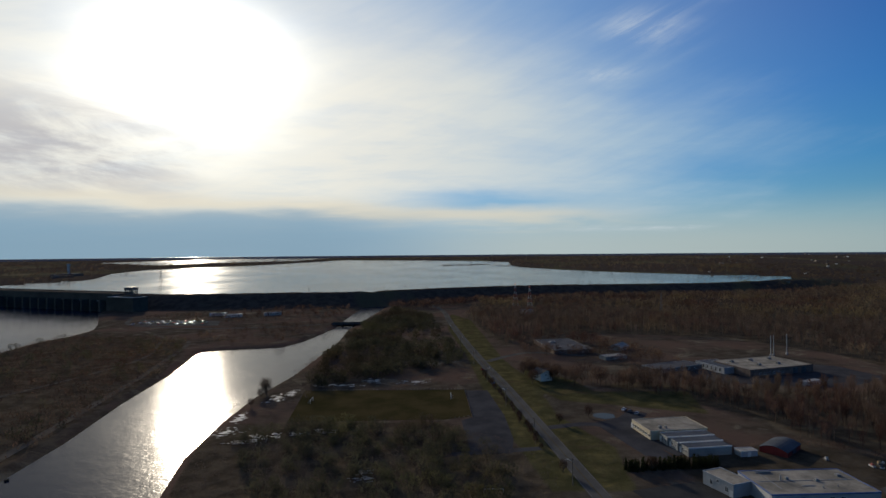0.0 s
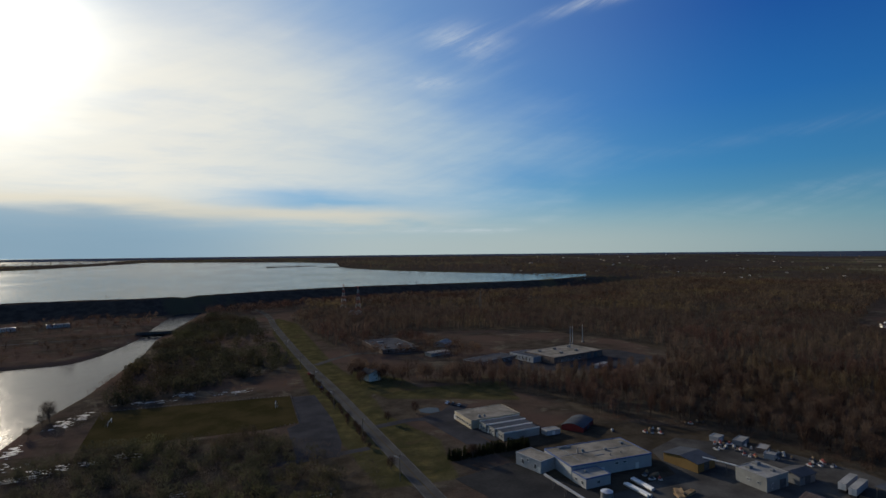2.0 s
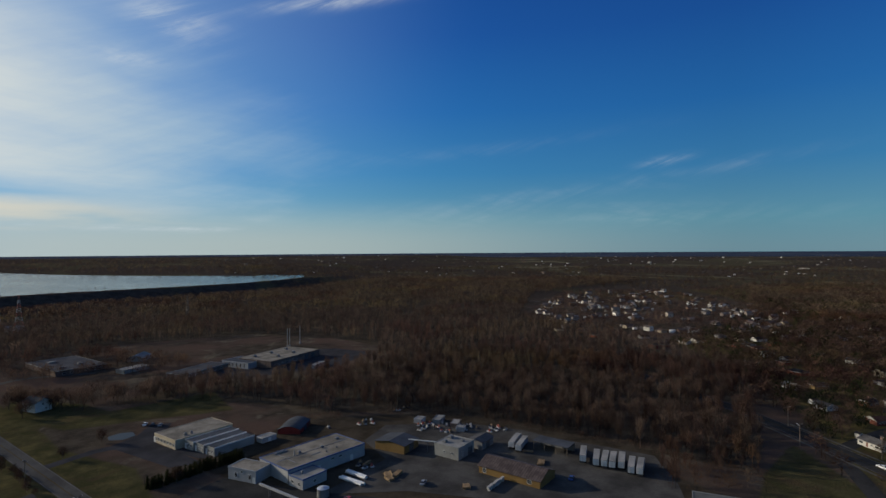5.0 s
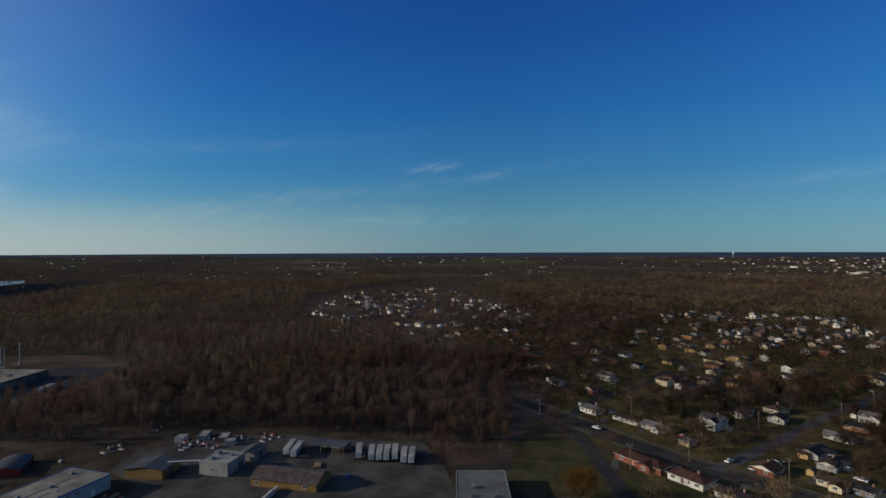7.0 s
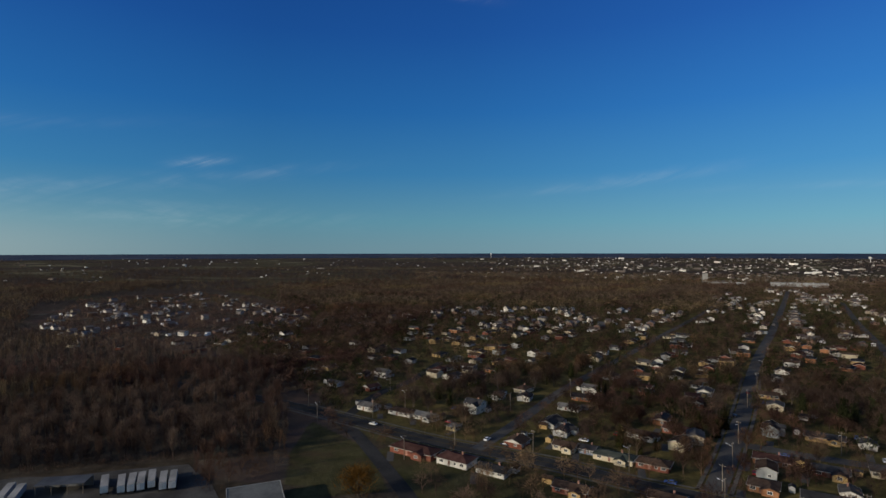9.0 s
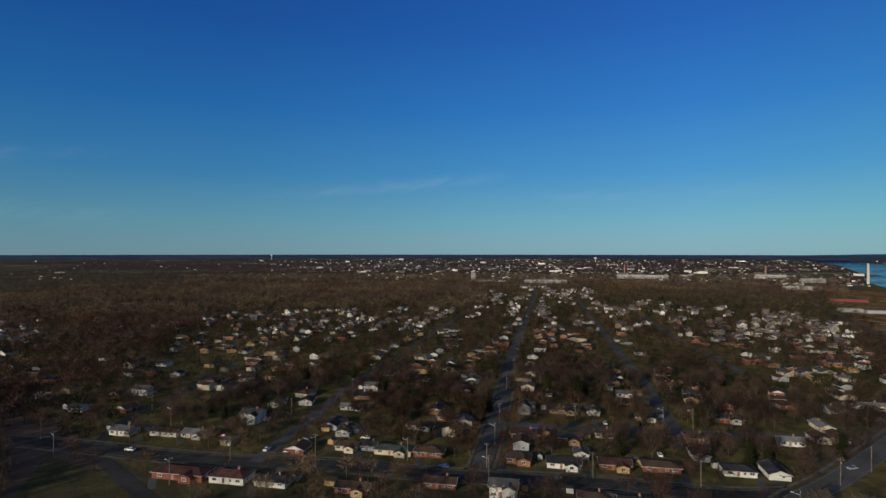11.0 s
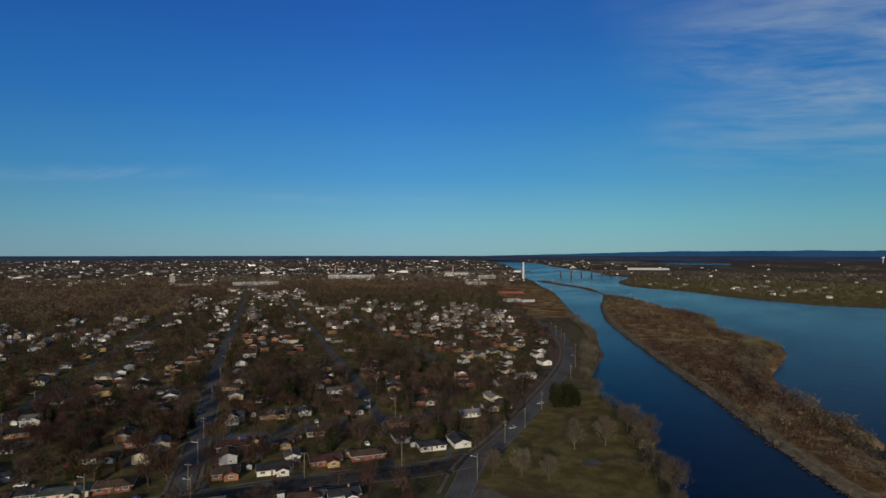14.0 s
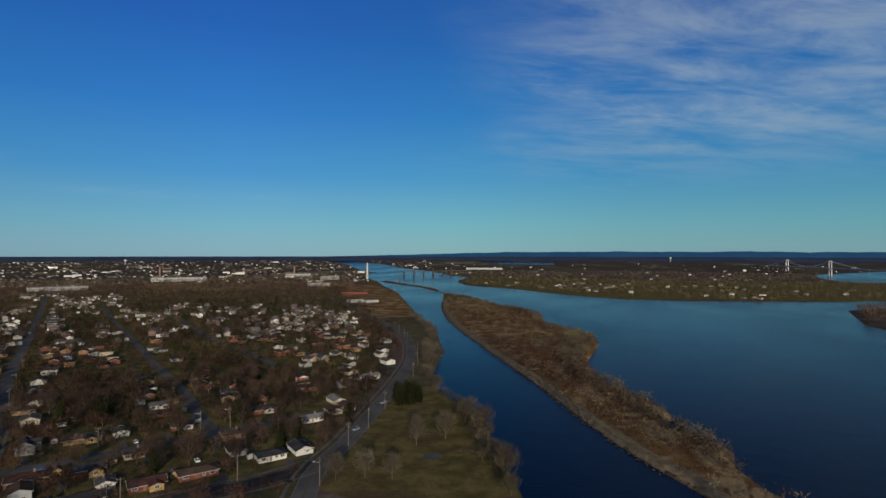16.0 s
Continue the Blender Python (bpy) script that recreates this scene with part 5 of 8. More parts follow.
def kit(seed, kind, detail):
    """All triangles of one tree of height 1 for woods seen as a whole."""
    rng = np.random.default_rng(seed)
    if kind == "conifer":
        return np.concatenate([trunk_prism(0.02, 0.5), conifer_crown(rng, *{2: (11, 9), 1: (7, 6), 0: (4, 5)}[detail], 0.24 + 0.05 * rng.random(), {2: 0.055, 1: 0.09, 0: 0.15}[detail])])
    if kind == "stem":
        return np.concatenate([trunk_prism(0.0075, 0.97), limbs(rng, 10, 0.10, 0.42, 0.0075)])
    if kind == "cedar":
        v = bare_crown(rng, {2: 110, 1: 56, 0: 18}[detail], 0.30 + 0.12 * rng.random(), 0.03, {2: 0.045, 1: 0.07, 0: 0.13}[detail], 0.24)
        return np.concatenate([trunk_prism(0.02, 0.5), v])
    if kind == "puff":
        count, width = {2: (170, 0.0165), 1: (36, 0.044), 0: (13, 0.10)}[detail]
        spread = rng.uniform(0.30, 0.42)
        return np.concatenate([round_crown(rng, count, spread, width), trunk_prism(0.016, 0.6), limbs(rng, 5 if detail else 2, spread * 0.8, 0.2, 0.016)])
    spread = rng.uniform(0.10, 0.16) if kind == "tall" else rng.uniform(0.26, 0.36)
    low = rng.uniform(0.16, 0.34) if kind == "tall" else rng.uniform(0.22, 0.32)
    if kind == "bush":
        spread, low = 0.55, 0.02
    count, width = {2: (88, 0.0140), 1: (34, 0.029), 0: (11, 0.092)}[detail]
    bits = [bare_crown(rng, count, spread, low, width, 0.26)]
    if kind != "bush":
        bits.append(trunk_prism(0.011 if detail else 0.014, 0.75))
        if detail:
            bits.append(limbs(rng, 6 if detail == 2 else 3, spread, low, 0.014))
    return np.concatenate(bits)


KITS = {(kind, d): [kit(100 * i + 7 * d + len(kind), kind, d) for i in range(5)] for kind in ("tall", "broad", "bush", "conifer", "cedar", "stem", "puff") for d in (0, 1, 2)}


def wood(name, label, spots, kind, height, detail, mat, seed, category="trees", squash=(0.85, 1.2)):
    """One mass of trees; spots: x, y."""
    if not len(spots):
        return
    rng = np.random.default_rng(seed)
    spots = np.asarray(spots, float)
    z = terrain(spots[:, 0], spots[:, 1])
    verts, tint = [], []
    for i in range(5):
        sel = np.arange(len(spots)) % 5 == i
        if not sel.any():
            continue
        k = KITS[kind, detail][i]
        p, zz, n = spots[sel], z[sel], int(sel.sum())
        a, h = rng.random(n) * 2 * np.pi, height[0] + (height[1] - height[0]) * rng.random(n)
        w = h * rng.uniform(*squash, n)
        c, s = np.cos(a)[:, None] * w[:, None], np.sin(a)[:, None] * w[:, None]
        x = p[:, :1] + c * k[:, 0] - s * k[:, 1]
        y = p[:, 1:] + s * k[:, 0] + c * k[:, 1]
        verts.append(np.stack([x, y, zz[:, None] + h[:, None] * k[:, 2]], 2).reshape(-1, 3))
        tint.append(np.repeat(np.clip(rng.normal(0.45, 0.36, n), 0, 1), len(k)))
    verts, tint = np.concatenate(verts), np.concatenate(tint)
    tris = np.arange(len(verts)).reshape(-1, 3)
    return tagged(new(name, quick_mesh(name, verts, tris, tint, mat)), label, category, kind="stuff")


def scatter(room, poly, seed, r0=0.0, r1=9e9, water=True, clear=None, gaps=0.0):
    """Random places inside an outline, one to so many square metres, off the water, between two distances."""
    rng = np.random.default_rng(seed)
    p = np.array(poly, float)
    lo, hi = np.maximum(p.min(0), -r1), np.minimum(p.max(0), r1)
    q = lo + (hi - lo) * rng.random((int((hi[0] - lo[0]) * (hi[1] - lo[1]) / room), 2))
    keep = inside_distance([tuple(a) for a in poly], q[:, 0], q[:, 1]) > 0
    r = np.hypot(q[:, 0], q[:, 1])
    keep &= (r > r0) & (r < r1)
    q = q[keep]
    if water:
        for w in WATERS + LAKES:
            q = q[inside_distance(w, q[:, 0], q[:, 1]) < -3]
    if gaps:
        f = np.sin(q[:, 0] * 0.011 + 2 * np.sin(q[:, 1] * 0.007)) + np.sin(q[:, 1] * 0.017 + 1.3 + 2 * np.sin(q[:, 0] * 0.006))
        q = q[(f > -2 + 2 * gaps) | (rng.random(len(q)) < 0.25)]
    if clear:
        q = np.array([p for p in q if free(p[0], p[1], clear - 5.0)]).reshape(-1, 2)
    return q


def arc(h0, h1, r0, r1, steps=24):
    """Outline of a ring sector between two headings."""
    a = [radians(h0 + (h1 - h0) * i / steps) for i in range(steps + 1)]
    return [(-r0 * math.sin(t), r0 * math.cos(t)) for t in a] + [(-r1 * math.sin(t), r1 * math.cos(t)) for t in a[::-1]]


ISLE_EDGE = [(-50, -242), (-42, -290), (-18, -330), (8, -390), (34, -450), (32, -600), (75, -672), (125, -812), (200, -922), (200, -900), (140, -800), (110, -690), (70, -630), (62, -500), (40, -410), (10, -350), (-20, -300), (-40, -250)]


def plant_woods():
    wood("bare_woodland", "dense leafless grey-brown hardwoods beyond the works yard", scatter(48, FOREST, 1, 0, 470, clear=3), "tall", (6, 14.5), 2, PALE_TWIGS, 1)
    wood("bare_woodland", "darker leafless trees mixed into the nearer wood", scatter(44, FOREST, 81, 0, 470, clear=3), "tall", (5, 12.5), 2, TWIGS, 81, squash=(1.0, 1.5))
    wood("pale_trunks", "pale slender trunks standing out of the wood", scatter(210, FOREST, 71, 0, 800, clear=3, gaps=0.5), "stem", (10, 16.5), 2, PALE_BARK, 71)
    wood("pale_trunks", "pale slender trunks standing out of the thicket", scatter(120, THICKET, 72, clear=3), "stem", (8, 13), 2, PALE_BARK, 72)
    wood("bare_woodland", "leafless brown hardwood forest", scatter(40, FOREST, 2, 470, 640, clear=3, gaps=0.04), "tall", (6, 14), 1, PALE_TWIGS, 2)
    wood("bare_woodland", "leafless brown hardwood forest farther off", scatter(46, FOREST, 78, 640, 850, clear=3, gaps=0.06), "puff", (7, 14), 1, PALE_TWIGS, 78, squash=(0.55, 0.9))
    wood("bare_woodland", "leafless brown forest stretching to the horizon", scatter(100, FOREST, 3, 850, 1700, gaps=0.12), "broad", (11, 16), 0, HAZE_TWIGS, 3)
    wood("thicket", "thin leafless thicket beyond the works yard", scatter(36, THICKET, 51, clear=3), "tall", (7, 14), 2, PALE_TWIGS, 51)
    # far country all round, thinning towards the skyline
    wood("distant_woods", "patchwork of distant leafless woods", scatter(400, arc(-25, -108, 1300, 2600), 4, gaps=0.30), "puff", (9, 16), 0, HAZE_TWIGS, 4)
    wood("distant_woods", "belt of leafless woods before the far town", scatter(200, arc(-90, -152, 1350, 2100), 14, gaps=0.45), "broad", (9, 14), 0, HAZE_TWIGS, 14)
    wood("distant_woods", "patchwork of distant leafless woods", scatter(4200, arc(40, -160, 2500, 3950), 5, gaps=0.40), "broad", (10, 16), 0, HAZE_TWIGS, 5)
    wood("distant_woods", "wooded far bank of the river", scatter(300, arc(-156, -204, 1150, 2600), 6, gaps=0.36), "puff", (6, 12), 0, OLIVE_TWIGS, 6)
    wood("distant_woods", "woods on the far shore of the reservoir", scatter(1300, arc(42, -30, 1500, 3600), 7, gaps=0.1), "broad", (12, 18), 0, HAZE_TWIGS, 7)
    wedge = [(322, 84), (412, 100), (480, 160), (540, 115), (890, 135), (880, -60), (640, 20), (470, 30), (400, 60)]
    wood("bare_woodland", "leafless maroon-brown trees between the wood and the suburb", scatter(36, wedge, 74, clear=3.5), "puff", (6, 13), 1, TWIGS, 74)
    brush_strip = [(206, 88), (243, 91), (247, 56), (232, 52), (216, 66), (208, 76)]
    wood("undergrowth", "reddish brush beside the flat-roofed hall", scatter(9, brush_strip, 75, clear=3), "bush", (1.2, 4), 1, RUST_TWIGS, 75)
    wood("bare_woodland", "few slender trees beside the flat-roofed hall", scatter(60, brush_strip, 76, clear=3), "tall", (6, 12), 2, PALE_TWIGS, 76)
    wood("garden_trees", "leafless trees on the near side of the main street", scatter(80, NEAR_LAWN, 79, clear=5.6), "puff", (5, 11), 2, TWIGS, 79)
    wood("garden_shrubs", "dark shrubs on the near side of the main street", scatter(50, NEAR_LAWN, 80, clear=5.2), "bush", (1, 3.5), 1, TWIGS, 80)
    # suburb
    wood("garden_trees", "leafless maroon-brown garden trees between the nearest houses", scatter(58, TOWN, 52, 0, 420, clear=5.2), "puff", (4, 11), 2, TWIGS, 52)
    wood("garden_shrubs", "leafless shrubs and hedges in the gardens", scatter(70, TOWN, 53, 0, 520, clear=4.6), "bush", (1.2, 3.6), 1, TWIGS, 53)
    wood("suburban_trees", "leafless garden and street trees between the houses", scatter(72, TOWN, 8, 400, 800, clear=5.0), "puff", (5, 12), 1, TWIGS, 8)
    wood("suburban_trees", "leafless garden and street trees between the far houses", scatter(110, TOWN, 9, 800, 1700, clear=4.5), "puff", (6, 11), 0, TWIGS, 9)
    wood("bare_woodland", "leafless woods closing the suburb", scatter(80, arc(-76, -120, 850, 1420), 73, clear=3, gaps=0.06), "puff", (8, 15), 0, HAZE_TWIGS, 73)
    wood("suburban_trees", "leafless trees between the houses at the forest's edge", scatter(72, SUBURB, 41, 400, 1300, clear=4.5), "puff", (5.5, 10.5), 0, TWIGS, 41)
    wood("garden_conifers", "dark garden spruces and cedars between the houses", scatter(330, TOWN, 10, 300, 1100, clear=5.0), "cedar", (5, 11), 1, DARK_NEEDLES, 10)
    # scrub and pines between canal and country road
    pines = [(-92, 364), (-101, 432), (-99, 659), (-74, 848), (-20, 770), (-3, 608), (16, 460), (4, 430), (-33, 400), (-60, 376)]
    wood("pine_grove", "dark pines between the canal and the road", scatter(42, pines, 11, gaps=0.2), "cedar", (5, 10), 1, GLARE_NEEDLES, 11, squash=(0.9, 1.6))
    wood("scrub", "brown leafless scrub among the pines", scatter(55, pines, 21), "bush", (3, 7), 1, GLARE_SCRUB, 21)
    front = [(-105, 268), (-70, 288), (-30, 287), (-2, 290), (12, 262), (27, 240), (30, 215), (10, 150), (-60, 150), (-80, 220)]
    wood("pine_grove", "low dark pines beside the sports field", scatter(34, front, 12, gaps=0.12), "cedar", (3.5, 7), 2, GLARE_NEEDLES, 12, squash=(0.9, 1.6))
    wood("scrub", "brown leafless scrub beside the sports field", scatter(30, front, 22), "bush", (2.5, 6), 2, GLARE_SCRUB, 22)
    bank = [(-120, 300), (-100, 362), (-112, 420), (-106, 504), (-100, 600), (-90, 640), (-95, 440), (-80, 365), (-95, 300)]
    wood("scrub", "leafless bushes on the canal bank", scatter(35, bank, 23), "bush", (3, 7), 1, GLARE_SCRUB, 23)
    brush = [(-118, 262), (-104, 205), (-82, 110), (40, 110), (45, 236), (30, 258), (0, 290), (-80, 290), (-110, 290)]
    wood("scrub", "low brown brush on rough ground by the canal", scatter(10, brush, 61), "bush", (0.8, 2.6), 0, GLARE_SCRUB, 61)
    edge = [(160, 262), (203, 233), (228, 194), (234, 150), (243, 116), (244, 86), (238, 84), (236, 116), (228, 150), (220, 192), (198, 226), (160, 252)]
    wood("undergrowth", "dark brush along the edge of the wood", scatter(7, edge, 62, clear=3), "bush", (1.5, 4), 1, TWIGS, 62)
    wood("undergrowth", "dark brush under the first trees of the wood", scatter(16, FOREST, 63, 0, 330, clear=3), "bush", (1.5, 4), 0, TWIGS, 63)
    mid = [(-90, 366), (25, 366), (28, 440), (-60, 440)]
    wood("scrub", "sparse reddish scrub behind the field", scatter(35, mid, 24, gaps=0.3), "bush", (1.0, 3), 1, RUST_TWIGS, 24)
    neck = [(-190, 230), (-215, 420), (-240, 500), (-265, 570), (-330, 600), (-420, 600), (-415, 520), (-380, 400), (-300, 200)]
    wood("scrub", "dark leafless thicket on the spit between canal and river", scatter(15, neck, 25, gaps=0.08), "bush", (1.5, 5.5), 0, TWIGS, 25)
    wood("pine_grove", "scattered dark pines on the spit", scatter(350, neck, 26, gaps=0.3), "cedar", (4, 8), 1, GLARE_NEEDLES, 26, squash=(0.9, 1.6))
    flats = [(-135, 700), (-230, 660), (-270, 600), (-240, 530), (-160, 545), (-145, 640)]
    wood("scrub", "leafless trees along the bay of the canal", scatter(90, flats, 27), "broad", (4, 9), 1, TWIGS, 27)
    flats = [(-140, 730), (-260, 690), (-400, 720), (-420, 780), (-260, 870), (-150, 890)]
    wood("scrub", "scattered trees on the flats below the dyke", scatter(130, flats, 28, gaps=0.4), "broad", (5, 10), 0, TWIGS, 28)
    crest = [(-250, 965), (-80, 1005), (15, 1050), (235, 1122), (450, 1132), (700, 1195), (700, 1180), (450, 1118), (235, 1108), (15, 1036), (-80, 992), (-250, 950)]
    wood("scrub", "small trees along the crest of the dyke", scatter(170, crest, 29, water=False, gaps=0.3), "broad", (4, 9), 0, TWIGS, 29)
    strip = [(-80, 850), (-90, 920), (20, 985), (240, 1058), (560, 1075), (560, 1050), (300, 1040), (60, 950), (10, 880)]
    wood("bare_woodland", "leafless woods below the dyke", scatter(45, strip, 30), "broad", (8, 14), 0, TWIGS, 30)
    belt = [(62, 430), (75, 400), (105, 385), (150, 372), (160, 350), (120, 352), (80, 362), (64, 392)]
    wood("bare_woodland", "leafless trees round the white farmhouse", scatter(38, belt, 31, clear=4), "broad", (8, 14), 2, TWIGS, 31)
    works = [(70, 470), (70, 560), (150, 560), (180, 470), (190, 425), (140, 425), (120, 460)]
    wood("bare_woodland", "leafless trees between the outlying sheds", scatter(40, works, 32, clear=5), "broad", (7, 12), 1, TWIGS, 32)
    # island and river bank
    wood("island_scrub", "rust-brown scrub covering the long island", scatter(48, MARSH, 33, 0, 700, gaps=0.5), "bush", (0.8, 2.4), 1, RUST_TWIGS, 33)
    wood("island_trees", "rounded leafless bushes and small trees on the island", scatter(230, MARSH, 77, 0, 1100, gaps=0.25), "puff", (3.5, 8), 1, OLIVE_TWIGS, 77, squash=(1.2, 1.9))
    wood("island_scrub", "dark leafless thickets on the long island", scatter(13, MARSH, 64, 0, 900, gaps=0.78), "bush", (2.5, 6.5), 0, TWIGS, 64)
    wood("island_scrub", "rust-brown scrub on the far end of the island", scatter(60, MARSH, 34, 700, 1400, gaps=0.4), "bush", (1, 4), 0, RUST_TWIGS, 34)
    wood("island_trees", "leafless bushes on the river side of the island", scatter(30, ISLE_EDGE, 35, gaps=0.2), "puff", (4, 9), 1, OLIVE_TWIGS, 35, squash=(1.1, 1.7))
    wood("island_trees", "dark leafless thicket along the island's river side", scatter(22, ISLE_EDGE, 65), "bush", (2, 6), 0, TWIGS, 65)
    wood("river_bank_trees", "leafless trees lining the canal bank below the park", scatter(34, [(38, -205), (58, -249), (74, -291), (94, -320), (124, -353), (130, -345), (100, -308), (84, -284), (68, -245), (48, -203)], 36), "puff", (5, 12), 2, OLIVE_TWIGS, 36)
    wood("river_bank_trees", "leafless trees on the point by the riverside road", scatter(32, [(124, -353), (143, -396), (156, -448), (164, -487), (182, -524), (214, -608), (247, -664), (287, -735), (300, -725), (255, -650), (226, -600), (192, -515), (180, -470), (160, -420), (142, -370)], 37, clear=7), "puff", (5, 12), 2, OLIVE_TWIGS, 37)
    wood("brown_field_scrub", "rust-brown scrub by the river beyond the suburb", scatter(110, BROWN_FIELD, 38), "bush", (1.5, 4), 0, RUST_TWIGS, 38)
    wood("causeway_trees", "leafless trees on the thin causeway", scatter(45, [(419, -1231), (505, -1388), (655, -1546), (772, -1685), (795, -1665), (674, -1528), (524, -1378), (410, -1200)], 39, water=False), "bush", (2, 6), 0, RUST_TWIGS, 39)
    wood("wooded_point", "dark wooded point across the river", scatter(90, [(-345, -1061), (-298, -855), (-301, -800), (-420, -700), (-650, -650), (-650, -1150), (-430, -1120)], 40), "broad", (8, 14), 0, TWIGS, 40)




def tree(x, y, kind, height, seed, mat, label, category="tree", group="garden trees"):
    """A single tree: tapered trunk with limbs, and a crown of fine twigs or boughs."""
    key = ("tree", kind, seed, mat.name)
    m = pose(x, y, land(x, y) - 0.1, 0, 0, (seed * 77 + x * 13) % 360)
    if key in HOUSE_KITS:
        ob = copy_thing(HOUSE_KITS[key], m)
        ob.scale = (height, height, height)
        return ob
    rng = np.random.default_rng(seed + 500)
    ob = tagged(new(f"{category}".replace(" ", "_")), label, category, group)
    ob.matrix_basis = m
    HOUSE_KITS[key] = ob
    if kind == "conifer":
        stem, crown = trunk_prism(0.022, 0.9, 6), np.concatenate([conifer_crown(rng, 16, 13, 0.24, 0.04), bare_crown(rng, 160, 0.20, 0.05, 0.03, 0.16)])
    else:
        spread, low = (0.34, 0.24) if kind == "broad" else (0.42, 0.10) if kind == "willow" else (0.2, 0.3)
        stem = np.concatenate([trunk_prism(0.022, 0.72, 6), limbs(rng, 14, spread, low, 0.022), limbs(rng, 10, spread * 0.6, low * 1.6, 0.016)])
        crown = np.concatenate([bare_crown(rng, 350, spread, low, 0.013, 0.20), round_crown(rng, 900, 0.40, 0.013)]) if kind == "willow" else np.concatenate([bare_crown(rng, 260, spread, low, 0.0115, 0.20), round_crown(rng, 420, spread * 1.05, 0.0115)])
    for name, v, material in (("trunk", stem, BARK), ("crown", crown, mat)):
        me = quick_mesh(name, v, np.arange(len(v)).reshape(-1, 3), np.full(len(v), rng.random()), material)
        part(name, me, None, ob)
    ob.scale = (height, height, height)
    return ob


def plant_trees():
    rng = random.Random(5)
    ob = tree(202, 21, "willow", 13, 1, BUDS, "broad willow with golden budding twigs beside the side road", "willow tree", "")
    ob.scale = (17, 17, 12)
    for x, y, h in ((95, -240, 12), (85, -253, 14), (83, -280, 14), (71, -273, 14), (47, -217, 15), (101, -199, 12), (90, -201, 11), (111, -193, 11), (119, -337, 12), (42, -202, 9), (104, -262, 8), (66, -262, 9), (58, -240, 8)):
        tree(x, y, "broad", h, rng.randrange(4), OLIVE_TWIGS, "leafless spreading tree in the riverside park", "tree", "park trees")
    for x, y, h in ((132, -306, 10), (136, -312, 11), (139, -318, 10), (134, -320, 11), (128, -312, 12), (125, -305, 10), (122, -311, 9), (128, -319, 11), (124, -317, 9), (130, -301, 9)):
        ob = tree(x, y, "conifer", h, rng.randrange(3), DARK_NEEDLES, "broad dark evergreen in a clump beside the road", "conifer", "park conifers")
        ob.scale = (h * 1.5, h * 1.5, h)
    for x, y, h in ((269, -219, 15), (166, -326, 9), (200, -243, 11), (161, -318, 8), (262, -214, 12), (205, -249, 9), (156, -236, 9), (151, -224, 8)):
        ob = tree(x, y, "conifer", h, rng.randrange(3), DARK_NEEDLES, "big dark green conifer between the houses", "conifer", "garden conifers")
        ob.scale = (h * 1.35, h * 1.35, h)
    for x, y, h in ((-112, 345, 9), (-115, 352, 11), (-114, 340, 7), (-113, 320, 6), (60, 285, 6), (78, 296, 7), (48, 222, 6), (84, 222, 7)):
        tree(x, y, "broad", h, rng.randrange(4), TWIGS, "lone leafless tree on open grass", "tree", "lone trees")
    count = 0
    while count < 260:
        u, s = rng.uniform(232, 430), rng.uniform(-200, 190)
        p = U * u + V * s
        if p.length > 430 or not inside(TOWN, p.x, p.y, 4) or not free(p.x, p.y, 0.5):
            count += 0.02
            continue
        count += 1
        if rng.random() < 0.2:
            tree(p.x, p.y, "conifer", rng.uniform(5, 12), rng.randrange(3), DARK_NEEDLES, "dark green garden conifer", "conifer", "garden conifers")
        else:
            tree(p.x, p.y, "broad", rng.uniform(7, 14), rng.randrange(4), TWIGS if rng.random() < 0.7 else PALE_TWIGS, "leafless spreading garden tree", "tree", "garden trees")
    for k in range(44):
        x, y = (75 + 38 * (k // 2) / 21, 223 + 4 * (k // 2) / 21 + 2.2 * (k % 2))
        tree(x + rng.uniform(-0.5, 0.5), y + rng.uniform(-0.5, 0.5), "conifer", rng.uniform(4.0, 5.5), rng.randrange(3), DARK_NEEDLES, "dark cedar in a tall clipped hedge", "conifer", "cedar hedge")
    for x, y in ((60, 372), (63, 380), (62, 392), (74, 396), (76, 380), (66, 402), (58, 398), (80, 388)):
        tree(x, y, "broad", rng.uniform(8, 12), rng.randrange(4), TWIGS, "leafless tree close to the farmhouse", "tree", "farmhouse trees")
    for k in range(26):
        t = k / 25
        x, y = 30 + 15 * t, 405 - 156 * t
        tree(x + rng.uniform(-1.5, 1.5) - 1, y, "broad", rng.uniform(3, 5), rng.randrange(4), TWIGS, "leafless roadside shrub", "shrub", "roadside shrubs")


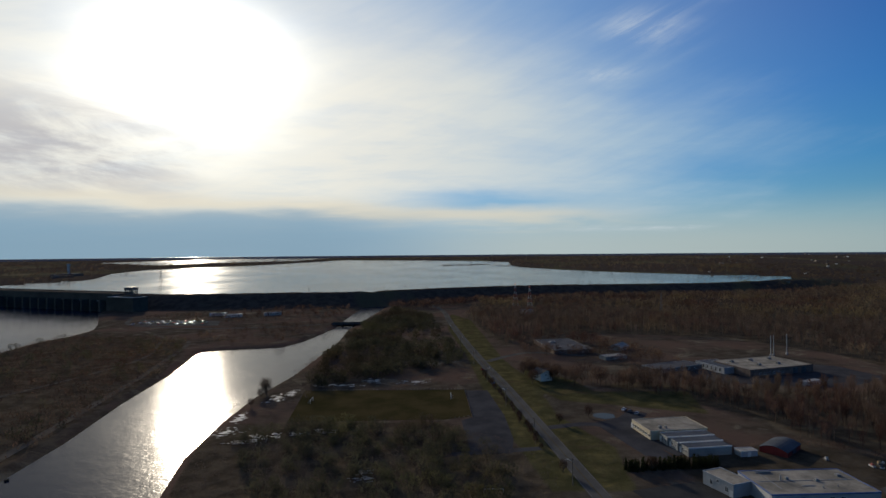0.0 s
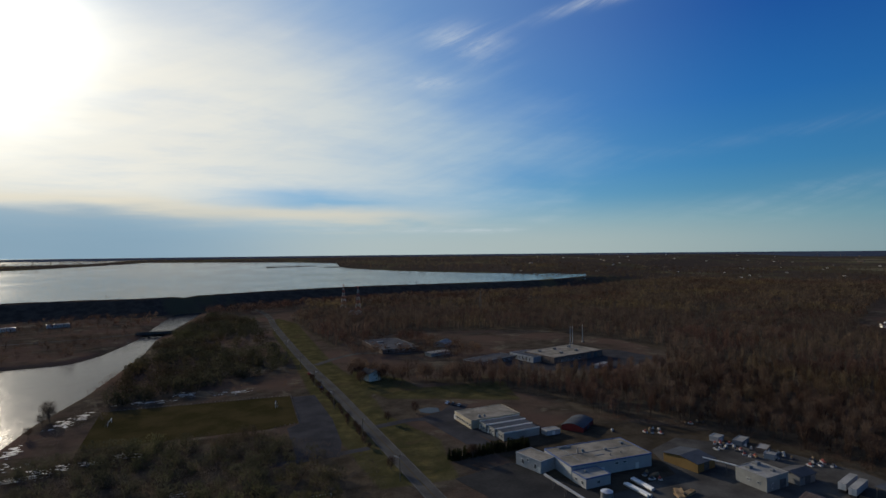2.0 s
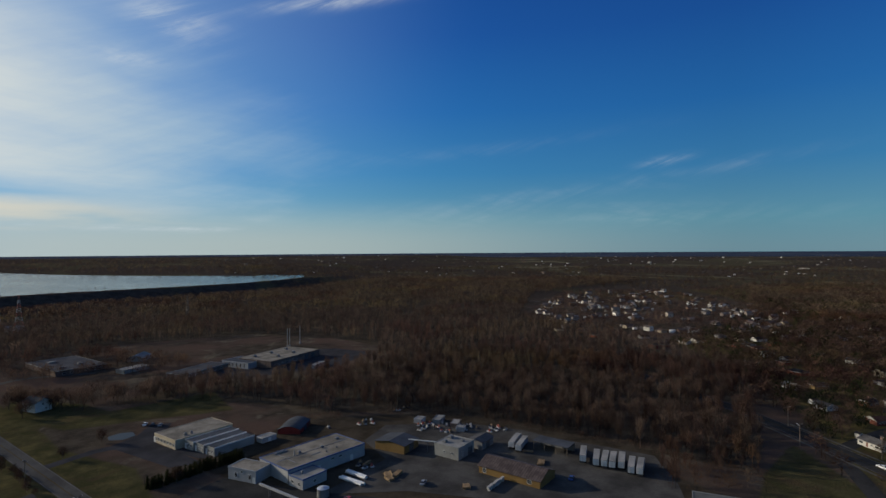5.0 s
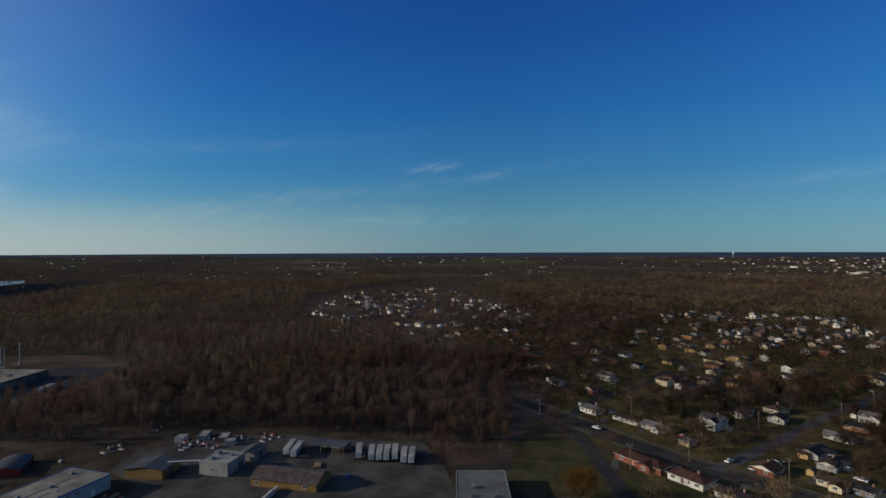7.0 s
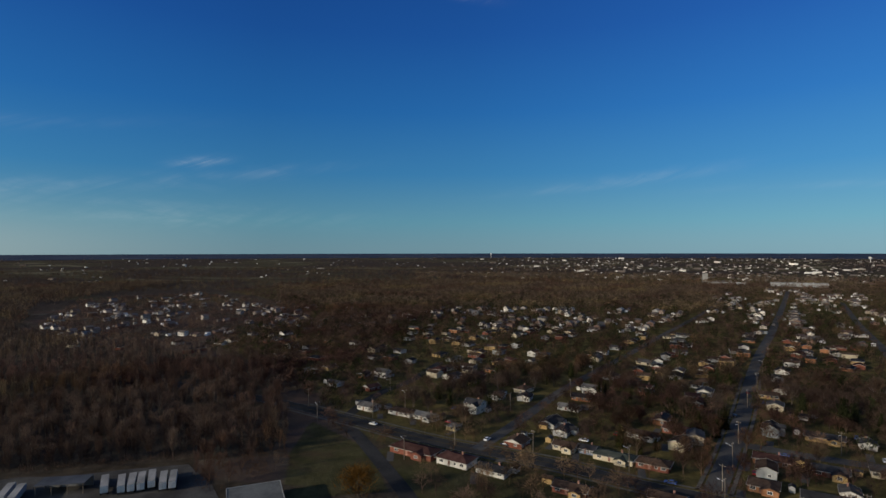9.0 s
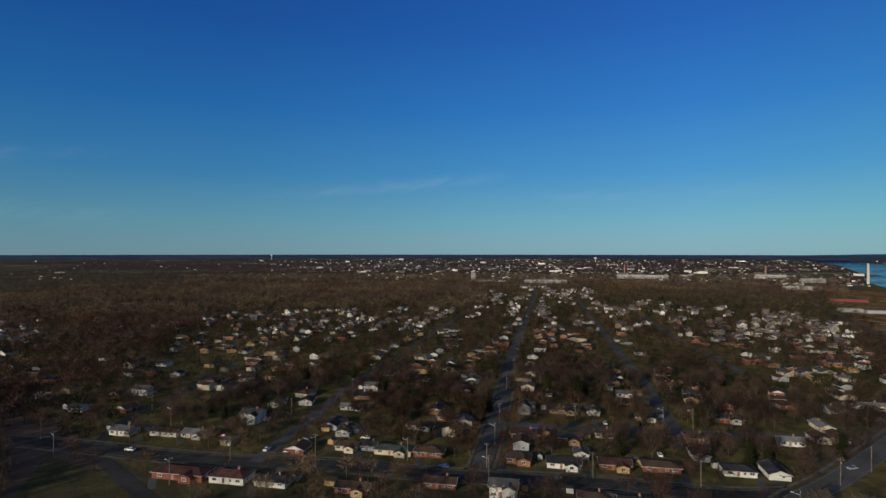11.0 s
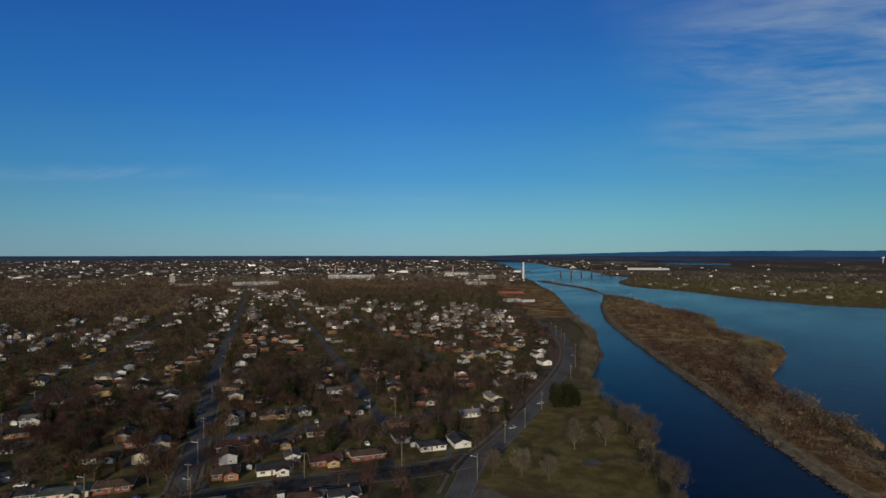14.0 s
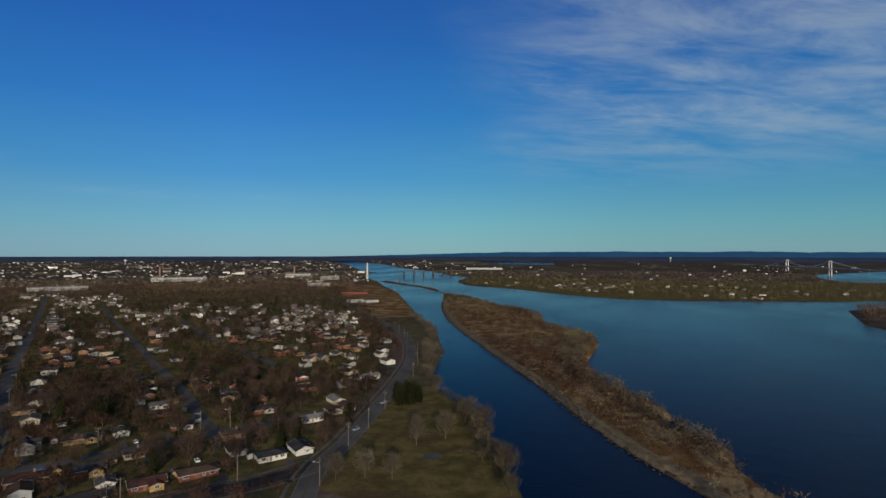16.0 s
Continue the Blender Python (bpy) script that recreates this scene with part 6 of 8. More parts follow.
# ---- works yard, mill, dam, masts, bridges ----
METAL = {
    "white": surf("white_sheet_metal", (0.2428, 0.2485, 0.2543), (0.3006, 0.3063, 0.3121), 0.5, 0.15, 2.0, 0.08, stripes=0.6, stripe_dark=0.88),
    "grey": surf("grey_sheet_metal", (0.1200, 0.1240, 0.1280), (0.1760, 0.1800, 0.1840), 0.5, 0.15, 2.0, 0.08, stripes=0.6, stripe_dark=0.85),
    "pale": surf("pale_grey_stucco", (0.1840, 0.1840, 0.1760), (0.2480, 0.2480, 0.2320), 0.8, 0.15, 2.0, 0.1),
    "tan": surf("ochre_sheet_metal", (0.1360, 0.0800, 0.0224), (0.1840, 0.1120, 0.0360), 0.6, 0.15, 2.0, 0.1, stripes=0.6, stripe_dark=0.85),
    "red": surf("red_sheet_metal", (0.1120, 0.0128, 0.0112), (0.1600, 0.0192, 0.0160), 0.5, 0.2, 2.0, 0.1, stripes=0.6, stripe_dark=0.85),
    "beige": surf("beige_cladding", (0.3200, 0.2720, 0.1920), (0.4000, 0.3440, 0.2480), 0.7, 0.2, 2.0, 0.1),
    "brown": surf("brown_brick", (0.1040, 0.0800, 0.0680), (0.1600, 0.1240, 0.1040), 0.9, 0.3, 3.0, 0.2),
}
TOPS = {
    "gravel": surf("tan_gravel_roof", (0.1300, 0.1186, 0.0994), (0.2525, 0.2295, 0.1913), 0.95, 0.12, 1.0, 0.25),
    "steel": surf("blue_grey_steel_roof", (0.0517, 0.0586, 0.0688), (0.0792, 0.0860, 0.0998), 0.76, 0.1, 1.0, 0.1, stripes=0.9, stripe_dark=0.85),
    "rust": surf("striped_rusty_roof", (0.0383, 0.0260, 0.0229), (0.0842, 0.0627, 0.0581), 0.7, 0.4, 1.5, 0.35, stripes=1.1, stripe_dark=0.35),
    "dark": surf("dark_felt_roof", (0.0536, 0.0551, 0.0612), (0.0842, 0.0857, 0.0918), 0.9, 0.1, 1.0, 0.2),
    "felt": surf("grey_felt_roof", (0.085, 0.088, 0.085), (0.125, 0.128, 0.122), 0.9, 0.12, 1.0, 0.25),
    "pale": surf("pale_membrane_roof", (0.1683, 0.1683, 0.1606), (0.2831, 0.2754, 0.2601), 0.8, 0.1, 1.0, 0.22),
}
BLUE_TRIM = surf("blue_trim", (0.05, 0.08, 0.18), (0.08, 0.12, 0.25), 0.5, 0.5, 2.0, 0.1)
DARK_STEEL = surf("dark_steel", (0.04, 0.04, 0.045), (0.08, 0.08, 0.085), 0.6, 0.5, 2.0, 0.15)
RED_PAINT = surf("red_tower_paint", (0.20, 0.045, 0.035), (0.28, 0.07, 0.05), 0.6, 0.5, 2.0, 0.1)
TIMBER = surf("sawn_timber", (0.1980, 0.1350, 0.0768), (0.2750, 0.2000, 0.1248), 0.8, 0.6, 3.0, 0.2, vary=0.2)
RUBBER = surf("tyre_rubber", (0.015, 0.015, 0.016), (0.03, 0.03, 0.03), 0.8, 1.0, 4.0, 0.1)


def on_side(side, L, W, pos):
    """Place on a wall: x, y, turn."""
    return {"s": (pos, -W / 2 - 0.04, 0), "n": (pos, W / 2 + 0.04, 180), "e": (L / 2 + 0.04, pos, 90), "w": (-L / 2 - 0.04, pos, 270)}[side]


def works(name, x, y, turn, L, W, h, wall, top, label, shape="flat", rise_=1.5, trim=None, doors=(), windows=(), units=(), category="building"):
    """A works building: walls, roof, edge trim, doors, windows and roof gear."""
    if math.hypot(x, y) < 620:
        k = (EYE - 0.74 * h) / (EYE - h)
        x, y, h, L, W = x * k, y * k, h * 0.74, L * 0.97, W * 0.93
        doors = [(a, b, c, min(d, h - 0.6)) for a, b, c, d in doors]
        windows = [(a, b, min(z, h - e - 0.5), d, e) for a, b, z, d, e in windows]
    ob = thing(name, x, y, None, turn, label, category)
    body = Shape()
    if shape == "gable":
        body = house_walls(L, W, h, rise_ / (W / 2), True)
        part("roof", gable_roof(L, W, h, rise_ / (W / 2), 0.5, 0.18), TOPS[top], ob)
    elif shape == "arch":
        n = 8
        ys = [-W / 2 + W * i / n for i in range(n + 1)]
        zs = [h + rise_ * math.sin(math.pi * i / n) for i in range(n + 1)]
        body.solid([(L / 2, -W / 2, -0.5), (L / 2, W / 2, -0.5)] + [(L / 2, a, b) for a, b in zip(ys[::-1], zs[::-1])], [(-L / 2, -W / 2, -0.5), (-L / 2, W / 2, -0.5)] + [(-L / 2, a, b) for a, b in zip(ys[::-1], zs[::-1])])
        roof, lx = Shape(), L / 2 + 0.3
        for i in range(n + 1):
            for x_ in (-lx, lx):
                for lift in (0.03, 0.18):
                    roof.v.append((x_, ys[i] * 1.03, zs[i] + lift))
        for i in range(n):
            a, b = 4 * i, 4 * i + 4
            roof.f += [(a, a + 2, b + 2, b), (a + 1, b + 1, b + 3, a + 3), (a, b, b + 1, a + 1), (a + 2, a + 3, b + 3, b + 2)]
        roof.f += [(0, 1, 3, 2), (4 * n, 4 * n + 2, 4 * n + 3, 4 * n + 1)]
        part("roof", roof, TOPS[top], ob)
    else:
        body.box(0, 0, -0.5, L, W, h + 0.5)
        part("roof", Shape().box(0, 0, h, L - 0.5, W - 0.5, 0.15), TOPS[top], ob)
        edge = Shape()
        for ex, ey, sx, sy in ((0, -W / 2, L + 0.2, 0.25), (0, W / 2, L + 0.2, 0.25), (-L / 2, 0, 0.25, W - 0.25), (L / 2, 0, 0.25, W - 0.25))[:2 if shape == "bay" else 4]:
            edge.box(ex, ey, h - 0.25, sx, sy, 0.55)
        part("parapet", edge, trim or METAL[wall], ob)
    part("wall", body, METAL[wall], ob)
    for side, pos, w, hh in doors:
        dx, dy, dt = on_side(side, L, W, pos)
        d = part("door", Shape().box(0, 0, 0, w, 0.15, hh).box(-w / 2 - 0.1, 0, 0, 0.2, 0.2, hh).box(w / 2 + 0.1, 0, 0, 0.2, 0.2, hh).box(0, 0, hh, w + 0.4, 0.2, 0.2), DARK_STEEL if w > 2 else TRIM, ob)
        d.matrix_basis = pose(dx, dy, 0.05, 0, 0, dt)
    for side, pos, z, w, hh in windows:
        dx, dy, dt = on_side(side, L, W, pos)
        put_window(ob, dx, dy, z, dt, w, hh)
    for ux, uy, sx, sy, sz in units:
        u = part("roof_unit", Shape().box(0, 0, 0, sx, sy, sz * 0.75).box(0, 0, sz * 0.75, sx * 0.7, sy * 0.7, sz * 0.25), METAL["grey"], ob, "grey ventilation unit")
        u.matrix_basis = pose(ux, uy, h + 0.15)
    built(x, y, max(L, W) / 2)
    return ob


# workshops by the country road, in stepped bays
shop = works("workshop", 109, 266, 7.5, 30, 20, 5.6, "beige", "gravel", "long beige workshop with a gravel roof and small windows", trim=METAL["beige"],
             windows=[("w", -8 + 2.7 * i, 1.2, 1.6, 1.5) for i in range(7)], doors=[("w", 9, 1.2, 2.3)], units=((-8, -6, 1.4, 1.2, 1.3), (-5, -6, 1.0, 1.0, 1.2)))
for k in range(3):
    works("workshop_bay", 112.0 + 1.0 * k, 252.6 - 6.9 * k, 7.5, 24 - 1.5 * k, 6.8, 5.2 - 0.1 * k, "pale", "steel", "grey workshop bay with a blue steel roof and white edge", "bay", trim=TRIM,
          windows=[("w", -1.5, 1.2, 1.6, 1.4), ("w", 1.2, 1.2, 1.6, 1.4)], doors=[("w", 3.0, 0.9, 2.2)])
works("store", 131, 238, 7.5, 8, 5, 3.0, "white", "pale", "small white lean-to store beside the workshops", doors=[("s", 0, 1.1, 2.1)])
works("red_shed", 149, 243, 40, 17, 12, 2.9, "red", "steel", "red metal shed with a curved blue-grey roof", shape="arch", rise_=1.6, doors=[("s", 0, 4.0, 3.2)])
# white factory in several volumes
works("factory", 129, 195.5, 2, 40, 22, 7.0, "white", "gravel", "long white factory with a tan gravel roof and blue trim", trim=BLUE_TRIM,
      doors=[("s", -8, 1.6, 2.6), ("s", -5, 1.6, 2.6), ("s", 12, 1.2, 2.3), ("e", -3, 3.5, 3.6)], windows=[("s", 2, 3.2, 1.8, 1.0), ("s", 6, 3.2, 1.8, 1.0)],
      units=((-6, 2, 1.2, 1.0, 0.9), (-9, 1, 0.5, 0.5, 2.2), (15, 4, 1.6, 1.6, 0.7), (2, -6, 0.5, 0.5, 0.9), (8, -5, 0.4, 0.4, 0.8), (4, 0, 1.4, 1.0, 0.8), (0, 0.5, 36, 0.35, 0.12), (-13, 2, 0.35, 16, 0.12), (-2, -4, 5, 0.5, 0.15), (-11, 8, 6.0, 0.4, 0.5), (-11, 9, 6.0, 0.4, 0.5)))
works("front_office", 104, 202, 20, 9, 15, 6.4, "white", "gravel", "white front block of the factory with blue corner strips", trim=METAL["white"], windows=[("w", -4, 1.2, 1.4, 2.0), ("w", 0, 3.6, 1.2, 1.2), ("w", 3, 1.2, 1.4, 2.0)], doors=[("w", -6, 1.1, 2.2)])
works("factory_office", 117, 181.5, 6, 12, 9, 5.2, "white", "pale", "low white office block with blue trim", trim=BLUE_TRIM, windows=[("w", -2, 1.2, 1.5, 1.3), ("w", 2, 1.2, 1.5, 1.3), ("s", 0, 1.2, 1.5, 1.3)], doors=[("e", 0, 1.1, 2.2)], units=((-2, 1, 0.8, 0.8, 1.0),))
works("ochre_shed", 165, 184, 14, 12, 17, 5.0, "tan", "steel", "ochre metal shed with a shallow grey roof", shape="gable", rise_=1.2, doors=[("e", -4, 2.4, 3.2), ("e", 3, 2.4, 3.2), ("s", 0, 3.0, 3.4)])
works("grey_works", 176, 159, 8, 13, 13.5, 7.0, "pale", "pale", "two-storey pale grey works building with a flat roof", windows=[("w", -3, 2.0, 1.2, 1.0), ("w", 1, 2.0, 1.2, 1.0), ("s", -3, 1.0, 1.0, 2.0)], doors=[("s", 3, 3.0, 3.2)],
      units=((-3, 3, 2.0, 1.8, 1.0), (2, -3, 1.2, 1.2, 0.9), (3, 4, 2.4, 2.0, 1.1)))
works("grey_annex", 192.5, 158, 8, 10, 8.5, 4.6, "grey", "dark", "grey annex with a shallow gable roof", shape="gable", rise_=1.0, doors=[("s", 0, 2.6, 2.8)])
works("brown_shed", 177, 127, 97, 28, 14, 4.0, "tan", "rust", "ochre shed with a rust-striped steel roof", shape="gable", rise_=2.4, windows=[("n", -9, 1.0, 1.8, 1.5), ("n", 11, 0.8, 1.6, 1.9)], doors=[("s", 2, 3.5, 3.2)])
works("flat_hall", 187.5, 54, 19, 27, 20, 6.0, "pale", "felt", "wide hall with a grey felt roof", units=((-2, 3, 2.0, 1.6, 1.0), (-9, -4, 1.4, 1.2, 0.9), (-9, 4, 1.2, 0.8, 0.9), (-12, 8, 0.5, 0.5, 3.0)), doors=[("w", 0, 3.5, 3.4)])
carport = thing("carport", 212.5, 132, None, 97, "open carport with a flat blue-grey steel roof on posts", "carport")
part("roof", Shape().box(0, 0, 3.8, 17, 8, 0.25), TOPS["steel"], carport)
part("back_wall", Shape().box(0, -3.9, -0.2, 17, 0.15, 3.9), METAL["grey"], carport)
for px in (-8, -2.7, 2.7, 8):
    for py in (3.7, -3.6):
        part("post", shared("carport_post", lambda: Shape().box(0, 0, -0.2, 0.22, 0.22, 4.0).mesh("post", WOOD_POLE)), None, carport).matrix_basis = pose(px, py, 0)
built(212, 132, 9)

# the mill and the outlying sheds beyond the trees
works("mill", 233, 401, 17, 60, 38, 7.0, "brown", "gravel", "large brown mill with a wide tan gravel roof", trim=METAL["brown"], units=[(-20 + 9 * i, 8 * (-1) ** i, 2.4, 2.0, 1.6) for i in range(5)], doors=[("s", 12, 4.0, 4.0), ("s", 20, 4.0, 4.0)], windows=[("s", -20 + 4 * i, 1.2, 2.2, 1.6) for i in range(6)])
works("mill_wing", 204, 404, 17, 20, 30, 6.0, "white", "steel", "white mill wing with a blue-grey steel roof", windows=[("w", -10 + 4 * i, 1.0, 1.6, 3.0) for i in range(6)], units=((0, 6, 2, 2, 1.2), (3, -4, 2, 2, 1.2)))
for sx, sy in ((277, 463), (280, 464), (293, 467), (295, 470)):
    st = thing("stack", sx, sy, None, 0, "slim pale steel exhaust stack behind the mill", "chimney", "mill stacks")
    part("pipe", Shape().rod((0, 0, 0), (0, 0, 17), 0.34, 0.28, 8), PALE_CONCRETE, st)
    part("base", Shape().box(0, 0, -0.3, 1.4, 1.4, 1.4), METAL["grey"], st)
works("long_shed", 169, 405, 22, 44, 18, 5.0, "brown", "dark", "long dark brown shed with a flat felt roof", trim=METAL["pale"], windows=[("s", -16 + 6 * i, 1.0, 2.0, 1.4) for i in range(6)])
works("pale_shed", 158, 494, 50, 18, 13, 4.0, "pale", "pale", "pale grey shed with a broad gable roof", shape="gable", rise_=2.4, doors=[("e", 0, 3.5, 3.2)])
works("low_works", 108, 500, 8, 36, 62, 5.0, "brown", "dark", "low dark works with a patched flat roof", trim=METAL["pale"], units=((-6, 10, 6, 3, 1.2), (5, -12, 3, 3, 1.2), (-10, -20, 4, 2, 1.0)), windows=[("s", -12 + 5 * i, 1.0, 2.2, 1.5) for i in range(6)])
works("pump_house", 140, 452, 20, 22, 10, 3.6, "pale", "pale", "low pale pump house among bare trees", windows=[("s", -6, 1.0, 2.0, 1.2), ("s", 0, 1.0, 2.0, 1.2)])
works("container_office", 242, 361, 25, 16, 4, 3.2, "white", "pale", "long white site office beside the mill", windows=[("s", -5 + 3 * i, 1.0, 1.2, 1.0) for i in range(4)])
house(69, 385, 110, 12, 9, 5.2, "white", "grey", True, True, "", 3.0, "farmhouse by the road")
works("barn", 120, 792, 10, 16, 12, 4, "pale", "pale", "small pale farm building among bare trees", shape="gable", rise_=2.5)


def trailer(x, y, turn, group="parked trailers", length=12.2):
    key = ("trailer", length)
    if key in HOUSE_KITS:
        return copy_thing(HOUSE_KITS[key], pose(x, y, 0.08, 0, 0, turn))
    ob = thing("semi_trailer", x, y, 0.08, turn, "white box semi-trailer parked in the yard", "trailer", group)
    HOUSE_KITS[key] = ob
    part("box", Shape().box(0, 0, 1.15, length, 2.5, 2.45), METAL["white"], ob)
    part("roof", Shape().box(0, 0, 3.6, length, 2.52, 0.06), TOPS["pale"], ob)
    for side in (-0.64, 0.64):
        part("door", Shape().box(-length / 2 - 0.04, side, 1.2, 0.08, 1.18, 2.3).box(-length / 2 - 0.1, side * 0.5, 1.3, 0.05, 0.05, 2.1), TRIM, ob)
    part("chassis", Shape().box(0, 0, 0.85, length * 0.95, 1.1, 0.3).box(-length / 2 + 0.1, 0, 0.5, 0.12, 2.3, 0.12), DARK_STEEL, ob)
    for wx in (-length / 2 + 1.6, -length / 2 + 2.9):
        for wy in (-1.05, 1.05):
            part("wheel", shared("trailer_wheel", lambda: Shape().rod((0, -0.28, 0), (0, 0.28, 0), 0.5, 0.5, 12).mesh("wheel", RUBBER)), None, ob).matrix_basis = pose(wx, wy, 0.5)
    for wy in (-0.8, 0.8):
        part("landing_leg", Shape().box(length / 2 - 2.5, wy, 0, 0.15, 0.15, 1.0), DARK_STEEL, ob)
    return ob


for ax, ay, bx, by in ((206, 114, 222, 122), (206, 108, 223, 116), (207, 105, 224, 112), (208, 102, 225, 109), (210, 99, 229, 107), (208, 94, 226, 101), (209, 91, 226, 97)):
    d = Vector((bx - ax, by - ay)).normalized()
    trailer(ax + d.x * 7, ay + d.y * 7, math.degrees(math.atan2(d.y, d.x)))
trailer(206, 148.5, 20, length=13.0)
trailer(205, 144.0, 20, length=13.0)

CAR_PAINTS = [surf("car_paint", c, tuple(k * 1.1 for k in c), 0.25, 1.0, 3.0, 0.03) for c in ((0.60, 0.60, 0.60), (0.03, 0.03, 0.035), (0.22, 0.23, 0.25), (0.25, 0.03, 0.03), (0.05, 0.08, 0.20))]
CAR_WORDS = ("white", "black", "silver-grey", "dark red", "dark blue")


def car(x, y, turn, paint, group="parked cars"):
    key = ("car", paint)
    m = pose(x, y, land(x, y) + 0.14, 0, 0, turn)
    if key in HOUSE_KITS:
        return copy_thing(HOUSE_KITS[key], m)
    ob = tagged(new("car"), f"{CAR_WORDS[paint]} saloon car standing on the asphalt", "car", group)
    ob.matrix_basis = m
    HOUSE_KITS[key] = ob
    body = Shape()
    side = [(-2.2, 0.35), (2.2, 0.35), (2.25, 0.75), (1.2, 0.92), (-1.9, 0.98), (-2.25, 0.8)]
    body.solid([(a, -0.88, b) for a, b in side], [(a, 0.88, b) for a, b in side])
    part("body", body, CAR_PAINTS[paint], ob)
    cabin = Shape().solid([(-1.8, -0.8, 0.95), (1.1, -0.8, 0.92), (1.1, 0.8, 0.92), (-1.8, 0.8, 0.95)], [(-1.2, -0.62, 1.40), (0.25, -0.62, 1.42), (0.25, 0.62, 1.42), (-1.2, 0.62, 1.40)])
    part("cabin", cabin, PANE, ob)
    part("roof", Shape().box(-0.48, 0, 1.41, 1.4, 1.2, 0.05), CAR_PAINTS[paint], ob)
    for wx in (-1.35, 1.35):
        for wy in (-0.8, 0.8):
            part("wheel", shared("car_wheel", lambda: Shape().rod((0, -0.11, 0), (0, 0.11, 0), 0.33, 0.33, 10).mesh("wheel", RUBBER)), None, ob).matrix_basis = pose(wx, wy, 0.33)
    return ob


for k, (x, y, t) in enumerate(((101, 308, 60), (103.5, 304.5, 60), (106, 301, 60), (29, 417, 98), (33.5, 372, 98), (258, -34, -36), (250, -41, 50), (132, -250, 80), (213, -136, -36), (230, -160, 54),
                               (222, -199, -36), (287, -172, -36), (148, 150, 30), (120, 160, 80), (190, 110, 20), (284, 22, 54), (176, -133, 54), (140, -300, 75), (334, -209, -36), (206, -98, 54))):
    car(x, y, t, k % 5)
rng = random.Random(3)
for k in range(26):
    car(-400 + 11 * (k % 9) + rng.uniform(-1, 1), 705 + 14 * (k // 9) + rng.uniform(-1, 1), 80, k % 5, "cars below the dam")
for k in range(46):  # cars in drives
    b = BUILT[k % len(NEAREST)]
    x, y = b[0] + rng.uniform(-12, 12), b[1] + rng.uniform(-12, 12)
    if free(x, y, 1.6):
        car(x, y, rng.choice((ALONG, ACROSS)), k % 5, "cars in the drives")


def pile(name, x, y, turn, count, length, thick, mat, label, layers=3, round_=False):
    ob = thing(name, x, y, 0.06, turn, label, name.replace("_", " "))
    rng_ = random.Random(int(x * 7 + y))
    if not round_ and length > 2:
        count, thick = count * 2, thick * 0.55
    for k in range(count):
        row, lay = k % max(1, count // layers), k // max(1, count // layers)
        s = Shape()
        if round_:
            s.rod((-length / 2, 0, thick / 2), (length / 2, 0, thick / 2), thick / 2, None, 10)
        else:
            s.box(0, 0, 0, length * rng_.uniform(0.8, 1), thick * 0.9, thick * 0.8)
        p = part("pipe" if round_ else "board", s, mat, ob)
        p.matrix_basis = pose(rng_.uniform(-0.3, 0.3), (row - count / layers / 2) * thick + 0.5 * thick * (lay % 2), lay * thick * 0.85, 0, 0, rng_.uniform(-4, 4))
    return ob


pile("pipe_stack", 130, 172, 95, 2, 12, 1.2, GALVANISED, "pair of long galvanised culvert pipes in the yard", 1, True)
pile("pipe_stack", 135, 175.5, 98, 2, 11, 1.2, GALVANISED, "pair of long galvanised culvert pipes in the yard", 1, True)
pile("timber_stack", 147, 164, 20, 16, 6, 0.5, TIMBER, "jumbled heap of rough timber", 4)
pile("timber_stack", 142, 163, 75, 12, 4, 0.6, TIMBER, "jumbled heap of rough timber", 3)
pile("timber_stack", 196, 128, 30, 15, 6, 0.5, TIMBER, "loose stack of pale sawn timber", 3)
pile("timber_stack", 144, 166, 60, 14, 5, 0.6, TIMBER, "jumbled heap of rough timber", 3)
pile("timber_stack", 146, 182, 20, 10, 5, 0.5, TIMBER, "low heap of boards on the yard", 3)
pile("block_stack", 165.5, 128.5, 98, 24, 1.2, 1.0, PALE_CONCRETE, "long row of pale wrapped blocks along the shed", 2)
pile("timber_stack", 157, 136, 45, 12, 4, 0.6, TIMBER, "heap of scrap wood by the shed", 3)
pile("timber_stack", 203, 140, 110, 9, 6, 0.4, TIMBER, "few long boards on the ground", 3)
for x, y, t, L, lab in ((199, 204, 20, 5.5, "small white site cabin at the wood's edge"), (206, 197, 25, 9, "open-sided grey machine shelter"), (207, 186, 30, 8, "low reddish storage hut"), (203, 179, 30, 4, "small white box van body")):
    works("hut", x, y, t, L, 4.5, 2.8, "white" if "white" in lab else "brown" if "red" in lab else "grey", "pale", lab, doors=[("s", 0, 1.2, 2.2)], category="hut")
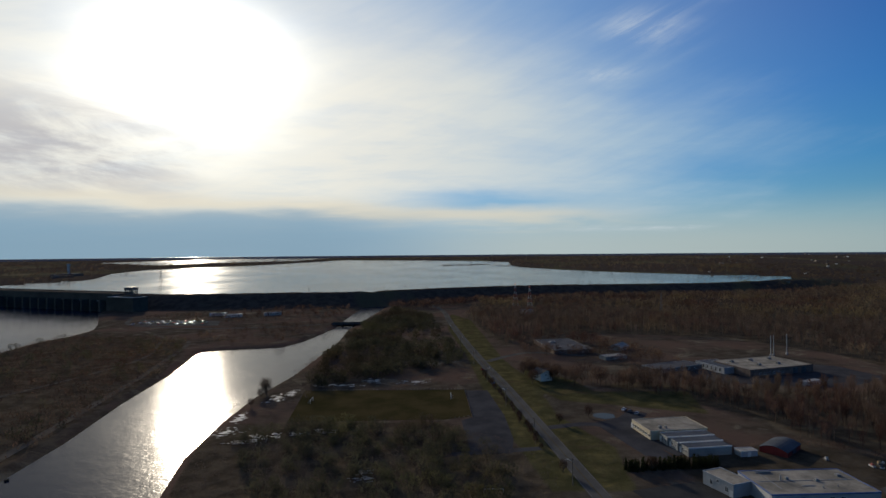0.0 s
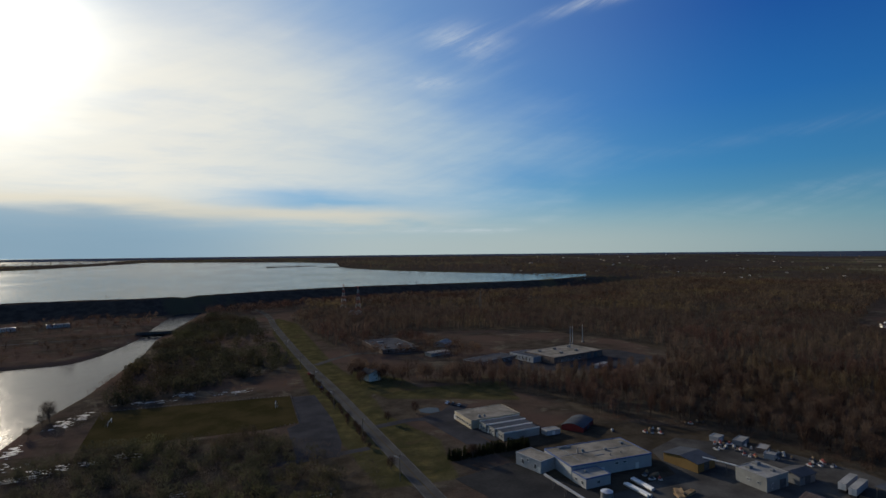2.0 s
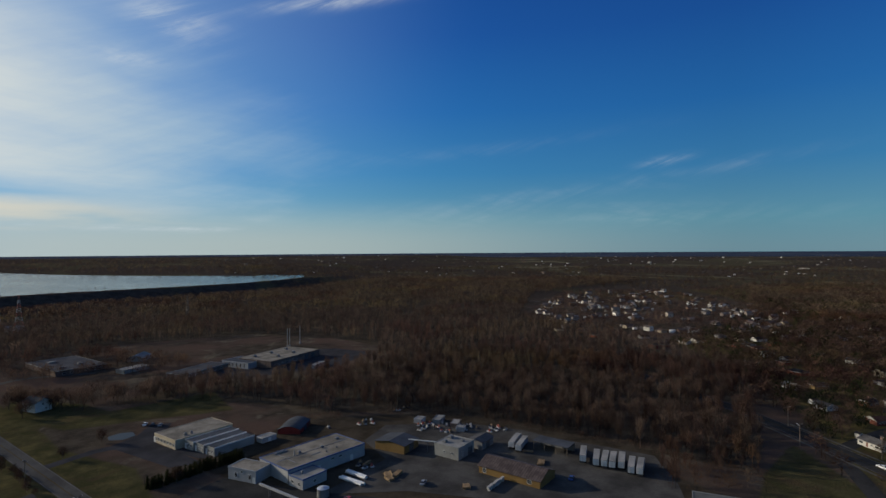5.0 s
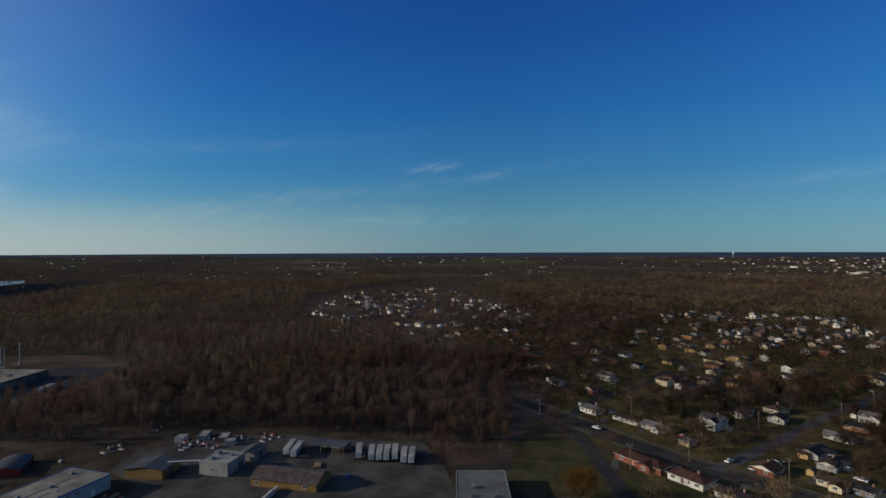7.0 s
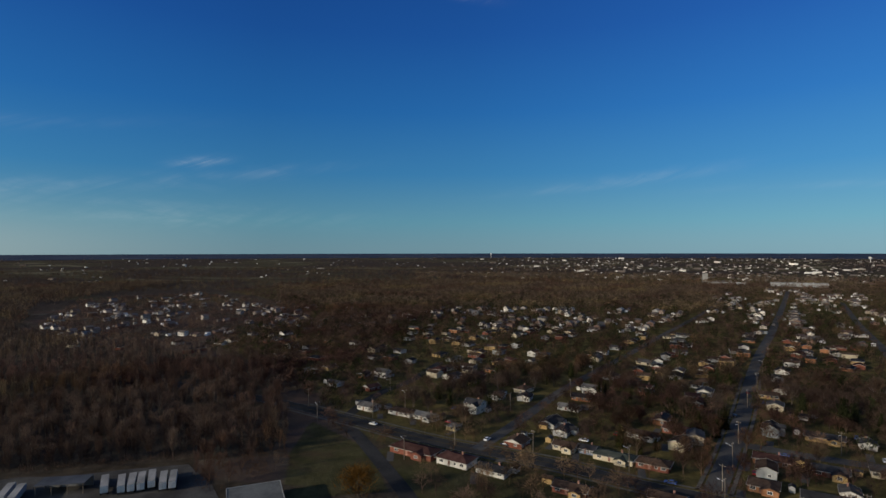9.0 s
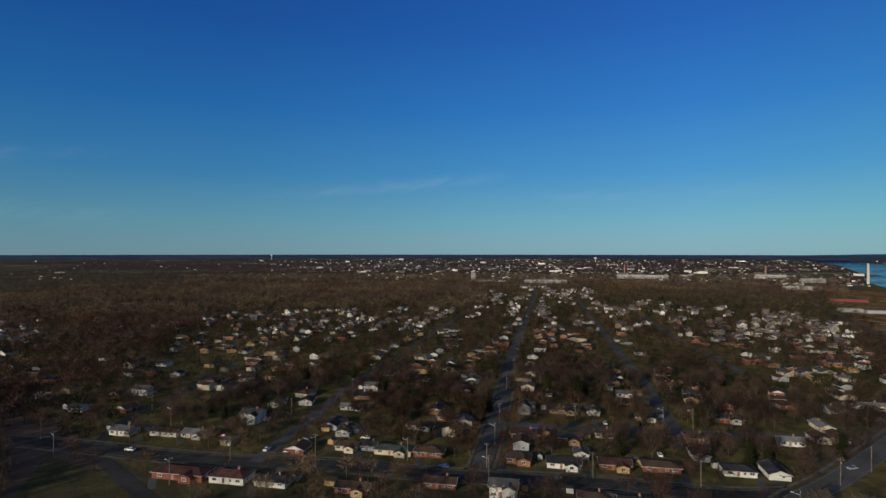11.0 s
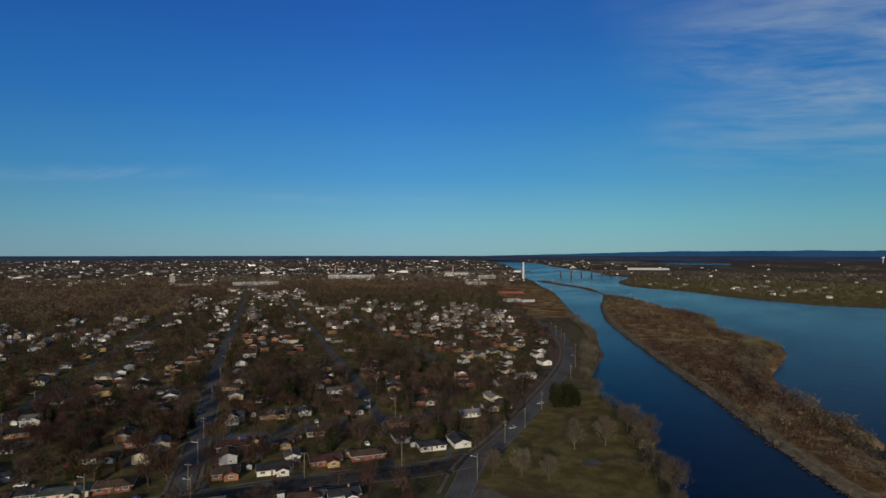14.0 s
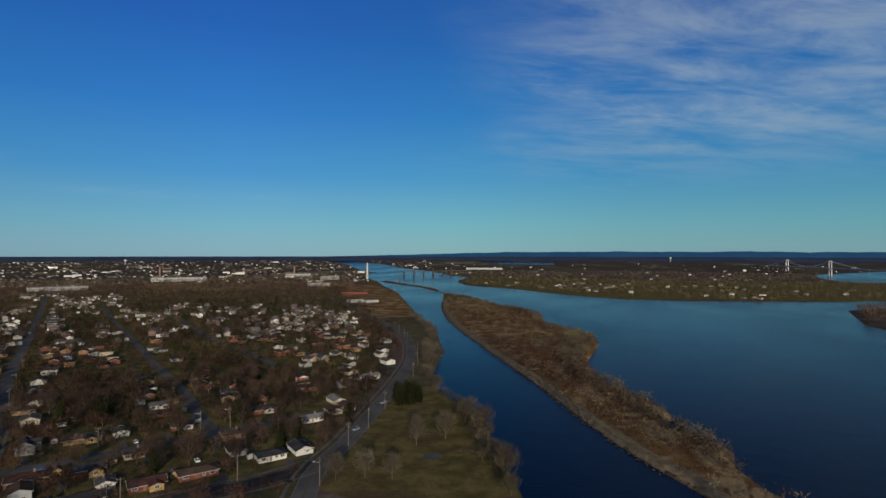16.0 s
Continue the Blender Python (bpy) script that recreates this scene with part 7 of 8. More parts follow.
for k in range(54):
    x, y = rng.choice(((163, 236), (160, 241), (182, 226), (200, 195), (203, 187), (208, 180), (210, 184), (209, 226), (145, 182), (196, 200), (216, 168)))
    ob = thing("scrap_machine", x + rng.uniform(-6, 6), y + rng.uniform(-5, 5), 0.05, rng.uniform(0, 360), "pale piece of scrap machinery on the ground", "scrap", "scrap by the yard")
    part("frame", Shape().box(0, 0, 0, rng.uniform(1.2, 3), 1.2, 0.5), GALVANISED if k % 2 else DARK_STEEL, ob)
    part("hood", Shape().solid([(-0.7, -0.5, 0.5), (0.5, -0.5, 0.5), (0.5, 0.5, 0.5), (-0.7, 0.5, 0.5)], [(-0.4, -0.4, rng.uniform(0.9, 1.7)), (0.2, -0.4, 1.3), (0.2, 0.4, 1.3), (-0.4, 0.4, rng.uniform(0.9, 1.7))]), (CONCRETE, RED_PAINT, TIMBER, DARK_STEEL)[k % 4], ob)
tank = thing("storage_tank", 116, 170, 0.05, 0, "squat grey round storage tank by the factory", "tank")
part("shell", Shape().rod((0, 0, 0), (0, 0, 3.0), 2.2, 2.2, 20), METAL["grey"], tank)
part("lid", Shape().rod((0, 0, 3.0), (0, 0, 3.5), 2.25, 0.3, 20), GALVANISED, tank)
duct = thing("conveyor", 103.5, 174, 0.05, -83, "long pale covered conveyor beside the factory", "conveyor")
part("gallery", Shape().box(0, 0, 3.0, 32, 0.7, 0.7), METAL["white"], duct)
for px in (-10, -3, 4, 11):
    for py in (-0.3, 0.3):
        part("leg", Shape().box(px, py, 0, 0.15, 0.15, 3), DARK_STEEL, duct)


over = thing("overhead_pipe", 173.5, 173, 0.05, -63, "thin white pipe carried across the yard on posts", "pipe")
part("pipe", Shape().rod((-9, 0, 4.6), (9, 0, 4.6), 0.3, None, 8), TRIM, over)
for px in (-8, 0, 8):
    part("post", Shape().box(px, 0, 0, 0.2, 0.2, 4.4), DARK_STEEL, over)


def goal(x, y, turn):
    ob = thing("football_goal", x, y, 0.06, turn, "white-framed football goal on the field", "goal", "football goals")
    for n_, s in (("post", Shape().rod((0, -3.6, 0), (0, -3.6, 2.4), 0.09)), ("post", Shape().rod((0, 3.6, 0), (0, 3.6, 2.4), 0.09)), ("crossbar", Shape().rod((0, -3.6, 2.4), (0, 3.6, 2.4), 0.09)),
                  ("stay", Shape().rod((0, -3.6, 2.4), (1.6, -3.6, 0), 0.06)), ("stay", Shape().rod((0, 3.6, 2.4), (1.6, 3.6, 0), 0.06))):
        part(n_, s, TRIM, ob)


goal(-80, 330, 180), goal(4, 337, 0), goal(18, 202, 90)


DAM_GREY = surf("field_stone", (0.10, 0.095, 0.09), (0.17, 0.16, 0.15), 0.9, 0.3, 2.0, 0.25, vary=0.3)


def row_of_posts(name, points, spacing, label, parent_label):
    ob = thing(name, *points[0], 0.05, 0, parent_label, "fence")
    post = shared("short_post", lambda: Shape().box(0, 0, 0, 0.32, 0.32, 0.5).mesh("post", DAM_GREY))
    for (ax, ay), (bx, by) in zip(points, points[1:]):
        n = int(math.hypot(bx - ax, by - ay) / spacing)
        for i in range(n):
            part("post", post, None, ob).matrix_basis = pose(ax + (bx - ax) * i / n - points[0][0], ay + (by - ay) * i / n - points[0][1], 0, 0, 0, i * 7)


row_of_posts("boulder_edge", [(-86, 359), (13.5, 359), (15.5, 300), (1, 295.5)], 2.2, "", "row of pale stones edging the car park")


# ---- poles and masts ----
def lamp_pole(x, y, turn, height=10.5, lamp=True):
    key = ("lamp_pole", lamp)
    m = pose(x, y, land(x, y), 0, 0, turn)
    if key in HOUSE_KITS:
        return copy_thing(HOUSE_KITS[key], m)
    ob = thing("utility_pole", x, y, None, turn, "weathered wooden utility pole with a lamp arm" if lamp else "weathered wooden utility pole with a crossarm", "utility pole", "utility poles")
    HOUSE_KITS[key] = ob
    part("pole", Shape().rod((0, 0, -0.3), (0, 0, height), 0.19, 0.13, 8), WOOD_POLE, ob)
    part("crossarm", Shape().box(0, 0, height - 0.7, 0.12, 2.4, 0.14), WOOD_POLE, ob)
    for iy in (-1.0, 1.0):
        part("insulator", shared("insulator", lambda: Shape().rod((0, 0, 0), (0, 0, 0.25), 0.07, 0.05, 6).mesh("insulator", TRIM)), None, ob).matrix_basis = pose(0, iy, height - 0.56)
    if lamp:
        arm = part("lamp_arm", Shape().rod((0, 0, height - 1.6), (2.2, 0, height - 1.1), 0.05, 0.05), GALVANISED, ob)
        part("lamp_head", Shape().box(2.4, 0, height - 1.15, 0.7, 0.3, 0.16), GALVANISED, arm)
    return ob


for k, (x, y) in enumerate(((114, -186), (125, -229), (127, -254), (134, -289), (186, -108), (171, -147), (219, -87), (240, -52), (147, -179), (243, -561), (215, -517), (180, -457), (163, -414), (150, -372), (228, -540), (262, -590),
                            (292, 52), (295, 23), (236, 5), (252, -18), (304, -53), (345, 16), (314, 6), (198, -114), (220, -131), (247, -150), (304, -190), (345, -222), (385, -252), (430, -286), (196, -233), (236, -262), (275, -290),
                            (230, -186), (205, -222), (335, -96), (372, -122), (49, 210), (43, 262), (36, 320), (30, 380), (24, 440), (16, 520), (8, 600), (320, 62))):
    lamp_pole(x, y, 35 + 90 * (k % 2), lamp=k % 3 != 2)


def lattice_tower(x, y, height, spread, label, arms=True, banded=True, turn=0):
    """A four-legged lattice tower; each storey is one part."""
    ob = thing("pylon", x, y, None, turn, label, "pylon", "pylons")
    levels = 9
    half = lambda t: spread / 2 * (1 - t) ** 1.3 + 0.55
    for i in range(levels):
        a, b = i / levels, (i + 1) / levels
        s, ha, hb, za, zb = Shape(), half(a), half(b), a * height, b * height
        ca, cb = [(ha, ha), (-ha, ha), (-ha, -ha), (ha, -ha)], [(hb, hb), (-hb, hb), (-hb, -hb), (hb, -hb)]
        for j in range(4):
            k_ = (j + 1) % 4
            s.rod((*ca[j], za), (*cb[j], zb), 0.12, None, 4)
            s.rod((*ca[j], za), (*cb[k_], zb), 0.06, None, 4)
            s.rod((*ca[k_], za), (*cb[j], zb), 0.06, None, 4)
            s.rod((*cb[j], zb), (*cb[k_], zb), 0.06, None, 4)
        part("storey", s, (RED_PAINT if i % 2 == 0 else CONCRETE) if banded else DARK_STEEL, ob)
    if arms:
        for t in (0.74, 0.86, 0.98):
            part("crossarm", Shape().rod((-6.5, 0, t * height), (0, 0, t * height + 1.2), 0.2, 0.3, 4).rod((6.5, 0, t * height), (0, 0, t * height + 1.2), 0.2, 0.3, 4).rod((-6.5, 0, t * height), (6.5, 0, t * height), 0.16, None, 4), GALVANISED, ob)


lattice_tower(113, 859, 41, 9, "tall red-and-white lattice power pylon", False)
lattice_tower(119, 753, 44, 9, "tall red-and-white lattice power pylon", False)
lattice_tower(303, 760, 31, 3.0, "slim pale lattice radio mast in the forest", False, False)
lattice_tower(-610, 1180, 40, 9, "grey lattice pylon beyond the dam", True, False)

# ---- dam and powerhouse ----
DAM = surf("dam_concrete", (0.0570, 0.0499, 0.0418), (0.0881, 0.0760, 0.0626), 0.9, 0.03, 0.5, 0.2)


def dam():
    a, b = Vector((-540, 890)), Vector((-1100, 1122))
    d = (b - a).normalized()
    turn = math.degrees(math.atan2(d.y, d.x))
    L = (b - a).length
    ob = thing("dam", a.x, a.y, 0, turn, "long concrete power dam with regularly spaced piers", "dam")
    part("deck", Shape().box(L / 2, -20, -6, L, 40, 32), DAM, ob)
    part("parapet", Shape().box(L / 2, -39.5, 26, L, 0.6, 1.3), DAM, ob)
    part("parapet", Shape().box(L / 2, -0.5, 26, L, 0.6, 1.3), DAM, ob)
    pier = shared("dam_pier", lambda: Shape().solid([(-2, 0, -6), (2, 0, -6), (2, -16, -6), (-2, -16, -6)], [(-2, 0, 17), (2, 0, 17), (2, -12, 17), (-2, -12, 17)]).mesh("pier", DAM))
    for k in range(int(L / 22)):
        part("pier", pier, None, ob).matrix_basis = pose(14 + 22 * k, 12, 0)
    beam = shared("dam_beam", lambda: Shape().box(0, 0, 0, 14, 1.0, 1.6).mesh("beam", PALE_CONCRETE))
    for k in range(int(L / 44)):
        part("beam", beam, None, ob).matrix_basis = pose(30 + 44 * k, 0.6, 14)
    hall = thing("powerhouse", -512, 884, 0, turn, "blocky concrete powerhouse at the end of the dam", "powerhouse")
    part("wall", Shape().box(0, 0, -4, 62, 26, 26), DAM, hall)
    part("roof", Shape().box(0, 0, 22, 60, 24, 0.6), PALE_CONCRETE, hall)
    part("plinth", Shape().box(-4, -4, 22.6, 40, 14, 2.0), DAM, hall)
    crane = thing("gantry_crane", -505, 884, 24.6, turn, "dark gantry crane on the dam's deck", "crane")
    for lx in (-7, -2.5, 2.5, 7):
        part("leg", Shape().box(lx, -5, 0, 1.4, 1.4, 9), DARK_STEEL, crane)
        part("leg", Shape().box(lx, 5, 0, 1.4, 1.4, 9), DARK_STEEL, crane)
    part("bridge", Shape().box(0, 0, 9, 18, 12, 3.6).box(0, 0, 12.6, 15, 9, 0.8), DARK_STEEL, crane)
    for k, (x, y) in enumerate(((-300, 780), (-250, 800), (-330, 800))):
        works("dam_shed", x, y, 20, 24, 8, 4, "white", "pale", "low white service shed below the dam")


dam()

# road bridge over the upper canal
bridge = thing("road_bridge", -121, 690, 0.3, 5, "low concrete road bridge across the canal", "bridge")
part("deck", Shape().box(0, 0, 0.2, 40, 9, 1.0), DARK_STEEL, bridge)
for y in (-4.3, 4.3):
    part("railing", Shape().box(0, y, 1.2, 40, 0.25, 1.0), DAM, bridge)
for x in (-7, 7):
    part("pier", Shape().box(x, 0, -4, 1.6, 7, 4.3), DAM, bridge)
culvert = thing("causeway", -115, 700, -1.2, 4, "dark earth causeway with a culvert under the bridge", "embankment")
part("bank", Shape().solid([(-24, -9, -1.5), (24, -9, -1.5), (24, 9, -1.5), (-24, 9, -1.5)], [(-22, -5, 1.2), (22, -5, 1.2), (22, 5, 1.2), (-22, 5, 1.2)]), SOIL, culvert)

# ---- far landmarks ----
stack = thing("smokestack", 879, -1745, None, 0, "tall pale concrete smokestack by the river", "chimney")
part("shaft", Shape().rod((0, 0, -1), (0, 0, 56), 4.0, 2.8, 16), PALE_CONCRETE, stack)
part("rim", Shape().rod((0, 0, 56), (0, 0, 58), 3.1, 3.1, 16), CONCRETE, stack)
for x, y, h in ((1214, -1795, 40), (1630, -1560, 38)):
    s = thing("smokestack", x, y, None, 0, "distant brown factory chimney", "chimney", "far chimneys")
    part("shaft", Shape().rod((0, 0, -1), (0, 0, h), 3.0, 2.2, 10), CHIMNEY, s)


def water_tower(x, y, h):
    ob = thing("water_tower", x, y, None, 0, "white water tower on the skyline", "water tower", "water towers")
    part("stem", Shape().rod((0, 0, -1), (0, 0, h), 2, 1.5, 12), TRIM, ob)
    s = Shape()
    for i in range(6):
        a, b = -90 + 30 * i, -60 + 30 * i
        s.rod((0, 0, h + 5 + 6 * math.sin(radians(a))), (0, 0, h + 5 + 6 * math.sin(radians(b))), max(0.5, 8 * math.cos(radians(a))), max(0.5, 8 * math.cos(radians(b))), 16)
    part("tank", s, TRIM, ob)


water_tower(3850, -535, 24), water_tower(-256, -3890, 22), water_tower(2650, -2300, 18)


def low_bridge():
    a, b = Vector((872, -2040)), Vector((690, -2300))
    d = b - a
    turn = math.degrees(math.atan2(d.y, d.x))
    ob = thing("river_bridge", a.x, a.y, RIVER_LEVEL + float(rise(2200)), turn, "long low road bridge on slender piers across the river", "bridge")
    part("deck", Shape().box(d.length / 2, 0, 15, d.length + 40, 10, 1.4), DAM, ob)
    for ry in (-4.8, 4.8):
        part("railing", Shape().box(d.length / 2, ry, 16.4, d.length + 40, 0.3, 1.0), DAM, ob)
    for k in range(7):
        part("pier", Shape().box(10 + 48 * k, 0, -3, 3, 8, 18.1).box(10 + 48 * k, 0, 15.5, 2.5, 4, 14 if k in (1, 3, 5) else 0.6), DAM, ob)


low_bridge()


def suspension_bridge():
    a, b = Vector((-673, -2833)), Vector((-744, -2514))
    d = (b - a).normalized()
    turn = math.degrees(math.atan2(d.y, d.x))
    span, z0 = (b - a).length, float(rise(2700)) - 2
    ob = thing("suspension_bridge", a.x, a.y, z0, turn, "pale grey suspension bridge with two towers", "bridge")
    deck_z = 26.0
    part("deck", Shape().box(span / 2, 0, deck_z, span + 900, 9, 3.0), PALE_CONCRETE, ob)
    top = 56.0
    for x in (0, span):
        s = Shape()
        for y in (-5, 5):
            s.box(x, y, -6, 5, 3.5, top + 8)
        s.box(x, 0, top - 4, 4, 10, 4).box(x, 0, deck_z - 6, 4, 10, 4)
        part("tower", s, PALE_CONCRETE, ob)
    for y in (-5, 5):
        s = Shape()
        pts = [(-170 + 17 * i, y, deck_z + 4 + (top - deck_z - 4) * ((i / 10) ** 1.2)) for i in range(11)]
        pts += [(span * i / 16, y, deck_z + 5 + (top - deck_z - 5) * (2 * i / 16 - 1) ** 2) for i in range(1, 17)]
        pts += [(span + 17 * i, y, top - (top - deck_z - 4) * (i / 10) ** 0.85) for i in range(1, 11)]
        for p, q in zip(pts, pts[1:]):
            s.rod(p, q, 0.7, None, 5)
        part("cable", s, GALVANISED, ob)
    for k in range(9):
        part("pier", Shape().box(-400 + 45 * k, 0, -8, 3, 5, deck_z + 8), DAM, ob)


suspension_bridge()


def island_works():
    for x, y, L, W, h, turn, wall, lab in ((1516, -824, 16, 14, 24, -28, "pale", "tall pale block beyond the woods"), (1423, -832, 90, 16, 5, 62, "white", "long low white shed beyond the woods"),
                                           (1306, -948, 120, 30, 9, 58, "white", "wide white store with bright walls"), (1370, -1390, 160, 40, 12, 40, "white", "wide white shopping hall in the far town"),
                                           (1200, -1800, 90, 30, 10, 40, "white", "white hall in the far town"), (976, -1655, 60, 20, 12, 45, "pale", "pale factory by the far smokestack"),
                                           (453, -917, 24, 10, 4, 50, "white", "long white-roofed shed by the river"), (578, -1086, 55, 10, 4, 35, "red", "row of red sheds beyond the suburb"),
                                           (480, -905, 30, 12, 5, 50, "pale", "pale shed by the river"), (820, -1330, 60, 20, 8, 40, "white", "white hall at the edge of the suburb"),
                                           (690, -2660, 180, 26, 9, 14, "white", "very long white factory across the river"), (-1240, 1800, 90, 24, 8, 60, "brown", "pale works on the far reservoir shore"),
                                           (-1180, 1690, 60, 20, 7, 60, "brown", "low works on the far reservoir shore")):
        works("far_hall", x, y, turn, L, W, h, wall, "pale", lab, category="hall")
    t = thing("control_tower", -1290, 1880, None, 0, "slim pale tower on the far reservoir shore", "tower")
    part("shaft", Shape().box(0, 0, -1, 6, 6, 34), CONCRETE, t)
    part("cabin", Shape().box(0, 0, 33, 9, 9, 5), CONCRETE, t)


island_works()

# ---- planting, after all that stands in its way ----
plant_trees()
plant_woods()


# ---- far town, far hills ----
def island_colours(name, stops, rough=0.8):
    """Colours that change from building to building."""
    mat = bpy.data.materials.new(name)
    mat.use_nodes = True
    n = Nodes(mat.node_tree)
    geo = n.add("ShaderNodeNewGeometry")
    colour = n.ramp(geo.outputs["Random Per Island"], stops)
    grain = n.noise(geo.outputs["Position"], 0.6, 3.0)
    colour = n.v("SCALE", colour, scale=n.m("ADD", n.m("MULTIPLY", grain, 0.5), 0.75))
    out, bsdf = n.add("ShaderNodeOutputMaterial"), n.add("ShaderNodeBsdfPrincipled")
    n.put(bsdf.inputs["Base Color"], colour)
    bsdf.inputs["Roughness"].default_value = rough
    n.put(out.inputs[0], bsdf.outputs[0])
    return mat


FAR_WALLS = island_colours("mixed_house_walls", [(0.0, (0.64, 0.63, 0.59)), (0.20, (0.50, 0.46, 0.39)), (0.26, (0.10, 0.055, 0.042)), (0.50, (0.14, 0.085, 0.060)), (0.60, (0.20, 0.195, 0.19)), (0.78, (0.32, 0.26, 0.18)), (1.0, (0.09, 0.095, 0.105))])
FAR_ROOFS = island_colours("mixed_house_roofs", [(0.0, (0.0385, 0.0385, 0.0420)), (0.3, (0.0630, 0.0490, 0.0420)), (0.55, (0.0910, 0.0875, 0.0840)), (0.75, (0.0840, 0.0490, 0.0385)), (0.93, (0.1120, 0.1085, 0.1050)), (1.0, (0.2380, 0.2310, 0.2240))])


FAR_SHEDS = island_colours("mixed_sheds", [(0.0, (0.75, 0.74, 0.72)), (0.22, (0.55, 0.53, 0.48)), (0.34, (0.16, 0.17, 0.16)), (0.8, (0.12, 0.09, 0.075)), (1.0, (0.70, 0.70, 0.68))])


def joined_houses(name, label, places, seed):
    """Houses too far off to tell apart, in one mesh: walls and roofs."""
    rng_ = random.Random(seed)
    walls, roofs, sheds = Shape(), Shape(), Shape()
    zs = terrain(np.array([q[0] for q in places]), np.array([q[1] for q in places]))
    heights = {(q[0], q[1]): float(z) for q, z in zip(places, zs)}
    for x, y, turn, scale in places:
        L, W, h = rng_.uniform(7.0, 11.5) * scale, rng_.uniform(6.0, 8.5) * scale, rng_.choice((2.8, 2.8, 3.0, 4.6)) * scale
        z = heights[x, y]
        for shape, source in ((walls, house_walls(L, W, h, 0.45, True)), (roofs, gable_roof(L, W, h, 0.45))):
            c, s = math.cos(radians(turn)), math.sin(radians(turn))
            k = len(shape.v)
            shape.v += [(x + c * a - s * b, y + s * a + c * b, z + d) for a, b, d in source.v]
            shape.f += [tuple(i + k for i in f) for f in source.f]
        # a fascia board to the street and a shed behind
        for _ in range(rng_.choice((0, 1, 1, 2))):
            a, b = rng_.uniform(-1, 1) * (L / 2 + 4), rng_.choice((-1, 1)) * rng_.uniform(W / 2 + 2, W / 2 + 8)
            sheds.box(x + a, y + b, z - 0.3, rng_.uniform(2.5, 6), rng_.uniform(2.5, 4), rng_.uniform(2.2, 3.2), turn)
        if rng_.random() < 0.2:
            c, s = math.cos(radians(turn)), math.sin(radians(turn))
            for side in (-1, 1):
                sheds.box(x - s * side * (W / 2 + 0.66), y + c * side * (W / 2 + 0.66), z + h - 0.4, L + 1.2, 0.15, 0.45, turn)
    k = len(walls.v)
    both = Shape()
    both.v, both.f = walls.v + roofs.v, walls.f + [tuple(i + k for i in f) for f in roofs.f]
    me = both.mesh(name, FAR_WALLS)
    me.materials.append(FAR_ROOFS)
    me.polygons.foreach_set("material_index", np.array([0] * len(walls.f) + [1] * len(roofs.f), np.int32))
    structure("distant_sheds", sheds, FAR_SHEDS, "garden sheds, garages and white boards among the distant houses", "sheds", kind="stuff")
    tagged(new(name, me), label, "houses", kind="stuff")


joined_houses("distant_houses", "rows of small distant houses under bare trees", FAR_PLACES, 8)


def far_town():
    """Buildings by heading and distance: the town, and lone farms elsewhere."""
    rng_ = random.Random(17)
    spots = []
    for count, h0, h1, r0, r1, bend in ((1700, -92, -160, 1750, 3950, 0.9), (210, -25, -92, 1900, 3950, 1.0), (130, -160, -204, 1900, 3600, 1.0), (130, -118, -158, 1750, 2400, 1.0)):
        for i in range(count):
            h, r = rng_.uniform(h0, h1), r0 + (r1 - r0) * rng_.random() ** bend
            if count == 1700 and h > -112 and rng_.random() < (112 + h) / 22:
                continue
            spots.append((-r * math.sin(radians(h)), r * math.cos(radians(h))))
    x, y = np.array(spots).T
    dry = np.maximum.reduce([inside_distance(w, x, y) for w in WATERS + LAKES]) < -15
    z = terrain(x, y)
    s = Shape()
    for a, b, c, ok in zip(x, y, z, dry):
        big = rng_.random() < 0.05
        if ok:
            s.box(a, b, c - 1, rng_.uniform(5, 10) * (4.0 if big else 1), rng_.uniform(5, 8) * (1.6 if big else 1), rng_.uniform(3.0, 5.5) * (1.6 if big else 1), rng_.uniform(0, 90))
    mat = island_colours("far_town_walls", [(0.0, (0.70, 0.68, 0.62)), (0.10, (0.55, 0.51, 0.44)), (0.20, (0.085, 0.060, 0.048)), (0.78, (0.090, 0.080, 0.072)), (0.90, (0.30, 0.28, 0.25)), (1.0, (0.78, 0.76, 0.70))])
    structure("distant_town", s, mat, "far town of many small pale and brown buildings", "town", kind="stuff")


far_town()


def hills():
    """A low range on the southern skyline, as a glowing sheet with haze blue in its colour."""
    mat = bpy.data.materials.new("far_hills_haze")
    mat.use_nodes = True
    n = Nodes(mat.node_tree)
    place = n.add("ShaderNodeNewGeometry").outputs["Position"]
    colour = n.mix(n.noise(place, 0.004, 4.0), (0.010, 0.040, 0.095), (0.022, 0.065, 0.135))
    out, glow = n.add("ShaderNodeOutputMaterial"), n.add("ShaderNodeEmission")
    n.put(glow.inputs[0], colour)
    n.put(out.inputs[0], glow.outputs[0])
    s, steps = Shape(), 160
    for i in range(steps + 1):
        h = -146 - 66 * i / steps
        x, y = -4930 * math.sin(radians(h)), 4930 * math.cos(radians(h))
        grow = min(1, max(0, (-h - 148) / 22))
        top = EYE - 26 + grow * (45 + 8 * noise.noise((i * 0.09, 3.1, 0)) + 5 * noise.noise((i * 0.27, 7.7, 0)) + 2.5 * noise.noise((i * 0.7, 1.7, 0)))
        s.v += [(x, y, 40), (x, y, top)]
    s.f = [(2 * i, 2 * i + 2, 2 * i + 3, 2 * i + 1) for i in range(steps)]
    structure("backdrop_hills", s, mat, "glowing backdrop of low hills on the skyline, haze blue in its colour", "hills")


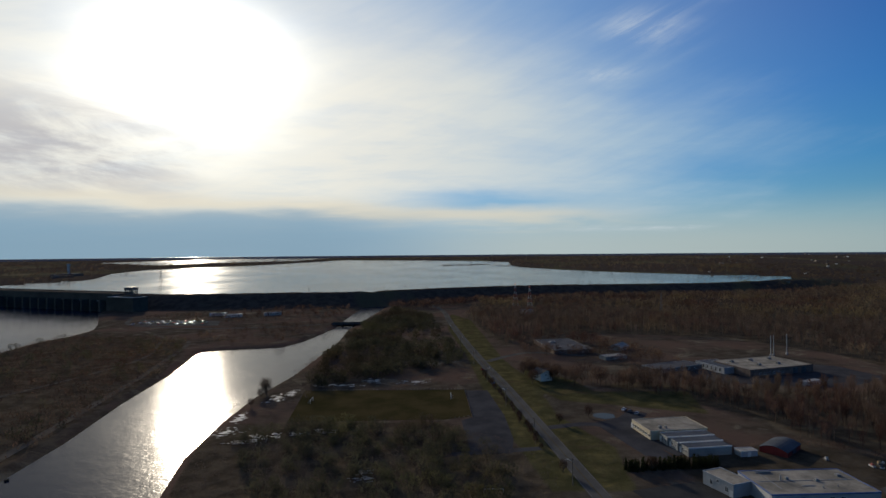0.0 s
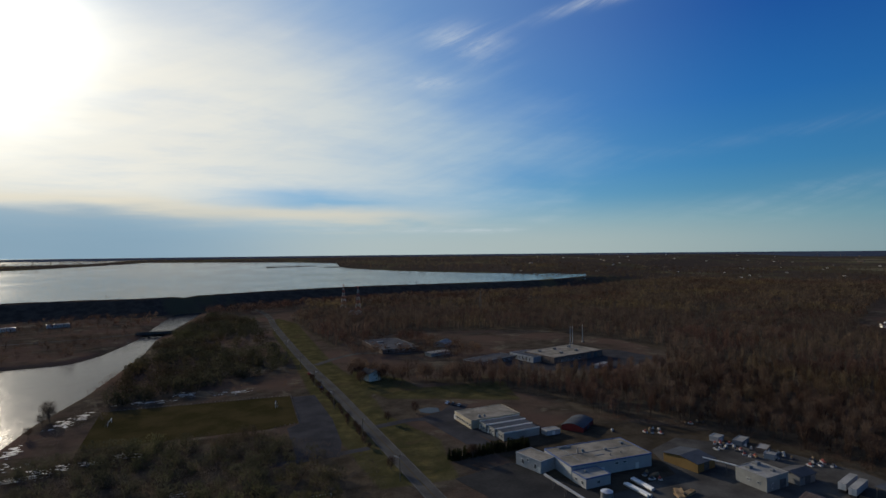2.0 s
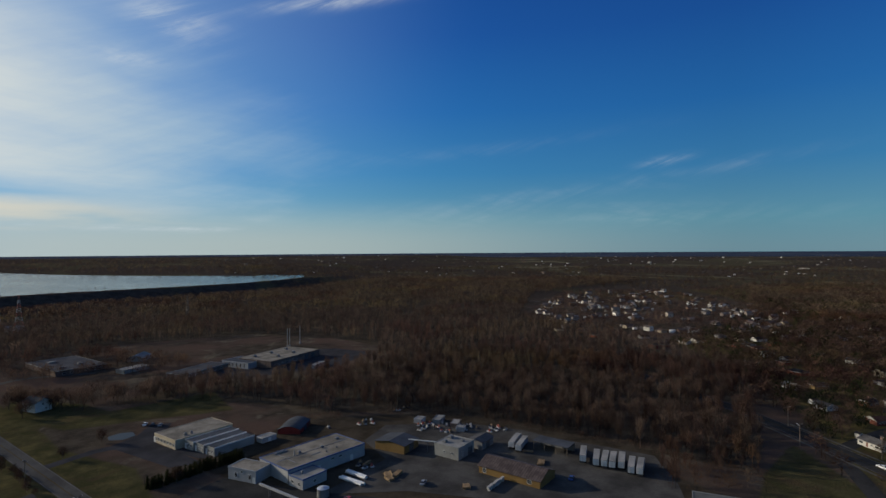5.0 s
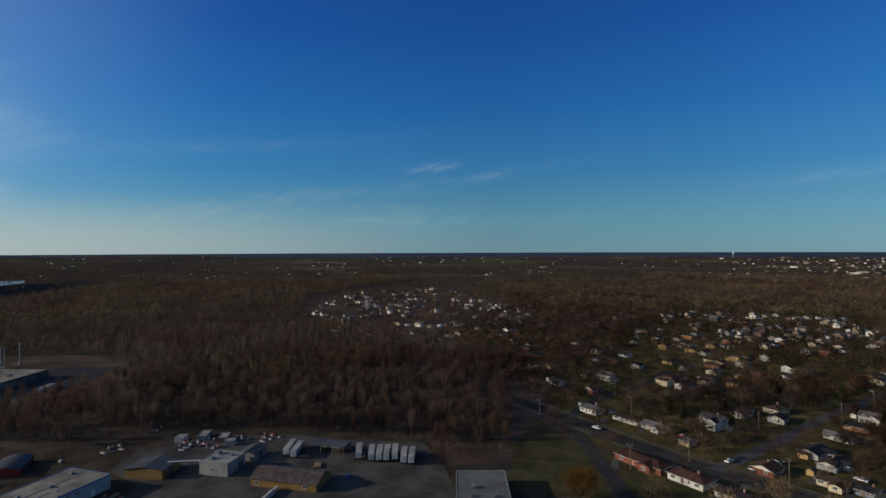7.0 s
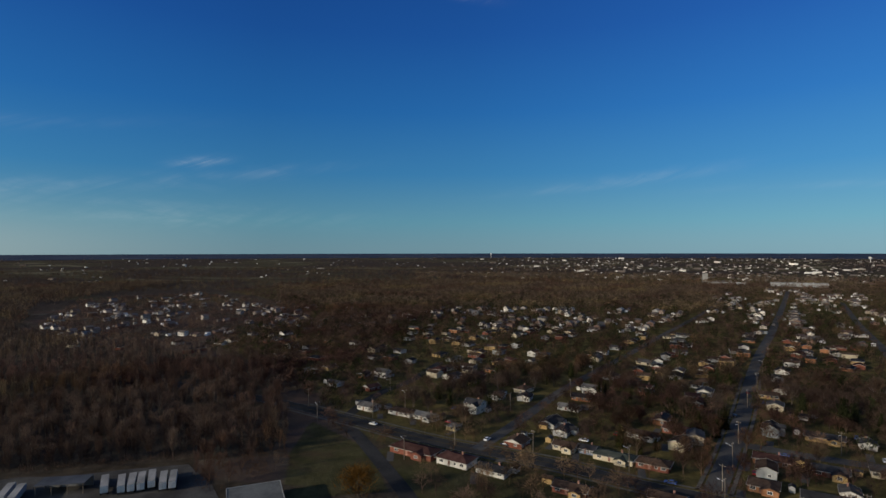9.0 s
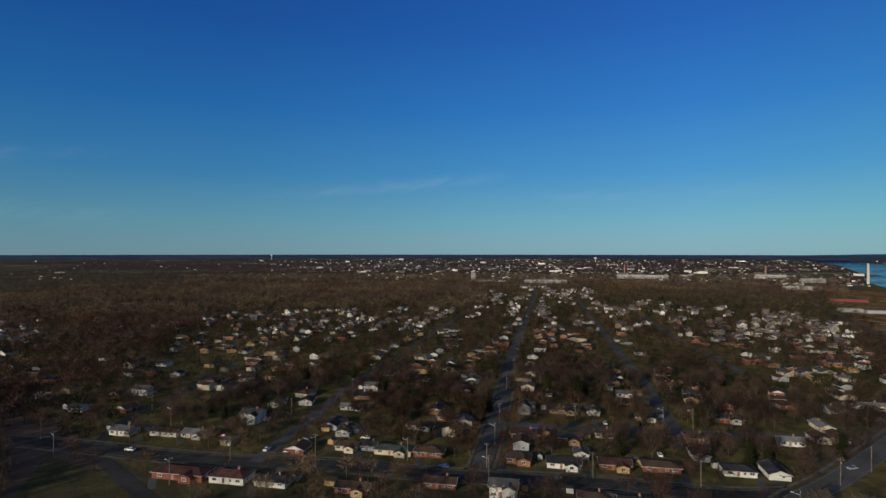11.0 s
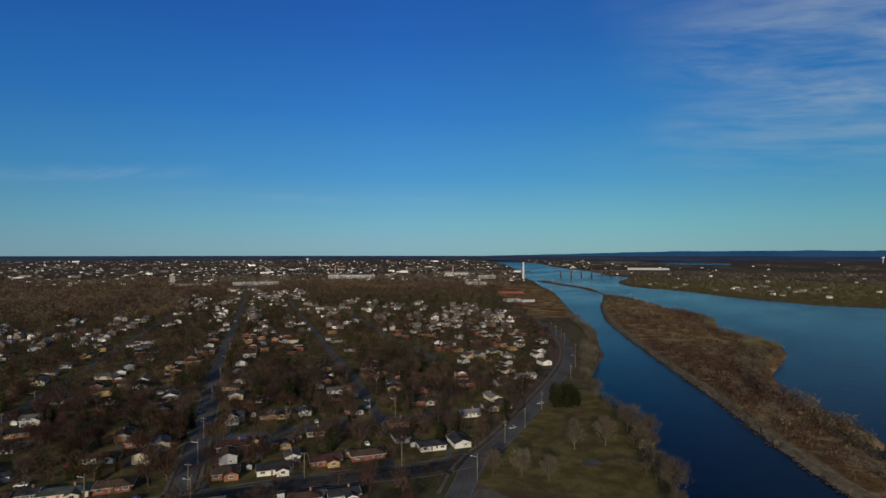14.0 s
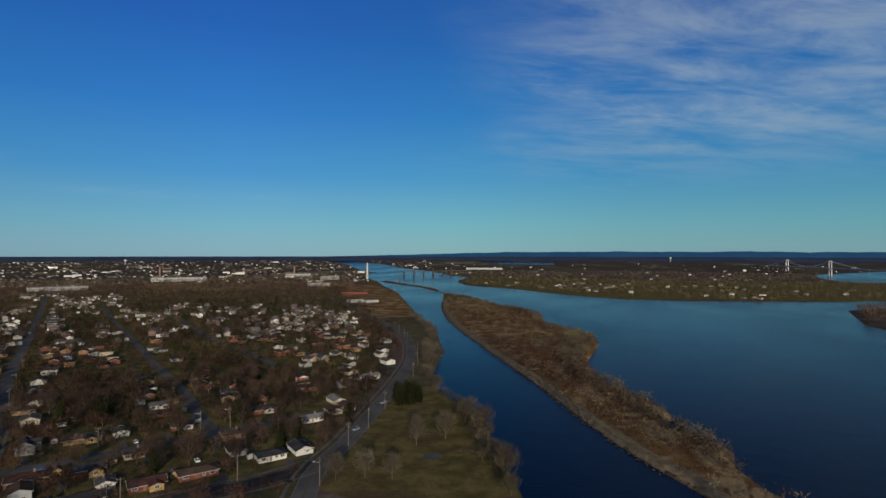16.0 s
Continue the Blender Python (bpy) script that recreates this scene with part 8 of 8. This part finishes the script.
def far_plain_haze():
    """A glowing ring for the plain's edge, haze blue in its colour, closing the land at the horizon."""
    mat = bpy.data.materials.new("far_plain_haze")
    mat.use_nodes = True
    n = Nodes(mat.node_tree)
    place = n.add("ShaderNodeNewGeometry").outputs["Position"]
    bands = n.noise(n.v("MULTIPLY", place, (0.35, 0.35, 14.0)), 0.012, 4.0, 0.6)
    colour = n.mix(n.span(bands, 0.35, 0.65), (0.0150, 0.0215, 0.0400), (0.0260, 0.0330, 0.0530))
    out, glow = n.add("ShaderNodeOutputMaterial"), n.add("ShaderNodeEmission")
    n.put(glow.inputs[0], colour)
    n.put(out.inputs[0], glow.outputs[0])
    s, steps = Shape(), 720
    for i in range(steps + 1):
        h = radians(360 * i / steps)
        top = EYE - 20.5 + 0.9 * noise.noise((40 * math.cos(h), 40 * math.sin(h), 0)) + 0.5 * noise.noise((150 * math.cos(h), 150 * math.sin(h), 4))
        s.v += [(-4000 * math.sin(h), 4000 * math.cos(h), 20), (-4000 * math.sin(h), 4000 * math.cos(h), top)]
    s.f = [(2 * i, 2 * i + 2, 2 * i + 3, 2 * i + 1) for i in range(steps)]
    structure("backdrop_plain", s, mat, "glowing dark blue backdrop of the wooded plain, haze in its colour", "distance")


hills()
far_plain_haze()
for k, (x, y, L) in enumerate(((40, 2650, 60), (110, 2640, 50), (180, 2680, 70), (285, 2500, 60), (20, 2600, 30))):
    s = Shape()
    z = LAKE_LEVEL + float(rise(math.hypot(x, y)))
    ring = [(x + L * math.cos(a * 0.63) * random.Random(k * 20 + a).uniform(0.7, 1), y + 14 * math.sin(a * 0.63)) for a in range(10)]
    s.solid([(a, b, z - 1) for a, b in ring], [(x + (a - x) * 0.8, y + (b - y) * 0.8, z + 1.2) for a, b in ring])
    tagged(new("islet", s.mesh("islet", SOIL)), "low dark islet in the reservoir", "island", "islets", kind="structure")
    wood("islet_scrub", "bare scrub on a reservoir islet", [(x + random.Random(k * 99 + i).uniform(-L, L) * 0.7, y + random.Random(k * 55 + i).uniform(-9, 9)) for i in range(30)], "bush", (4, 8), 0, TWIGS, 60 + k)
